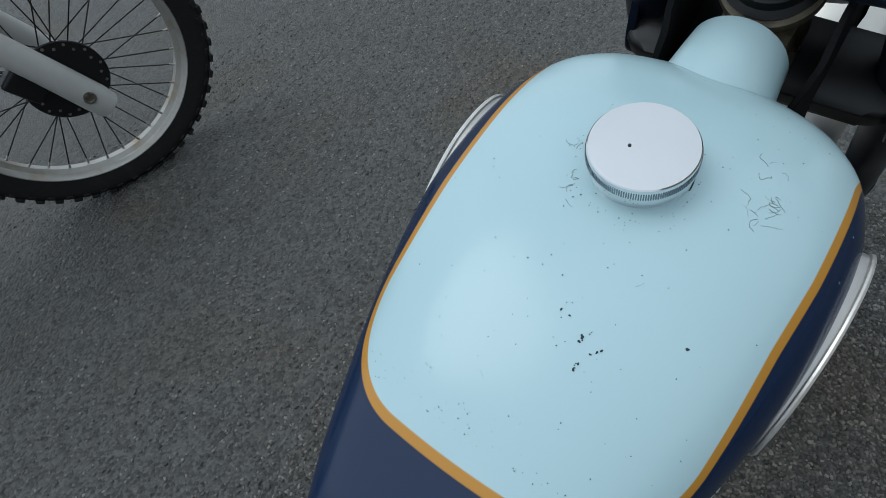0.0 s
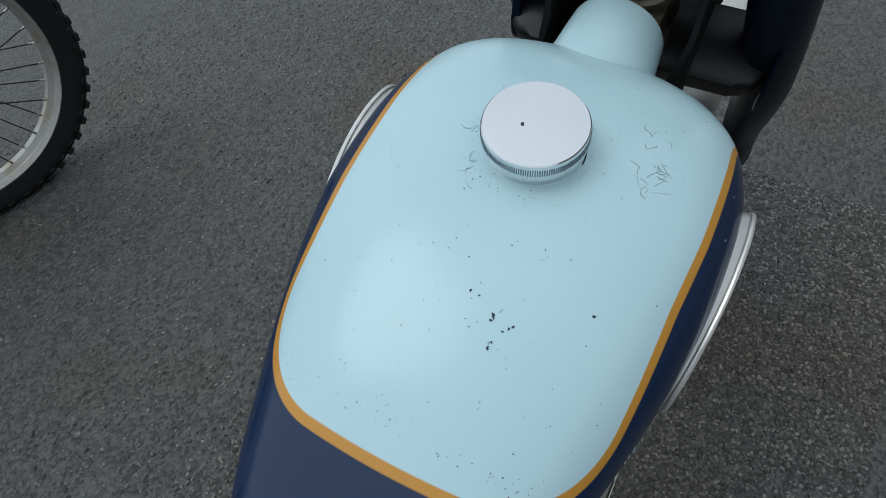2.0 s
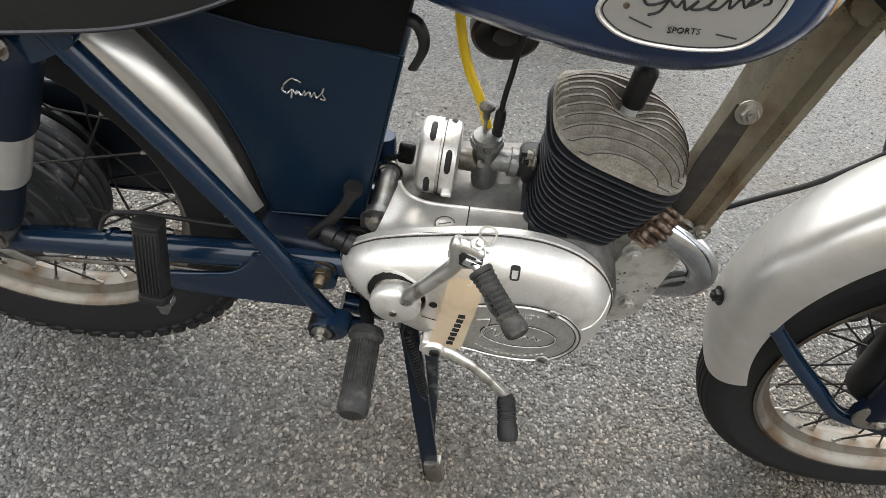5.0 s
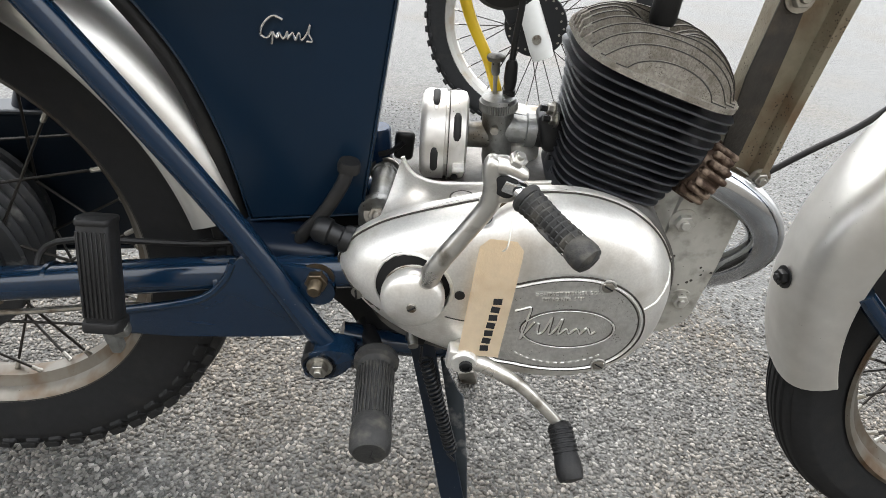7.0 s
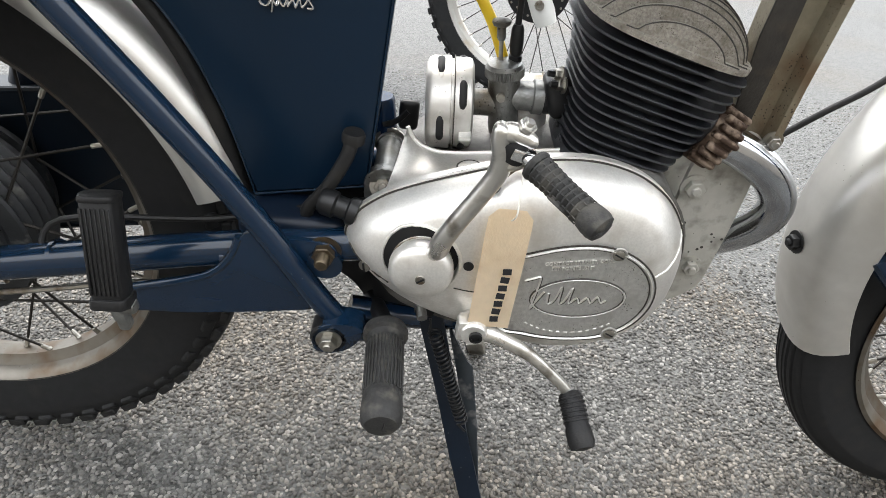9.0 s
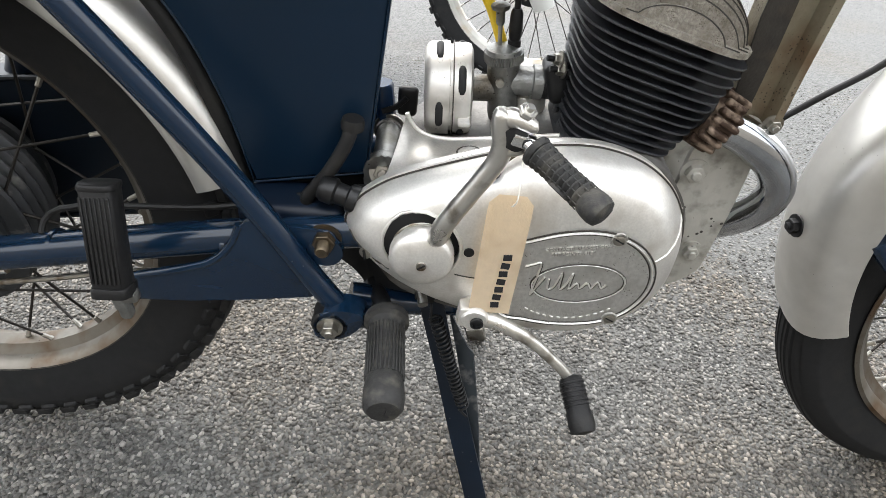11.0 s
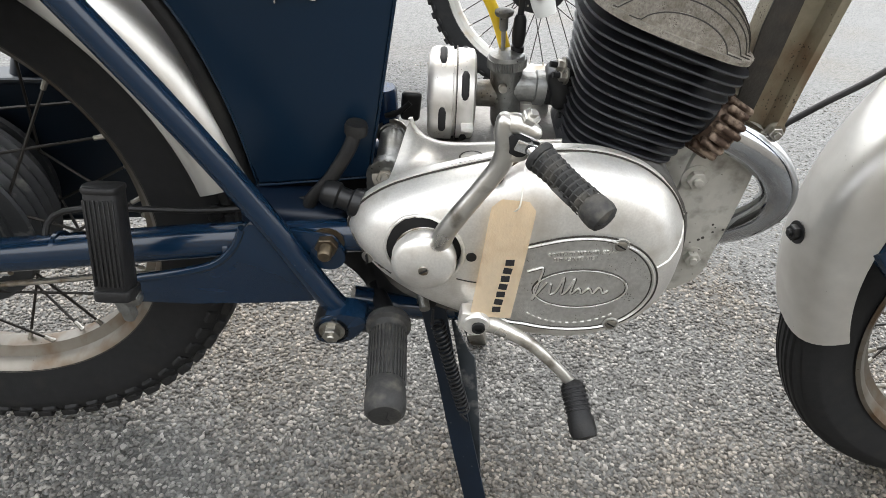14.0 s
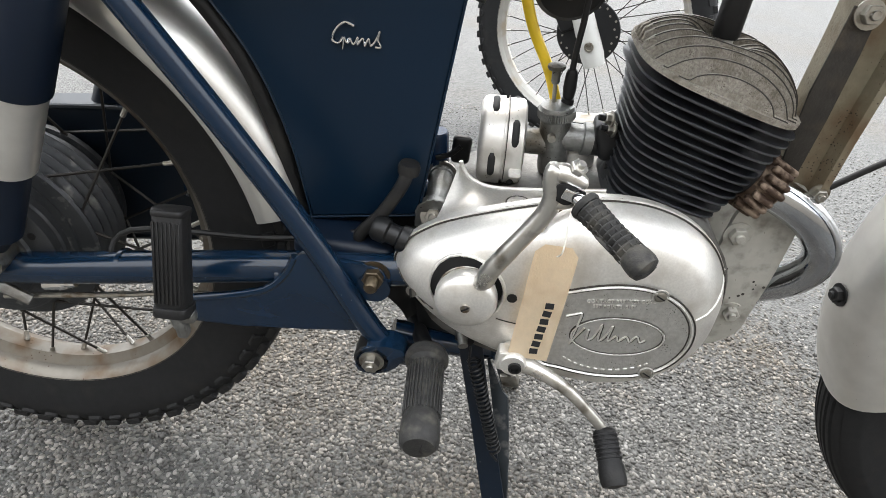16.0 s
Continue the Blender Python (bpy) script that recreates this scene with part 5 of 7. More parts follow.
    # a black plug in place of the opening, its inner shade given as colour
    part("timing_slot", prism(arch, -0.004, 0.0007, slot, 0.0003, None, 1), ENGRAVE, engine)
    part("slot_tongue", block(0.0062, 0.0090, 0.0012, slot @ pose(0, -0.0020, 0.0006, 6, 0, 0), 0.0005, 1), CAST_FINE, engine)
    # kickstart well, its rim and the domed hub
    # black lining puts the shade inside the well into its colour
    part("well_shade_lining", lathe([(0.0325, 0.016), (0.0325, 0.0012), (0.010, 0.0012)], 56, well), ENGRAVE, engine)
    rim = []
    for k in range(73):
        a = radians(5 * k)
        x, z = -0.0015 + 0.0337 * math.cos(a), 0.3915 + 0.0337 * math.sin(a)
        rim.append((x, cover_y(x, z) - 0.0006, z))
    part("well_rim", sweep(bmesh.new(), rim[:-1], 0.0016, 8, True), ALLOY, engine)
    boss = along((-0.0012, -0.085, 0.3872), (0, -1, 0.02))
    part("kick_return_ring", torus_lathe([(0.0225, 0.012), (0.0262, 0.012), (0.0262, 0.0300), (0.0252, 0.0310), (0.0225, 0.0310)], 48, boss), STEEL, engine)
    for a in range(0, 360, 24):
        part("ring_tooth", block(0.0034, 0.0030, 0.005, boss @ pose(0, 0, 0, 0, 0, a) @ pose(0.0274, 0, 0.0260), 0.0006, 1), STEEL, engine)
    part("kick_hub", lathe([(0.0240, 0.020), (0.0240, 0.0375), (0.0276, 0.0385), (0.0276, 0.046), (0.0263, 0.0495), (0.0220, 0.053), (0.012, 0.056), (0, 0.0568)], 48, boss), ALLOY, engine, "domed alloy kickstart hub")
    part("hub_screw", lathe([(0.0045, 0.0555), (0.0042, 0.058), (0, 0.0582)], 16, boss), STEEL, engine)
    part("screw_slot", block(0.0075, 0.0012, 0.0012, boss @ pose(0, 0, 0.0584, 0, 0, 30), 0), ENGRAVE, engine)


CAST_FINE = material("dull_cast_plate", (0.52, 0.515, 0.495), 0.42, metal=0.8, vary=0.32, scale=260, bump=0.3, bump_scale=900, second=(0.40, 0.39, 0.36), second_scale=34,
                     second_amount=(0.48, 0.72), pits=(0.07, 0.065, 0.055), pit_scale=420, pit_size=0.15)
engine_covers()


CAST_DARK = material("oily_cast_alloy", (0.17, 0.165, 0.155), 0.55, metal=0.5, vary=0.35, scale=140, bump=0.3, bump_scale=400, second=(0.05, 0.045, 0.038), second_scale=22, second_amount=(0.42, 0.66))


def crankcase():
    body = [(-0.052, 0.380), (-0.044, 0.396), (-0.022, 0.410), (-0.004, 0.420), (0.015, 0.428), (0.05, 0.434), (0.13, 0.440), (0.20, 0.435), (0.235, 0.39), (0.236, 0.33), (0.20, 0.275), (0.12, 0.255), (0.05, 0.262), (-0.03, 0.30), (-0.055, 0.35)]
    line = [(p.x, p.y) for p in spline([(x, z, 0) for x, z in body], 4, True)]
    part("crankcase", ring_loft([[(x, 0.10, z) for x, z in inset(line, 0.012)], [(x, 0.09, z) for x, z in line], [(x, -0.070, z) for x, z in line], [(x, -0.076, z) for x, z in inset(line, 0.003)]], True), CAST_DARK, engine, "oily grey cast alloy crankcase", 40)
    near = [(-0.037, -0.0775, 0.4275), (-0.026, -0.079, 0.4325), (-0.014, -0.080, 0.4375), (0.004, -0.080, 0.4445), (0.030, -0.080, 0.4525), (0.062, -0.080, 0.4590), (0.095, -0.080, 0.4640), (0.128, -0.080, 0.4655)]
    farther = [(-0.0135, -0.026, 0.468), (-0.0115, -0.0262, 0.4615), (-0.007, -0.0265, 0.4540), (0.000, -0.027, 0.4480), (0.015, -0.028, 0.4430), (0.040, -0.028, 0.4415), (0.080, -0.028, 0.4420), (0.128, -0.028, 0.4440)]
    web = bmesh.new()
    a, b = spline(near, 6), spline(farther, 6)
    rows = []
    for t in np.linspace(0, 1, 15):
        bend = t * t * (3 - 2 * t) * 0.35 + t * 0.65
        rows.append([web.verts.new(Vector((p.x + (q.x - p.x) * t, p.y + (q.y - p.y) * t, p.z + (q.z - p.z) * bend - 0.0045 * math.sin(math.pi * t)))) for p, q in zip(a, b)])
    for r, s in zip(rows, rows[1:]):
        for k in range(len(r) - 1):
            web.faces.new((r[k], r[k + 1], s[k + 1], s[k]))
    bmesh.ops.solidify(web, geom=web.faces[:], thickness=0.006)
    part("upper_web", web, ALLOY, engine, "polished web above the side cover", 55)
    part("web_rim", sweep(bmesh.new(), b, 0.0022, 10), ALLOY, engine)
    part("web_foot", sweep(bmesh.new(), [p + Vector((0, 0.001, 0.0005)) for p in a], 0.0008, 6), GRIME_SHADE, engine)
    nut = (-0.0385, -0.040, 0.4150)
    link = [(nut[0] + 0.0185 * math.cos(radians(q)), nut[2] + 0.0185 * math.sin(radians(q))) for q in range(-20, 201, 10)] + [(-0.056, 0.395), (-0.060, 0.375), (-0.020, 0.375), (-0.021, 0.395)]
    part("mount_boss", side_plate(link, -0.040, -0.030, 0.0015), CAST, engine, "cast engine mounting lug")
    part("mount_column", lathe([(0.0120, 0.0), (0.0120, 0.060), (0.0135, 0.061), (0.0135, 0.066), (0.006, 0.067)], 32, along((nut[0], -0.027, nut[2]), (0, 1, 0))), CAST, engine)
    part("column_washer", torus_lathe([(0.006, 0.067), (0.0165, 0.067), (0.0165, 0.070), (0.006, 0.070)], 32, along((nut[0], -0.027, nut[2]), (0, 1, 0))), STEEL, engine)
    part("mount_washer", torus_lathe([(0.006, 0.0), (0.0128, 0.0), (0.0128, 0.0016), (0.006, 0.0016)], 28, along(nut, (0, -1, 0.45))), STEEL, engine)
    part("mount_nut", bolt((nut[0], nut[1] - 0.0014, nut[2]), (0, -1, 0.45), 0.0085, 0.0050, False), STEEL, engine)
    part("nut_stud", lathe([(0.0045, 0), (0.0045, 0.009), (0.004, 0.0095), (0, 0.0095)], 16, along(nut, (0, -1, 0.45))), STEEL, engine)
    part("drive_shield", side_plate(round_poly([(-0.115, 0.345), (-0.07, 0.405), (-0.045, 0.40), (-0.02, 0.33), (-0.02, 0.262), (-0.06, 0.262), (-0.075, 0.300)], 0.012), -0.046, -0.040, 0.001), BLACK, engine)
    plug = along((0.0405, -0.0590, 0.4459), (0, 0.03, 1))
    part("level_plug", lathe([(0.0098, -0.003), (0.0098, 0.0008), (0.0088, 0.0014), (0, 0.0014)], 32, plug), CAST_FINE, engine)
    part("plug_joint", torus_lathe([(0.0096, -0.002), (0.0112, -0.002), (0.0112, 0.0010), (0.0096, 0.0010)], 32, plug), GRIME_SHADE, engine)
    part("plug_slot", block(0.0135, 0.0014, 0.0005, plug @ pose(0, 0, 0.0015, 0, 0, 20), 0), GRIME_SHADE, engine)
    part("joint_line", sweep(bmesh.new(), [(0.064, -0.079, 0.4605), (0.064, -0.066, 0.4555), (0.064, -0.052, 0.4515), (0.064, -0.030, 0.4465)], 0.0007, 6), ENGRAVE, engine)


crankcase()

CYL = Matrix.Translation((0.166, 0.004, 0.427)) @ pose(0, 0, 0, 0, 21.5, 0)


def squircle(hx, hy, n=4.0, k=56, skew=0.0):
    out = []
    for i in range(k):
        a = 2 * math.pi * i / k
        c, s = math.cos(a), math.sin(a)
        out.append((hx * math.copysign(abs(c) ** (2 / n), c), hy * math.copysign(abs(s) ** (2 / n), s)))
    return out


def cylinder():
    part("cylinder_barrel", lathe([(0.05, 0), (0.05, 0.14)], 40, CYL), FIN, engine)
    part("cylinder_base", prism(squircle(0.048, 0.054, 5), -0.008, 0.008, CYL, 0.002), FIN, engine)
    for i in range(14):
        h = 0.004 + 0.00845 * i
        k = min(1, i / 12)
        left, right, hy = -0.082 + 0.034 * (1 - k) ** 0.6, 0.046 + 0.022 * k ** 0.6, 0.056 + 0.010 * k
        fin = [(x + (left + right) / 2, y) for x, y in squircle((right - left) / 2, hy, 4.2)]
        part("cylinder_fin", prism(fin, h, h + 0.0020, CYL, 0.0007, None, 1), FIN, engine, "black cooling fin")
        part("fin_edge", sweep(bmesh.new(), [CYL @ Vector((x, y, h + 0.0010)) for x, y in fin], 0.0004, 5, True), FIN_EDGE, engine)
    # head: a rounded plate with arched fins, lower towards the edges
    top = 0.122
    part("head_plate", prism([(x - 0.009, y) for x, y in squircle(0.0755, 0.067, 3.4)], top, top + 0.005, CYL, 0.002), HEAD, engine, "oxidised grey cylinder head")
    for i in range(-6, 7):
        y = 0.0100 * i
        span = 0.0750 * (1 - abs(y / 0.067) ** 3.4) ** (1 / 3.4) if abs(y) < 0.067 else 0.03
        arch = []
        for j in range(33):
            s = -1 + 2 * j / 32
            x = s * span
            dip = 0.024 * math.exp(-((x + 0.012) / 0.022) ** 2 - ((y + 0.002) / 0.019) ** 2)
            dome = max(0, 1 - ((x + 0.002) / 0.078) ** 2 - (y / 0.069) ** 2) ** 0.6
            arch.append((x, top + 0.004 + max(0.0015, 0.040 * dome - dip)))
        poly = arch + [(span, top + 0.002), (-span, top + 0.002)]
        bm = prism(poly, -0.0021, 0.0021, None, 0.0006, None, 1)
        bm.transform(CYL @ Matrix.Translation((-0.009, y, 0)) @ Matrix(((1, 0, 0, 0), (0, 0, -1, 0), (0, 1, 0, 0), (0, 0, 0, 1))))
        part("head_fin", bm, HEAD, engine)
        # a dark line on each fin edge paints the shade of the gap
        part("fin_gap_shade", sweep(bmesh.new(), [CYL @ Vector((x - 0.009, y - 0.0019, z + 0.0001)) for x, z in arch[1:-1]], 0.0006, 5), GRIME_SHADE, engine)
    m = CYL @ pose(-0.012, -0.002, top + 0.008, -6, -14, 0)
    part("spark_plug", lathe([(0.011, 0.0), (0.011, 0.012), (0.008, 0.014), (0.0075, 0.030), (0.006, 0.032), (0.006, 0.040)], 20, m), WHITE, engine)
    part("plug_nut", prism(hexagon(0.0125), 0.0, 0.010, m, 0.001), CHROME, engine)
    part("plug_cap", lathe([(0.010, 0.026), (0.0115, 0.030), (0.0115, 0.062), (0.010, 0.066), (0.005, 0.07)], 24, m), RUBBER, engine)
    lead0 = m @ Vector((0, 0, 0.066))
    part("plug_lead", tube([lead0, lead0 + Vector((-0.005, 0.0, 0.02)), lead0 + Vector((-0.03, 0.02, 0.03)), (0.10, 0.04, 0.655)], 0.0038, 10), RUBBER, engine)
    # exhaust port, clamp ring and pipe
    part("exhaust_stub", lathe([(0.021, 0), (0.021, 0.034)], 28, along((0.236, -0.018, 0.470), (0.80, -0.16, -0.50))), BLACK, engine)
    ringm = along((0.252, -0.022, 0.460), (0.80, -0.16, -0.50))
    part("clamp_core", lathe([(0.0215, -0.004), (0.0240, 0.0), (0.0240, 0.020), (0.0190, 0.024)], 32, ringm), RUST, engine)
    for i in range(18):
        lobe = block(0.0090, 0.0062, 0.021 + 0.003 * (i % 3), ringm @ pose(0, 0, 0, 0, 0, 20 * i + 2 * (i % 2)) @ pose(0.0254 + 0.0006 * (i % 2), 0, 0.0100), 0.0026, 3)
        part("clamp_lobe", lobe, RUST, engine, "rusty lobe of the exhaust clamp nut")


cylinder()
PIPE = material("blued_chrome", (0.55, 0.57, 0.60), 0.13, metal=1.0, vary=0.1, scale=30, rough_vary=0.06, bump=0.03, bump_scale=60, second=(0.34, 0.36, 0.40), second_scale=14, second_amount=(0.45, 0.75))
part("exhaust_pipe", tube([(0.262, -0.024, 0.453), (0.290, -0.028, 0.438), (0.316, -0.029, 0.417), (0.3335, -0.027, 0.390), (0.3355, -0.022, 0.364), (0.322, -0.012, 0.338), (0.296, 0.006, 0.314), (0.25, 0.035, 0.290), (0.15, 0.075, 0.272),
                           (0.0, 0.10, 0.268), (-0.2, 0.125, 0.275)], 0.0170, 28, 8), PIPE, bike, "bent chrome exhaust pipe")


def engine_plates():
    poly = [(0.236, 0.345), (0.250, 0.425), (0.285, 0.455), (0.308, 0.450), (0.3095, 0.402), (0.302, 0.345), (0.288, 0.270), (0.262, 0.250), (0.225, 0.25), (0.215, 0.29)]
    for y in (-0.017, 0.045):
        part("engine_plate", side_plate(round_poly(poly, 0.012), y - 0.003, y + 0.003, 0.001), PLATE, bike, "scuffed grey alloy engine plate")
    part("plate_bolt", bolt((0.2555, -0.020, 0.397), (0, -1, 0), 0.0095, 0.007), PLATE, bike)
    part("plate_bolt", bolt((0.272, -0.020, 0.299), (0, -1, 0), 0.0085, 0.007), PLATE, bike)


PLATE = material("scuffed_grey_plate", (0.44, 0.43, 0.39), 0.52, metal=0.4, vary=0.15, scale=80, bump=0.15, bump_scale=300, second=(0.16, 0.15, 0.13), second_scale=50, second_amount=(0.5, 0.75), pits=(0.05, 0.045, 0.04), pit_scale=130, pit_size=0.16)
engine_plates()


def carburettor():
    c = empty("carburettor", bike)
    tagged(c, "grey alloy carburettor with ticker and cable")
    c.matrix_basis = pose(0.004, 0.016, -0.006)
    part("carb_body", lathe([(0.010, 0.440), (0.0135, 0.444), (0.0145, 0.452), (0.0140, 0.470), (0.0150, 0.474), (0.0150, 0.502), (0.0138, 0.503)], 32, pose(0.070, 0.004, 0)), CAST, c)
    teeth = [(0.0176 + 0.0006 * (1 if i % 2 else -1)) * Vector((math.cos(2 * math.pi * i / 96), math.sin(2 * math.pi * i / 96))) for i in range(96)]
    part("knurled_ring", prism([(v.x, v.y) for v in teeth], 0.5015, 0.5095, pose(0.070, 0.004, 0), 0), CAST, c)
    part("mixing_cap", lathe([(0.0165, 0.500), (0.0172, 0.502), (0.0172, 0.509), (0.0155, 0.513), (0.006, 0.516), (0, 0.516)], 40, pose(0.070, 0.004, 0)), CAST, c)
    part("intake_throat", lathe([(0.0125, -0.002), (0.0135, 0.0), (0.0135, 0.022), (0.016, 0.023), (0.016, 0.032), (0.0125, 0.033)], 28, along((0.074, 0.004, 0.482), (1, 0, -0.12))), CAST, c)
    part("air_throat", lathe([(0.0125, -0.004), (0.0125, 0.026), (0.0150, 0.028), (0.0150, 0.034)], 28, along((0.068, 0.004, 0.4735), (-1, 0, 0.06))), CAST, c)
    part("manifold", lathe([(0.0145, 0.0), (0.0150, 0.010), (0.0170, 0.026), (0.020, 0.036)], 28, along((0.105, 0.004, 0.4785), (1, 0, -0.12))), BLACK, c)
    part("manifold_flange", prism(round_poly([(-0.030, -0.016), (0.030, -0.016), (0.030, 0.016), (-0.030, 0.016)], 0.01), 0, 0.006, along((0.128, 0.004, 0.478), (0.93, 0, -0.35)), 0.001), FIN, c)
    for x, z in ((0.113, 0.509), (0.116, 0.499), (0.124, 0.459)):
        part("flange_nut", bolt((x + 0.006, -0.016, z), (-0.9, -0.15, 0.2), 0.0052, 0.006), STEEL, c)
        part("flange_stud", lathe([(0.0028, 0), (0.0028, 0.013), (0, 0.0132)], 12, along((x + 0.006, -0.016, z), (-0.9, -0.15, 0.2))), BLACK, c)
    part("manifold_neck", block(0.026, 0.034, 0.040, pose(0.121, 0.0, 0.484, 0, -12, 0), 0.008, 3), BLACK, c)
    part("jet_screw", lathe([(0.0042, 0), (0.0038, 0.004), (0, 0.0045)], 16, along((0.066, -0.012, 0.487), (0, -1, 0))), STEEL, c)
    part("float_bowl", lathe([(0.017, 0.438), (0.0195, 0.441), (0.0195, 0.462), (0.016, 0.466), (0, 0.467)], 32, pose(0.094, 0.022, 0)), ALLOY, c)
    part("ticker_rod", lathe([(0.002, 0.512), (0.002, 0.540)], 10, pose(0.066, 0.004, 0)), STEEL, c)
    part("ticker_knob", lathe([(0.0032, 0.534), (0.0040, 0.536), (0.0040, 0.546), (0.0075, 0.5475), (0.0085, 0.5495), (0.0082, 0.5515), (0.0045, 0.553), (0, 0.5532)], 24, pose(0.066, 0.004, 0)), CAST, c)
    part("cable_boot", lathe([(0.0060, 0), (0.0060, 0.006), (0.0048, 0.0065), (0.0056, 0.009), (0.0062, 0.016), (0.0056, 0.030), (0.0040, 0.034)], 18, along((0.079, 0.006, 0.513), (0.05, 0, 1))), RUBBER, c)
    part("throttle_cable", tube([(0.080, 0.006, 0.54), (0.085, 0.01, 0.58), (0.10, 0.02, 0.64), (0.16, 0.03, 0.70)], 0.003, 10), RUBBER, c)
    # pancake air cleaner with slots round its rim
    m = along((0.0415, 0.004, 0.4735), (-1, 0.0, 0.06))
    f = part("air_cleaner", lathe([(0.014, 0.0), (0.036, 0.001), (0.0405, 0.003), (0.0415, 0.006), (0.0415, 0.0190), (0.0398, 0.0195), (0.0398, 0.0215), (0.0425, 0.0220), (0.0425, 0.038),
                                   (0.0405, 0.0420), (0.036, 0.0445), (0.0, 0.0455)], 64, m), ALLOY_WHITE, c, "slotted round alloy air cleaner")
    facing = m.inverted().to_3x3() @ Vector((0, -1, 0.72))
    for row, h in ((0, 0.0110), (1, 0.0310)):
        for i in range(4):
            a0 = math.atan2(facing.y, facing.x) + radians(90 * i + 45 * row)
            line = [m @ Vector(((0.0388 + 0.0010 * row) * math.cos(a), (0.0388 + 0.0010 * row) * math.sin(a), h)) for a in np.linspace(a0 - 0.36, a0 + 0.36, 13)]
            # black bars paint the shaded insides of the slots
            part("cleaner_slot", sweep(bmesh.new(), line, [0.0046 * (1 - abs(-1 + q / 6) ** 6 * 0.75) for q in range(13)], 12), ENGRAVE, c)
            edge = [m @ Vector(((0.0414 + 0.0010 * row) * math.cos(a0 + 0.43 * math.cos(b)), (0.0414 + 0.0010 * row) * math.sin(a0 + 0.43 * math.cos(b)), h + 0.0034 * math.sin(b))) for b in np.linspace(0, 2 * math.pi, 33)[:-1]]
            part("slot_edge", sweep(bmesh.new(), edge, 0.0005, 5, True), ALLOY_WHITE, c)
    part("cleaner_band", torus_lathe([(0.0425, 0.0180), (0.0432, 0.0180), (0.0432, 0.0190), (0.0425, 0.0190)], 64, m), GRIME_SHADE, c)
    part("cleaner_clip", block(0.012, 0.006, 0.012, m @ pose(0.041, -0.012, 0.008, 0, 0, -15), 0.002), ALLOY, c)
    # fuel hose
    part("fuel_hose", tube([(0.03, 0.045, 0.68), (0.035, 0.045, 0.62), (0.046, 0.040, 0.575), (0.064, 0.034, 0.535), (0.076, 0.030, 0.495)], 0.0052, 14), YELLOW, bike, "yellow plastic fuel hose")
    part("horn", lathe([(0.012, 0.0), (0.034, 0.006), (0.036, 0.014), (0.034, 0.024), (0.030, 0.026), (0.016, 0.020), (0.012, 0.026), (0, 0.027)], 40, along((0.078, 0.075, 0.612), (0.05, -1, -0.25))), BLACK, bike, "round black horn under the tank")


ALLOY_WHITE = material("bright_alloy", (0.62, 0.605, 0.575), 0.42, metal=0.65, vary=0.12, scale=160, bump=0.08, bump_scale=300, second=(0.40, 0.38, 0.34), second_scale=40, second_amount=(0.52, 0.75), pits=(0.14, 0.12, 0.10), pit_scale=260, pit_size=0.09)
carburettor()


def hoses():
    part("breather_hose", tube([(-0.060, -0.05, 0.470), (-0.066, -0.055, 0.455), (-0.085, -0.06, 0.428), (-0.108, -0.06, 0.402), (-0.100, -0.06, 0.388), (-0.082, -0.062, 0.392)], 0.0064, 14), RUBBER, bike, "black rubber breather hose")
    part("hose_end", lathe([(0.010, 0), (0.0105, 0.006), (0.009, 0.010)], 18, along((-0.060, -0.048, 0.466), (0.2, 0, 1))), RUBBER, bike)
    part("cable_union", lathe([(0.010, 0), (0.0125, 0.004), (0.0125, 0.014), (0.010, 0.016), (0.010, 0.026), (0.013, 0.028), (0.013, 0.036)], 20, along((-0.092, -0.068, 0.420), (1, -0.2, -0.35))), BLACK, bike)
    part("union_nut", prism(hexagon(0.010), 0, 0.010, along((-0.056, -0.076, 0.407), (1, -0.2, -0.35)), 0.001), STEEL, bike)
    part("clutch_cable", tube([(-0.092, -0.06, 0.42), (-0.11, -0.05, 0.40), (-0.2, -0.052, 0.388), (-0.34, -0.06, 0.395), (-0.352, -0.088, 0.365), (-0.335, -0.07, 0.34)], 0.003, 8), RUBBER, bike)
    part("front_cable", tube([(0.318, 0.045, 0.385), (0.361, 0.05, 0.413), (0.397, 0.05, 0.439), (0.434, 0.05, 0.464), (0.467, 0.05, 0.496), (0.494, 0.05, 0.530), (0.505, 0.048, 0.572), (0.495, 0.03, 0.64), (0.45, 0.01, 0.72)], 0.0034, 12), RUBBER, bike, "black cable curving to the fork")


hoses()


def rear_fittings():
    """What shows between the side panel and the air cleaner."""
    c = empty("ignition_coil", bike)
    part("coil_case", lathe([(0.010, 0.0), (0.0125, 0.002), (0.0125, 0.046), (0.011, 0.049), (0, 0.049)], 24, pose(-0.044, 0.052, 0.412)), NAVY, c, "navy painted coil case")
    part("coil_bracket", block(0.020, 0.010, 0.032, pose(-0.018, 0.045, 0.444, 0, 8, 0), 0.005, 3), BLACK, c)
    part("coil_strap", tube([(-0.044, 0.040, 0.436), (-0.030, 0.040, 0.440), (-0.018, 0.040, 0.450)], 0.003, 8), BLACK, c)
    part("footrest_carrier", side_plate(round_poly([(-0.060, 0.345), (-0.020, 0.338), (0.016, 0.312), (0.020, 0.262), (-0.020, 0.250), (-0.052, 0.272)], 0.010), -0.062, -0.056, 0.0015), BLACK, bike)


rear_fittings()


# ---- pedals and stand ----
LEVER = material("worn_lever_alloy", (0.58, 0.565, 0.53), 0.30, metal=0.9, vary=0.15, scale=60, bump=0.1, bump_scale=200, second=(0.25, 0.23, 0.20), second_scale=40)


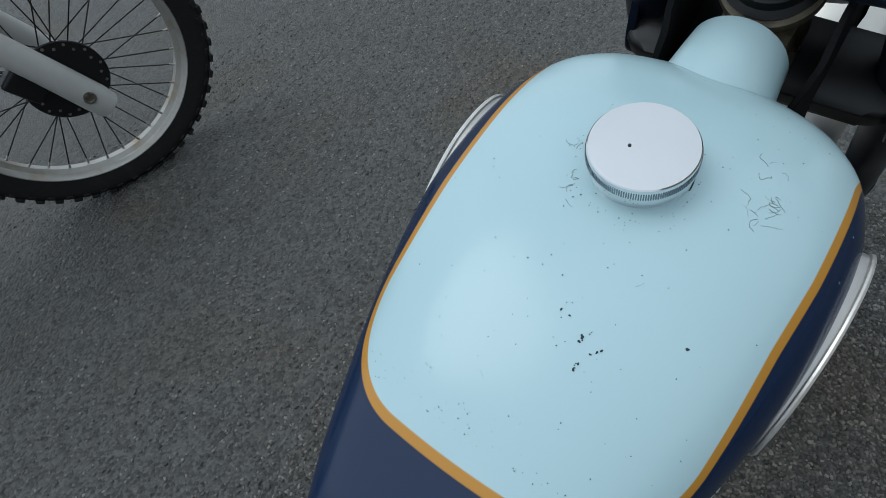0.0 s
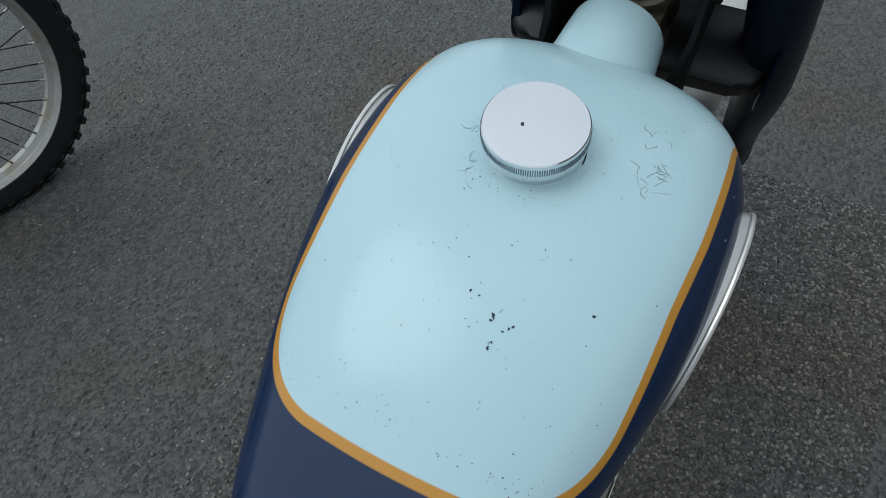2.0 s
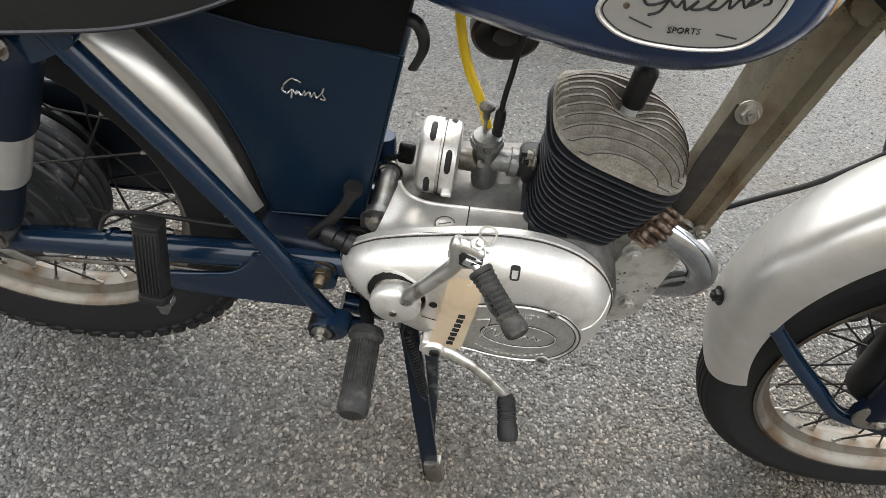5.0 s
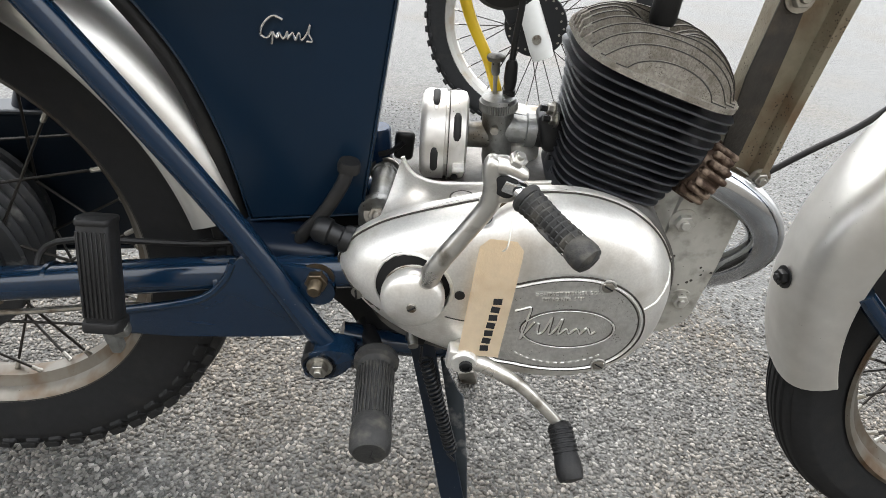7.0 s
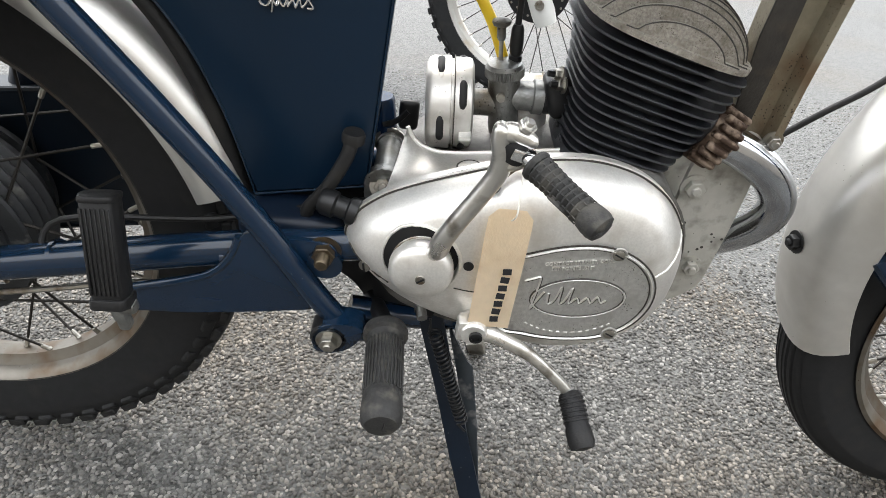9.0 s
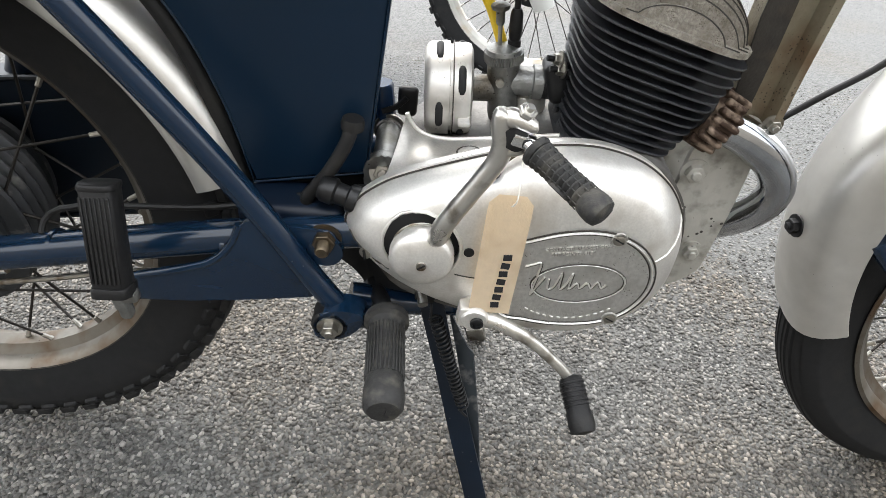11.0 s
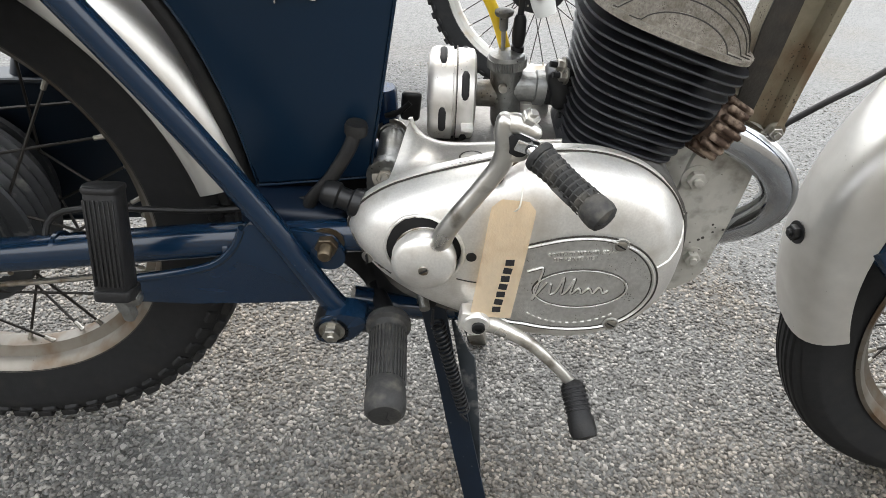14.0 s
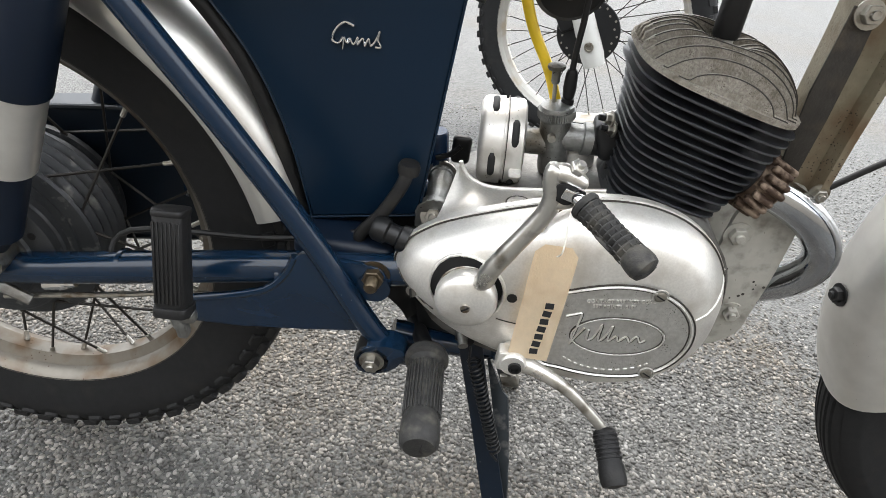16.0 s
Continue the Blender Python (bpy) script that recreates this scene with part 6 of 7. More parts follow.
def kickstart():
    k = empty("kickstart", bike)
    tagged(k, "alloy kickstart lever with ribbed rubber pedal")
    part("lever_arm", tube([(0.0125, -0.134, 0.4125), (0.0150, -0.142, 0.4215), (0.0185, -0.146, 0.4330), (0.0255, -0.149, 0.4460), (0.0430, -0.150, 0.4715), (0.0555, -0.1505, 0.4900), (0.0605, -0.151, 0.5010), (0.0620, -0.152, 0.5130), (0.0610, -0.152, 0.5250), (0.0615, -0.152, 0.5325), (0.0625, -0.152, 0.5355), (0.0630, -0.152, 0.5365)],
                          [0.0085, 0.0098, 0.0098, 0.0092, 0.0086, 0.0088, 0.0092, 0.0088, 0.0088, 0.0078, 0.0055, 0.0015], 24, flat=0.85), LEVER, k)
    part("upper_jaw", tube([(0.0600, -0.152, 0.5290), (0.0680, -0.153, 0.5300), (0.0760, -0.155, 0.5275), (0.0825, -0.157, 0.5240), (0.0838, -0.157, 0.5232)], [0.0070, 0.0074, 0.0066, 0.0050, 0.0022], 20, flat=0.85), LEVER, k, "forked head of the kickstart arm")
    part("lower_jaw", tube([(0.0600, -0.152, 0.5060), (0.0680, -0.154, 0.5060), (0.0745, -0.156, 0.5070), (0.0765, -0.156, 0.5075)], [0.0070, 0.0054, 0.0040, 0.0018], 20, flat=0.9), LEVER, k)
    gap = round_poly([(0.0620, 0.5235), (0.0700, 0.5255), (0.0780, 0.5235), (0.0785, 0.5160), (0.0745, 0.5075), (0.0690, 0.5075), (0.0620, 0.5120)], 0.002)
    # a black solid stands for the shaded gap between the jaws
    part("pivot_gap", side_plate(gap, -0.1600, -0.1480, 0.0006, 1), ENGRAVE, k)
    part("pivot_bolt", bolt((0.0765, -0.1545, 0.5335), (0.40, -0.35, 0.85), 0.0066, 0.0042, False), LEVER, k)
    part("pivot_block", block(0.017, 0.009, 0.0085, Matrix.Translation((0.0755, -0.1595, 0.5160)) @ pose(0, 0, 0, 0, 22, 0), 0.0012), CHROME, k)
    a, b = Vector((0.0825, -0.164, 0.5120)), Vector((0.1225, -0.212, 0.4920))
    part("pedal_shaft", sweep(bmesh.new(), [(0.074, -0.156, 0.5165), a + (b - a) * 0.2], 0.0048, 14), CHROME, k)
    n = (b - a).length
    prof = [(0.0060, -0.0005), (0.0110, 0.0005), (0.0116, 0.0030), (0.0104, 0.0055)]
    ribs = 9
    w = (n - 0.022) / ribs
    for i in range(ribs):
        h = 0.006 + w * i
        r = 0.0098 - 0.0010 * math.sin(math.pi * i / ribs)
        prof += [(r - 0.0008, h), (r + 0.0010, h + 0.14 * w), (r + 0.0010, h + 0.34 * w), (r - 0.0001, h + 0.6 * w), (r - 0.0011, h + 0.9 * w)]
    prof += [(0.0102, n - 0.014), (0.0110, n - 0.009), (0.0112, n - 0.004), (0.0100, n), (0.0065, n + 0.0018), (0, n + 0.0024)]
    m = along(a, b - a)
    part("pedal_rubber", lathe(prof, 28, m), GREY_RUBBER, k, "ribbed dark grey rubber")
    for q in range(10):
        ridge = [m @ Vector(((0.0100 - 0.0010 * math.sin(math.pi * u)) * math.cos(radians(36 * q)), (0.0100 - 0.0010 * math.sin(math.pi * u)) * math.sin(radians(36 * q)), 0.005 + (n - 0.020) * u)) for u in np.linspace(0, 1, 9)]
        part("rubber_ridge", sweep(bmesh.new(), ridge, 0.0005, 6), GREY_RUBBER, k)
    facing = m.inverted().to_3x3() @ Vector((-0.55, -0.45, -0.70))
    boss = m @ pose(0, 0, n * 0.50, 0, 0, math.degrees(math.atan2(facing.y, facing.x))) @ pose(0.0066, 0, 0, 0, 90, 0)
    pad = lathe([(0.0058, 0), (0.0058, 0.0030), (0.0048, 0.0036), (0.0046, 0.0030), (0, 0.0031)], 28)
    pad.transform(boss @ Matrix.Diagonal((1.7, 1, 1, 1)))
    part("moulded_pad", pad, GREY_RUBBER, k)
    mould = [m @ Vector((-0.0085 + 0.0017 * q, 0.0008 * math.sin(q), n + 0.0024 - 0.00006 * (q - 5) ** 2)) for q in range(11)]
    part("mould_line", sweep(bmesh.new(), mould, 0.0004, 5), RUBBER, k)


kickstart()


def footrest(sign):
    f = empty("footrest", bike)
    tagged(f, "footrest with worn ribbed rubber")
    a, b = Vector((-0.038, 0.122 * sign, 0.306)), Vector((-0.034, 0.222 * sign, 0.300))
    m = along(a, b - a)
    n = (b - a).length
    part("footrest_rubber", lathe([(0.012, -0.004), (0.0195, -0.004), (0.0210, 0.0), (0.0210, 0.005), (0.0172, 0.007), (0.0158, 0.012), (0.0160, n - 0.030), (0.0168, n - 0.028),
                                   (0.0174, n - 0.024), (0.0178, n - 0.012), (0.0171, n - 0.004), (0.0136, n), (0, n + 0.001)], 40, m), GREY_RUBBER, f)
    me = mesh_from(block(0.0026, 0.0015, n - 0.046, None, 0.0004, 1), "rubber_rib", GREY_RUBBER)
    for i in range(30):
        share("rubber_rib", me, f, m @ pose(0, 0, 0, 0, 0, 12 * i) @ pose(0.0163, 0, (n - 0.018) / 2))
    crack = [m @ Vector((0.002 + 0.0015 * math.sin(2.1 * q), -0.011 + 0.004 * q, n - 0.0003 + 0.0004 * min(q, 5 - q))) for q in range(6)]
    part("rubber_crack", sweep(bmesh.new(), crack, [0.0003, 0.0010, 0.0013, 0.0011, 0.0008, 0.0003], 6), ENGRAVE, f)
    part("footrest_bar", tube([(-0.06, 0.05 * sign, 0.285), (-0.045, 0.09 * sign, 0.292), (-0.038, 0.13 * sign, 0.306)], 0.009, 14), BLACK, f)


footrest(-1)


def gear_lever():
    g = empty("gear_lever", bike)
    tagged(g, "worn bright gear lever with small rubber")
    part("lever_clamp", lathe([(0.0115, -0.012), (0.0125, -0.010), (0.0125, 0.008), (0.011, 0.010), (0.005, 0.010)], 24, along((0.043, -0.134, 0.324), (0, -1, 0))), ALLOY, g)
    part("clamp_ear", block(0.012, 0.016, 0.022, pose(0.034, -0.134, 0.326, 0, 10, 0), 0.003), ALLOY, g)
    part("clamp_bolt", lathe([(0.006, 0), (0.006, 0.003), (0.004, 0.0035), (0.004, 0.001), (0, 0.001)], 16, along((0.045, -0.144, 0.323), (0, -1, 0))), BLACK, g)
    part("lever_arm", tube([(0.046, -0.136, 0.323), (0.066, -0.139, 0.316), (0.094, -0.143, 0.298), (0.118, -0.147, 0.272), (0.131, -0.149, 0.255), (0.1345, -0.152, 0.249)], [0.0085, 0.0072, 0.006, 0.0055, 0.0055, 0.005], 16, flat=0.8), LEVER, g)
    a, b = Vector((0.1345, -0.148, 0.2500)), Vector((0.1428, -0.193, 0.2260))
    n = (b - a).length
    m = along(a, b - a)
    bm = lathe([(0.006, -0.002), (0.0098, 0.0), (0.0112, 0.003), (0.0112, n * 0.6), (0.0122, n * 0.66), (0.0126, n - 0.006), (0.0110, n), (0, n + 0.002)], 28, m)
    for i in range(6):
        part("rubber_rib", lathe([(0.0106, n * (0.08 + 0.08 * i)), (0.0121, n * (0.10 + 0.08 * i)), (0.0121, n * (0.125 + 0.08 * i)), (0.0106, n * (0.14 + 0.08 * i))], 28, m), RUBBER, g)
    part("lever_rubber", bm, RUBBER, g)


gear_lever()


NAVY_STAND = material("dark_stand_enamel", (0.0035, 0.008, 0.016), 0.4, vary=0.3, scale=30, spec=0.3, pits=(0.06, 0.06, 0.06), pit_scale=90, pit_size=0.08)
STAND_GREY = material("scuffed_stand_steel", (0.05, 0.06, 0.07), 0.45, metal=0.6, vary=0.3, scale=80, second=(0.25, 0.25, 0.25), second_scale=50)


def centre_stand():
    s = empty("centre_stand", bike)
    tagged(s, "navy centre stand with coil spring, legs on the asphalt")
    for sign in (-1, 1):
        y = sign
        low = -0.034 if sign < 0 else -0.050
        outer = [(-0.004, 0.300), (0.022, 0.300), (0.034, 0.22), (0.055, 0.10), (0.078, low + 0.004), (0.054, low), (0.030, 0.10), (0.016, 0.19)]
        lean = Matrix.Translation((-0.012, 0.066 * y, 0.285)) @ pose(0, 0, 0, 17.5 * y, 0, 0) @ Matrix.Translation((0, 0, -0.285))
        bm = side_plate(outer, -0.003, 0.003, 0.001)
        bm.transform(lean)
        part("stand_leg", bm, NAVY_STAND, s)
        bm = side_plate([(0.030, 0.262), (0.049, 0.212), (0.056, 0.205), (0.0605, 0.13), (0.062, 0.05), (0.050, 0.12)], -0.002, 0.002, 0.0008)
        bm.transform(Matrix.Translation((0, -0.012 * y, 0)) @ lean)
        part("leg_web", bm, STAND_GREY, s, "scuffed grey inner web")
        part("leg_lip", sweep(bmesh.new(), [lean @ Vector(q) for q in ((0.0560, -0.012 * y, 0.206), (0.0605, -0.012 * y, 0.13), (0.0620, -0.010 * y, 0.05))], 0.0009, 8), STAND_GREY, s)
        part("stand_foot", block(0.026, 0.020, 0.040, lean @ pose(0.067, 0, low + 0.021, 0, -10, 0), 0.003), STEEL, s)
    part("stand_crossbar", sweep(bmesh.new(), [(0.012, -0.07, 0.285), (0.012, 0.07, 0.285)], 0.014, 16), BLACK, s)
    a, b = Vector((0.002, -0.094, 0.300)), Vector((0.036, -0.122, 0.150))
    d, n = b - a, 22
    coil = []
    side = d.orthogonal().normalized()
    other = d.normalized().cross(side)
    for i in range(n * 10 + 1):
        t = i / (n * 10)
        ang = 2 * math.pi * i / 10
        coil.append(a + d * (0.12 + 0.76 * t) + 0.0062 * (math.cos(ang) * side + math.sin(ang) * other))
    part("stand_spring", sweep(bmesh.new(), [a + d * 0.02, *coil, b - d * 0.02], 0.0014, 6), BLACK, s, "black coil spring")
    part("spring_peg", tube([(-0.012, -0.075, 0.330), (-0.006, -0.10, 0.318), (-0.004, -0.112, 0.314)], 0.005, 10), CAST, s)
    part("spring_lug", block(0.02, 0.012, 0.03, pose(0.0, -0.085, 0.31, 0, 20, 0), 0.003), BLACK, s)
    part("leg_bracket", side_plate(round_poly([(0.02, 0.31), (0.055, 0.30), (0.062, 0.258), (0.045, 0.236), (0.024, 0.26)], 0.006), -0.072, -0.066, 0.001), NAVY_FRAME, s)


centre_stand()


# ---- front end ----
def front_end():
    axis = Vector((-0.42, 0, 0.907)).normalized()
    yoke = round_poly([(-0.026, -0.092), (0.030, -0.094), (0.050, -0.060), (0.055, 0.0), (0.050, 0.060), (0.030, 0.094), (-0.026, 0.092), (-0.030, 0.0)], 0.022)
    ym = Matrix.Translation((0.368, -0.004, 0.846)) @ pose(0, 0, 0, 0, -24.8, 4)
    part("top_yoke", prism(yoke, -0.008, 0.006, ym, 0.004, None, 3), NAVY_DARK, bike, "navy top yoke")
    part("yoke_rim", sweep(bmesh.new(), [ym @ Vector((x * 0.99, y * 0.99, 0.005)) for x, y in yoke], 0.0030, 8, True), NAVY, bike)
    low = Matrix.Translation((0.383, -0.004, 0.740)) @ pose(0, 0, 0, 0, -24.8, 4)
    part("bottom_yoke", prism(round_poly([(-0.022, -0.092), (0.030, -0.092), (0.034, 0.092), (-0.022, 0.092)], 0.02), -0.014, 0.008, low, 0.005, None, 3), BLACK, bike)
    for s in (-1, 1):
        top = ym @ Vector((-0.006, 0.076 * s, -0.004))
        run = [top, (0.418, 0.091 * s - 0.006, 0.70), (0.500, 0.094 * s - 0.008, 0.56), (0.530, 0.096 * s - 0.010, 0.485), (0.551, 0.097 * s - 0.010, 0.41), (0.564, 0.097 * s - 0.010, 0.33), (0.573, 0.097 * s - 0.010, 0.258)]
        leg = empty("fork_leg", bike)
        part("fork_tube", tube(run, [0.021, 0.020, 0.018, 0.017, 0.0165, 0.016, 0.016], 28), NAVY_DARK, leg, "dark navy fork leg")
        part("leg_cap", lathe([(0.012, 0), (0.012, 0.002), (0.010, 0.003), (0.007, 0.0015), (0, 0.0030)], 32, along(ym @ Vector((0.002, 0.074 * s, 0.005)), axis)), NAVY_DARK, leg)
        link = [(0.545, 0.250), (0.570, 0.228), (0.690, 0.180), (0.722, 0.190), (0.728, 0.222), (0.700, 0.245), (0.610, 0.300), (0.556, 0.290)]
        yy = 0.098 * s - 0.008
        part("fork_link", side_plate(round_poly(link, 0.014), yy - 0.006, yy + 0.006, 0.002), NAVY_DARK, leg)
        part("pivot_washer", lathe([(0.026, 0), (0.026, 0.003), (0.022, 0.0045), (0.012, 0.005)], 36, along((0.574, yy - 0.006 * 1, 0.258), (0, -1, 0))), STEEL, leg)
        part("pivot_nut", bolt((0.574, yy - 0.010, 0.258), (0, -1, 0), 0.010, 0.007, False), STEEL, leg)
        inner = 0.062 * s - 0.006
        part("damper_shroud", lathe([(0.012, 0), (0.026, 0.004), (0.030, 0.012), (0.030, 0.16), (0.024, 0.172), (0.012, 0.176)], 28, along((0.583, inner, 0.245), (-0.10, 0, 1))), BLACK, leg, "black suspension damper inside the fork leg")
        part("damper_bolt", bolt((0.598, yy - 0.004, 0.283), (0, -1, 0.4), 0.008, 0.010), CAST, leg)
    # handlebar and its clamps
    bar = [(0.47, 0.36, 0.93), (0.43, 0.22, 0.905), (0.372, 0.10, 0.874), (0.354, 0.05, 0.868), (0.350, 0.0, 0.867), (0.354, -0.05, 0.868), (0.371, -0.086, 0.871), (0.41, -0.15, 0.874), (0.43, -0.24, 0.886), (0.43, -0.36, 0.900)]
    part("handlebar", tube(bar, 0.0105, 24, 8), CHROME, bike, "chrome handlebar")
    for s in (-1, 1):
        c = empty("bar_clamp", bike)
        part("clamp_body", merge(lathe([(0.0155, -0.010), (0.0170, -0.008), (0.0170, 0.008), (0.0155, 0.010)], 32, along((0.350, 0.046 * s - 0.002, 0.867), (0, 1, 0))),
                                 block(0.034, 0.018, 0.020, pose(0.350, 0.046 * s - 0.002, 0.855, 0, -24, 0), 0.006)), BLACK, c)
        part("clamp_screw", lathe([(0.0046, 0), (0.0046, 0.004), (0.0040, 0.0046), (0.0023, 0.0046), (0.0022, 0.002), (0, 0.002)], 24, along((0.329, 0.046 * s - 0.003, 0.872), (-0.5, 0, 0.87))), STEEL, c)
    part("lamp_shell", lathe([(0.0, -0.10), (0.04, -0.09), (0.07, -0.06), (0.085, -0.02), (0.088, 0.02), (0.08, 0.03)], 40, along((0.52, -0.01, 0.80), (1, 0, -0.05))), NAVY_DARK, bike)
    for s in (-1, 1):
        part("fork_bracket", side_plate(round_poly([(0.36, 0.72), (0.44, 0.68), (0.52, 0.79), (0.48, 0.84), (0.38, 0.82)], 0.02), 0.088 * s - 0.008, 0.092 * s - 0.006, 0.001), NAVY_DARK, bike)
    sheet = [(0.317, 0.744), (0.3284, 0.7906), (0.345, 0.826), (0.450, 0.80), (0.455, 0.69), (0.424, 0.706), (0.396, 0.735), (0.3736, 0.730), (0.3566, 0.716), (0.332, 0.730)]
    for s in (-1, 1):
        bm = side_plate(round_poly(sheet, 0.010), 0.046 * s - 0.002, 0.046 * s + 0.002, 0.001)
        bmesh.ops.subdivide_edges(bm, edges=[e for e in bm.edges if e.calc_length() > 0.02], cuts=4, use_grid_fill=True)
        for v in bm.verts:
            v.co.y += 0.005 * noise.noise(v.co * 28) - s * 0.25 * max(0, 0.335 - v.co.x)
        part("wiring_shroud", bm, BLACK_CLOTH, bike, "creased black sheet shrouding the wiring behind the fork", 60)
    part("brake_cable", tube([(0.535, -0.110, 0.53), (0.552, -0.116, 0.50), (0.566, -0.124, 0.455), (0.572, -0.125, 0.42), (0.566, -0.116, 0.395), (0.560, -0.108, 0.41)], 0.0030, 8), RUBBER, bike)


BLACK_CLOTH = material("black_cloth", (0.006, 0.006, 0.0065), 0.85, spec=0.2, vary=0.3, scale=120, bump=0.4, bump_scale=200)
NAVY_DARK = material("dark_navy_enamel", (0.0022, 0.0055, 0.015), 0.33, vary=0.2, scale=14, spec=0.2, bump=0.05, bump_scale=90)
front_end()


# ---- key and tag on the kickstart ----
def key_tag():
    k = tagged(empty("key_tag"), "manila card tag and keys hanging on the kickstart", "key tag")
    k.matrix_basis = LEVEL
    poly = [(-0.018, -0.060), (0.018, -0.060), (0.0175, 0.055), (0.012, 0.064), (-0.010, 0.064), (-0.0165, 0.056)]
    bm = bmesh.new()
    rows, cols = 16, 6
    m = Matrix.Translation((0.0645, -0.134, 0.389)) @ pose(0, 0, 0, 84, 8.5, 2)
    grid = []
    for i in range(rows + 1):
        v = -0.060 + 0.122 * i / rows
        w0, w1 = -0.0185 + 0.002 * max(0, v), 0.0180
        if v > 0.054:
            cut = (v - 0.054) * 0.9
            w0, w1 = w0 + cut, w1 - cut
        grid.append([bm.verts.new(m @ Vector((w0 + (w1 - w0) * j / cols, v, 0.0035 * math.sin(v * 22 + 0.6)))) for j in range(cols + 1)])
    for a, b in zip(grid, grid[1:]):
        for j in range(cols):
            bm.faces.new((a[j], a[j + 1], b[j + 1], b[j]))
    bmesh.ops.solidify(bm, geom=bm.faces[:], thickness=0.0006)
    part("card", bm, CARD, k, "buff card tag with a column of black marker bars")
    # the handwritten name is shown as bars of its size
    for i in range(7):
        v = -0.050 + 0.0088 * i
        part("ink_bar", block(0.0075, 0.0062, 0.0004, m @ pose(0.0035 + 0.0004 * i, v, 0.0035 * math.sin(v * 22 + 0.6) + 0.0005, 0, 0, 4 * (-1) ** i), 0.0002, 1), INK, k)
    part("tag_eyelet", torus_lathe([(0.0022, -0.0006), (0.0040, -0.0006), (0.0040, 0.0006), (0.0022, 0.0006)], 20, m @ pose(0.001, 0.052, -0.0012)), CARD, k)
    part("tag_knot", tube([m @ Vector((-0.003, 0.050, 0.0012)), m @ Vector((0.001, 0.0525, 0.0030)), m @ Vector((0.005, 0.051, 0.0014)), m @ Vector((0.003, 0.048, 0.0020))], 0.0008, 6), PIPING, k)
    top = m @ Vector((0.001, 0.052, 0))
    ring = along((0.0870, -0.0880, 0.4715), (0, -0.62, 0.78))
    part("split_ring", sweep(bmesh.new(), [ring @ Vector((0.0088 * math.cos(a), 0.0088 * math.sin(a), 0)) for a in np.linspace(0, 2 * math.pi, 33)[:-1]], 0.0009, 6, True), STEEL, k)
    part("split_ring", sweep(bmesh.new(), [ring @ Vector((0.0003 + 0.0076 * math.cos(a), 0.0076 * math.sin(a), 0.0012)) for a in np.linspace(0, 2 * math.pi, 33)[:-1]], 0.0006, 6, True), STEEL, k)
    part("tag_string", tube([top + Vector((0, -0.002, 0)), top + Vector((0.004, -0.004, 0.008)), (0.082, -0.106, 0.464), (0.086, -0.098, 0.466)], 0.0007, 6), PIPING, k)
    fob = along((0.0575, -0.1070, 0.4585), (-0.1, -0.75, 0.65))
    part("key_bow", lathe([(0.0075, -0.0012), (0.0075, 0.0010), (0.0066, 0.0016), (0.0062, 0.0009), (0, 0.0009)], 28, fob), KEY_BLUE, k, "round blue key fob")
    part("key_rim", torus_lathe([(0.0074, -0.0014), (0.0080, -0.0014), (0.0080, 0.0012), (0.0074, 0.0012)], 28, fob), INK, k)
    part("key_leather", tube([(0.0615, -0.1050, 0.4615), (0.0710, -0.1000, 0.4675), (0.0815, -0.0950, 0.4710)], [0.0040, 0.0042, 0.0036], 10, flat=0.35), BRASS, k, "brown leather strap")
    part("strap_stud", lathe([(0.0018, 0), (0.0016, 0.0012), (0, 0.0014)], 12, along((0.0795, -0.0975, 0.4715), (0, -0.62, 0.78))), STEEL, k)
    part("key_blade", block(0.003, 0.0012, 0.016, Matrix.Translation((0.0885, -0.1010, 0.4600)) @ pose(0, 0, 0, 40, 6, 0), 0.0004), STEEL, k)


KEY_BLUE = material("blue_steel_fob", (0.30, 0.36, 0.44), 0.35, metal=0.7, vary=0.15)
key_tag()


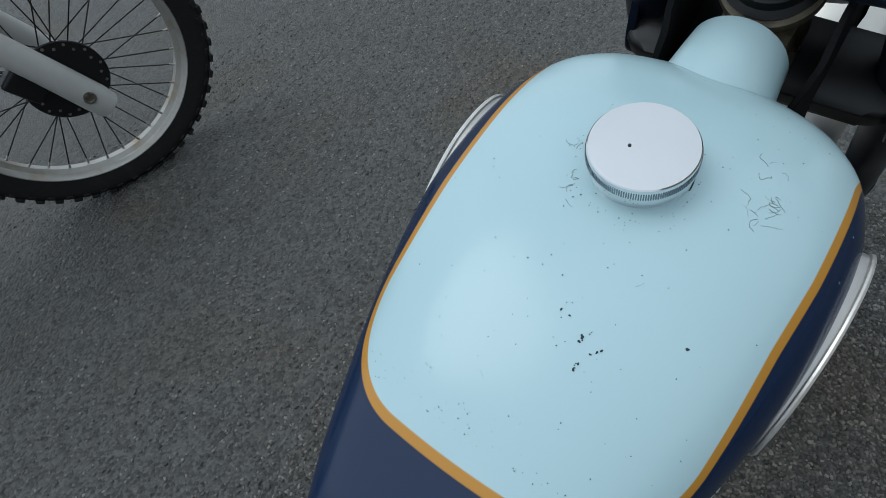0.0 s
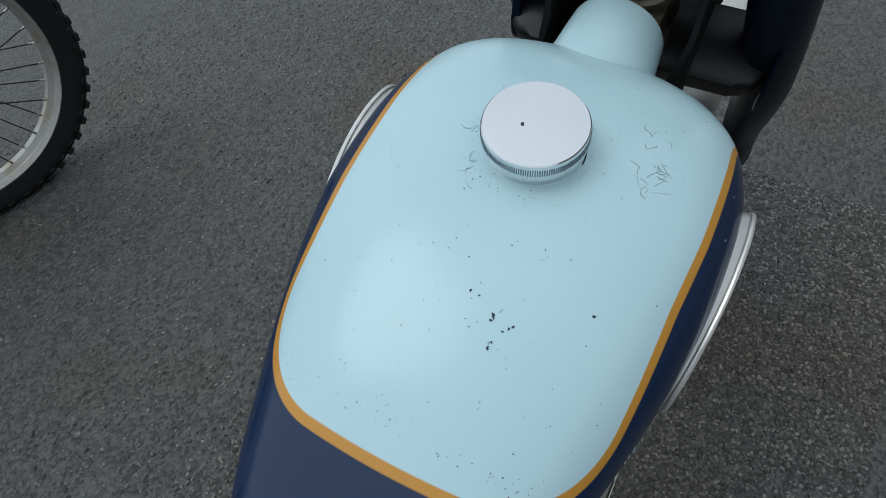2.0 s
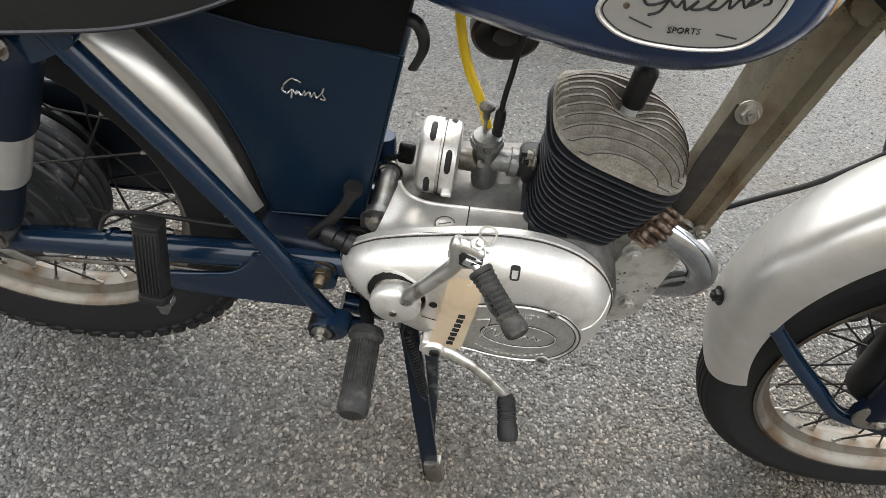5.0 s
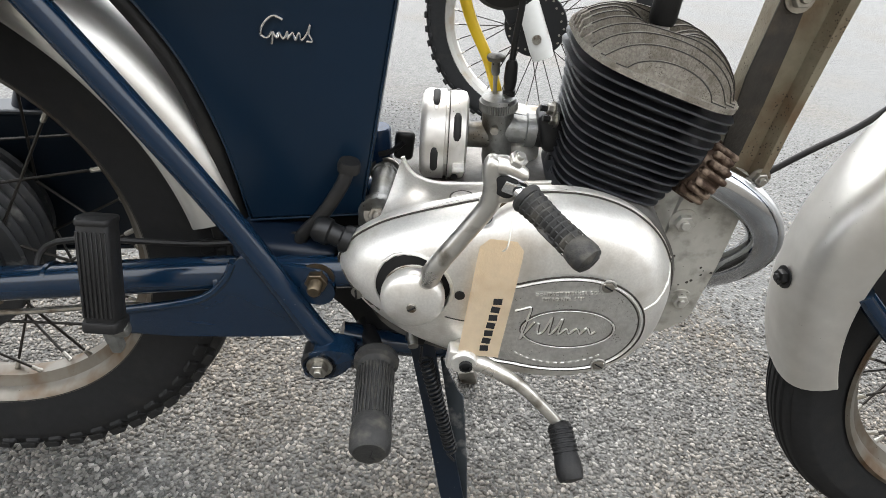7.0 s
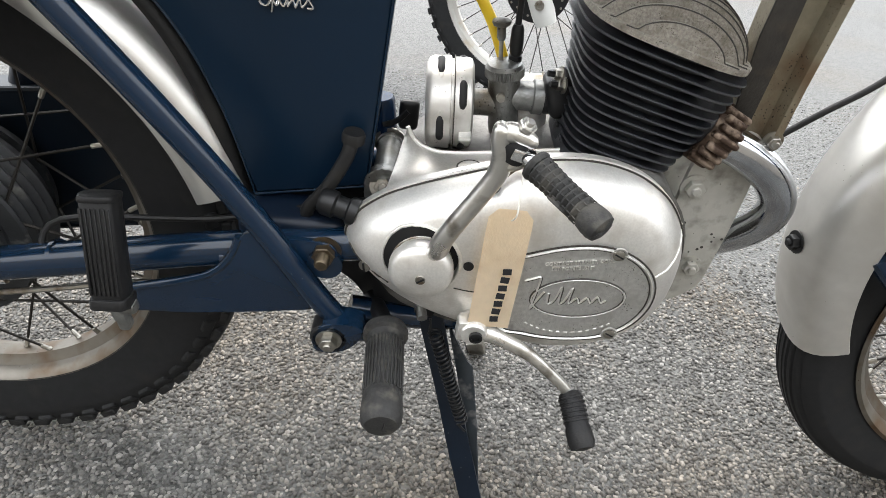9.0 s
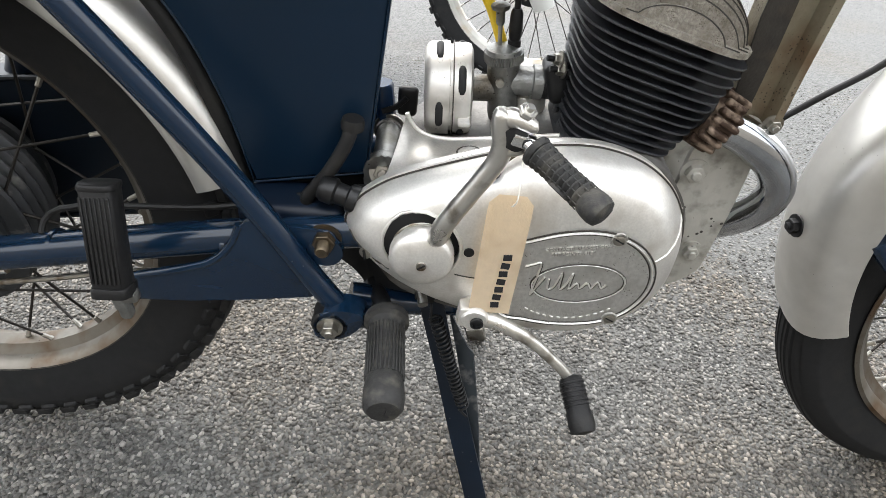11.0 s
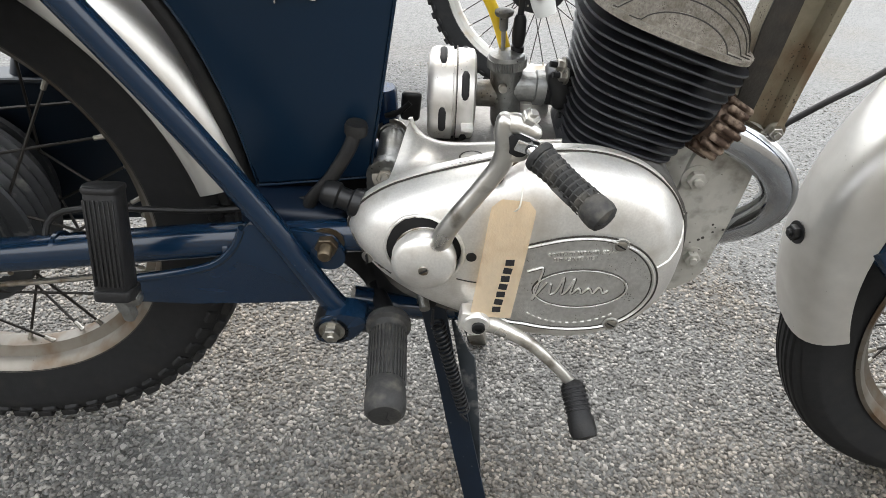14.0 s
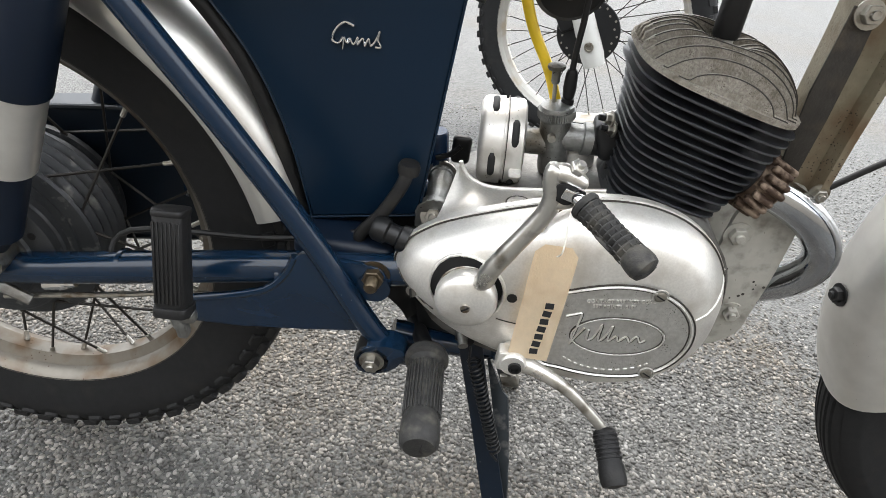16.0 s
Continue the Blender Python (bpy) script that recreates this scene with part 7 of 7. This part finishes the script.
# ---- the other motorcycle, of which the front end shows ----
def other_bike():
    o = tagged(empty("dirt_bike"), "dirt bike with knobbly front wheel and pale fork legs", "motorcycle")
    base = Matrix.Translation((0.262, 1.394, ground_level(1.394) - 0.003)) @ pose(0, 0, 0, -1.8, -1.4, -15)
    o.matrix_basis = base
    hub = pose(0, 0, 0.345)
    wheel("knobbly_wheel", o, hub, 0.347, 0.285, 0.085, 50, SPOKE, RIM_PALE, 0.042, 0.045, "blocks", ("spoked wheel with knobbly tyre",))
    turn = hub @ pose(0, 0, 0, 90)
    part("brake_disc", lathe([(0.030, 0.060), (0.090, 0.060), (0.092, 0.062), (0.090, 0.064), (0.030, 0.064)], 56, turn), BLACK, o)
    for i in range(24):
        part("disc_hole", lathe([(0.0035, 0), (0.0035, 0.0008), (0, 0.0008)], 10, turn @ pose(0, 0, 0, 0, 0, 15 * i) @ pose(0.083 - 0.008 * (i % 2), 0, 0.0640)), STEEL, o)
    for s in (-1, 1):
        y = 0.092 * s
        leg = part("fork_slider", sweep(bmesh.new(), [(0.040, y, 0.262), (0.028, y, 0.290), (-0.03, y, 0.415), (-0.15, y, 0.66)], [0.030, 0.034, 0.031, 0.028], 24), WHITE, o, "pale painted fork slider")
        part("fork_tube", sweep(bmesh.new(), [(-0.15, y, 0.66), (-0.29, y, 0.97)], 0.021, 20), BLACK, o)
        part("axle_clamp", merge(block(0.05, 0.03, 0.034, pose(0.010, y, 0.326, 0, 25, 0), 0.006, 3), lathe([(0.013, 0), (0.013, 0.008), (0.008, 0.0085), (0.008, 0.003), (0, 0.003)], 20, along((0, y - 0.016, 0.326), (0, -1, 0)))), WHITE, o)
        part("axle_end", lathe([(0.014, 0), (0.014, 0.004), (0.009, 0.0045), (0.008, 0.001), (0, 0.001)], 20, along((0.018, y + 0.034 * s, 0.318), (0, s, 0))), STEEL, o)
    part("caliper", block(0.06, 0.04, 0.085, pose(-0.07, -0.068, 0.385, 0, -30, 0), 0.010, 3), BLACK, o)
    part("front_fender", tube([(0.30, 0, 0.80), (0.12, 0, 0.83), (-0.10, 0, 0.80), (-0.30, 0, 0.70)], [0.05, 0.07, 0.07, 0.05], 16, flat=0.25), WHITE, o)
    part("steering_yoke", block(0.06, 0.24, 0.035, pose(-0.27, 0, 0.92, 0, -24, 0), 0.008), BLACK, o)
    part("bar", tube([(-0.40, 0.38, 1.12), (-0.34, 0.2, 1.10), (-0.31, 0.05, 1.02), (-0.31, -0.05, 1.02), (-0.34, -0.2, 1.10), (-0.40, -0.38, 1.12)], 0.011, 16), BLACK, o)
    part("frame_spine", tube([(-0.30, 0, 0.88), (-0.60, 0, 0.84), (-1.0, 0, 0.80)], 0.03, 16), BLACK, o)
    part("down_tube", tube([(-0.32, 0, 0.80), (-0.42, 0, 0.45), (-0.60, 0, 0.30), (-0.95, 0, 0.32)], 0.02, 16), BLACK, o)
    part("tank_shroud", block(0.45, 0.24, 0.22, pose(-0.62, 0, 0.86, 0, 6, 0), 0.07, 4), WHITE, o)
    part("saddle", block(0.62, 0.17, 0.09, pose(-1.08, 0, 0.90, 0, -2, 0), 0.035, 4), VINYL, o)
    part("motor", block(0.34, 0.24, 0.36, pose(-0.70, 0, 0.48), 0.05, 4), CAST, o)
    wheel("rear_wheel", o, pose(-1.45, 0, 0.32), 0.312, 0.245, 0.11, 44, SPOKE, RIM_PALE, 0.05, 0.05, "blocks", ("knobbly rear wheel",))
    part("swing_arm", block(0.62, 0.06, 0.06, pose(-1.16, -0.1, 0.35), 0.012), CAST, o)


RIM_PALE = material("pale_alloy_rim", (0.46, 0.45, 0.42), 0.42, metal=0.7, vary=0.12, scale=60, second=(0.40, 0.34, 0.25), second_scale=18, second_amount=(0.5, 0.7))
other_bike()


def leaf():
    bm = bmesh.new()
    pts = [(0, -0.03), (0.016, -0.014), (0.030, 0.004), (0.018, 0.012), (0.010, 0.028), (0, 0.04), (-0.012, 0.024), (-0.018, 0.010), (-0.028, 0.0), (-0.014, -0.016)]
    rim = [bm.verts.new((x, y, 0.006 + 0.010 * abs(x) / 0.03 + 0.004 * math.sin(y * 90))) for x, y in pts]
    mid = bm.verts.new((0, 0.004, 0.004))
    for i in range(len(rim)):
        bm.faces.new((rim[i], rim[(i + 1) % len(rim)], mid))
    bmesh.ops.solidify(bm, geom=bm.faces[:], thickness=0.0006)
    ob = part("leaf", bm, LEAF)
    ob.matrix_basis = Matrix.Translation(LEVEL @ Vector((1.64, -0.01, -0.184))) @ pose(0, 0, 0.001, 0, 0, 60)
    tagged(ob, "dry curled brown leaf lying on the asphalt", "leaf")


leaf()
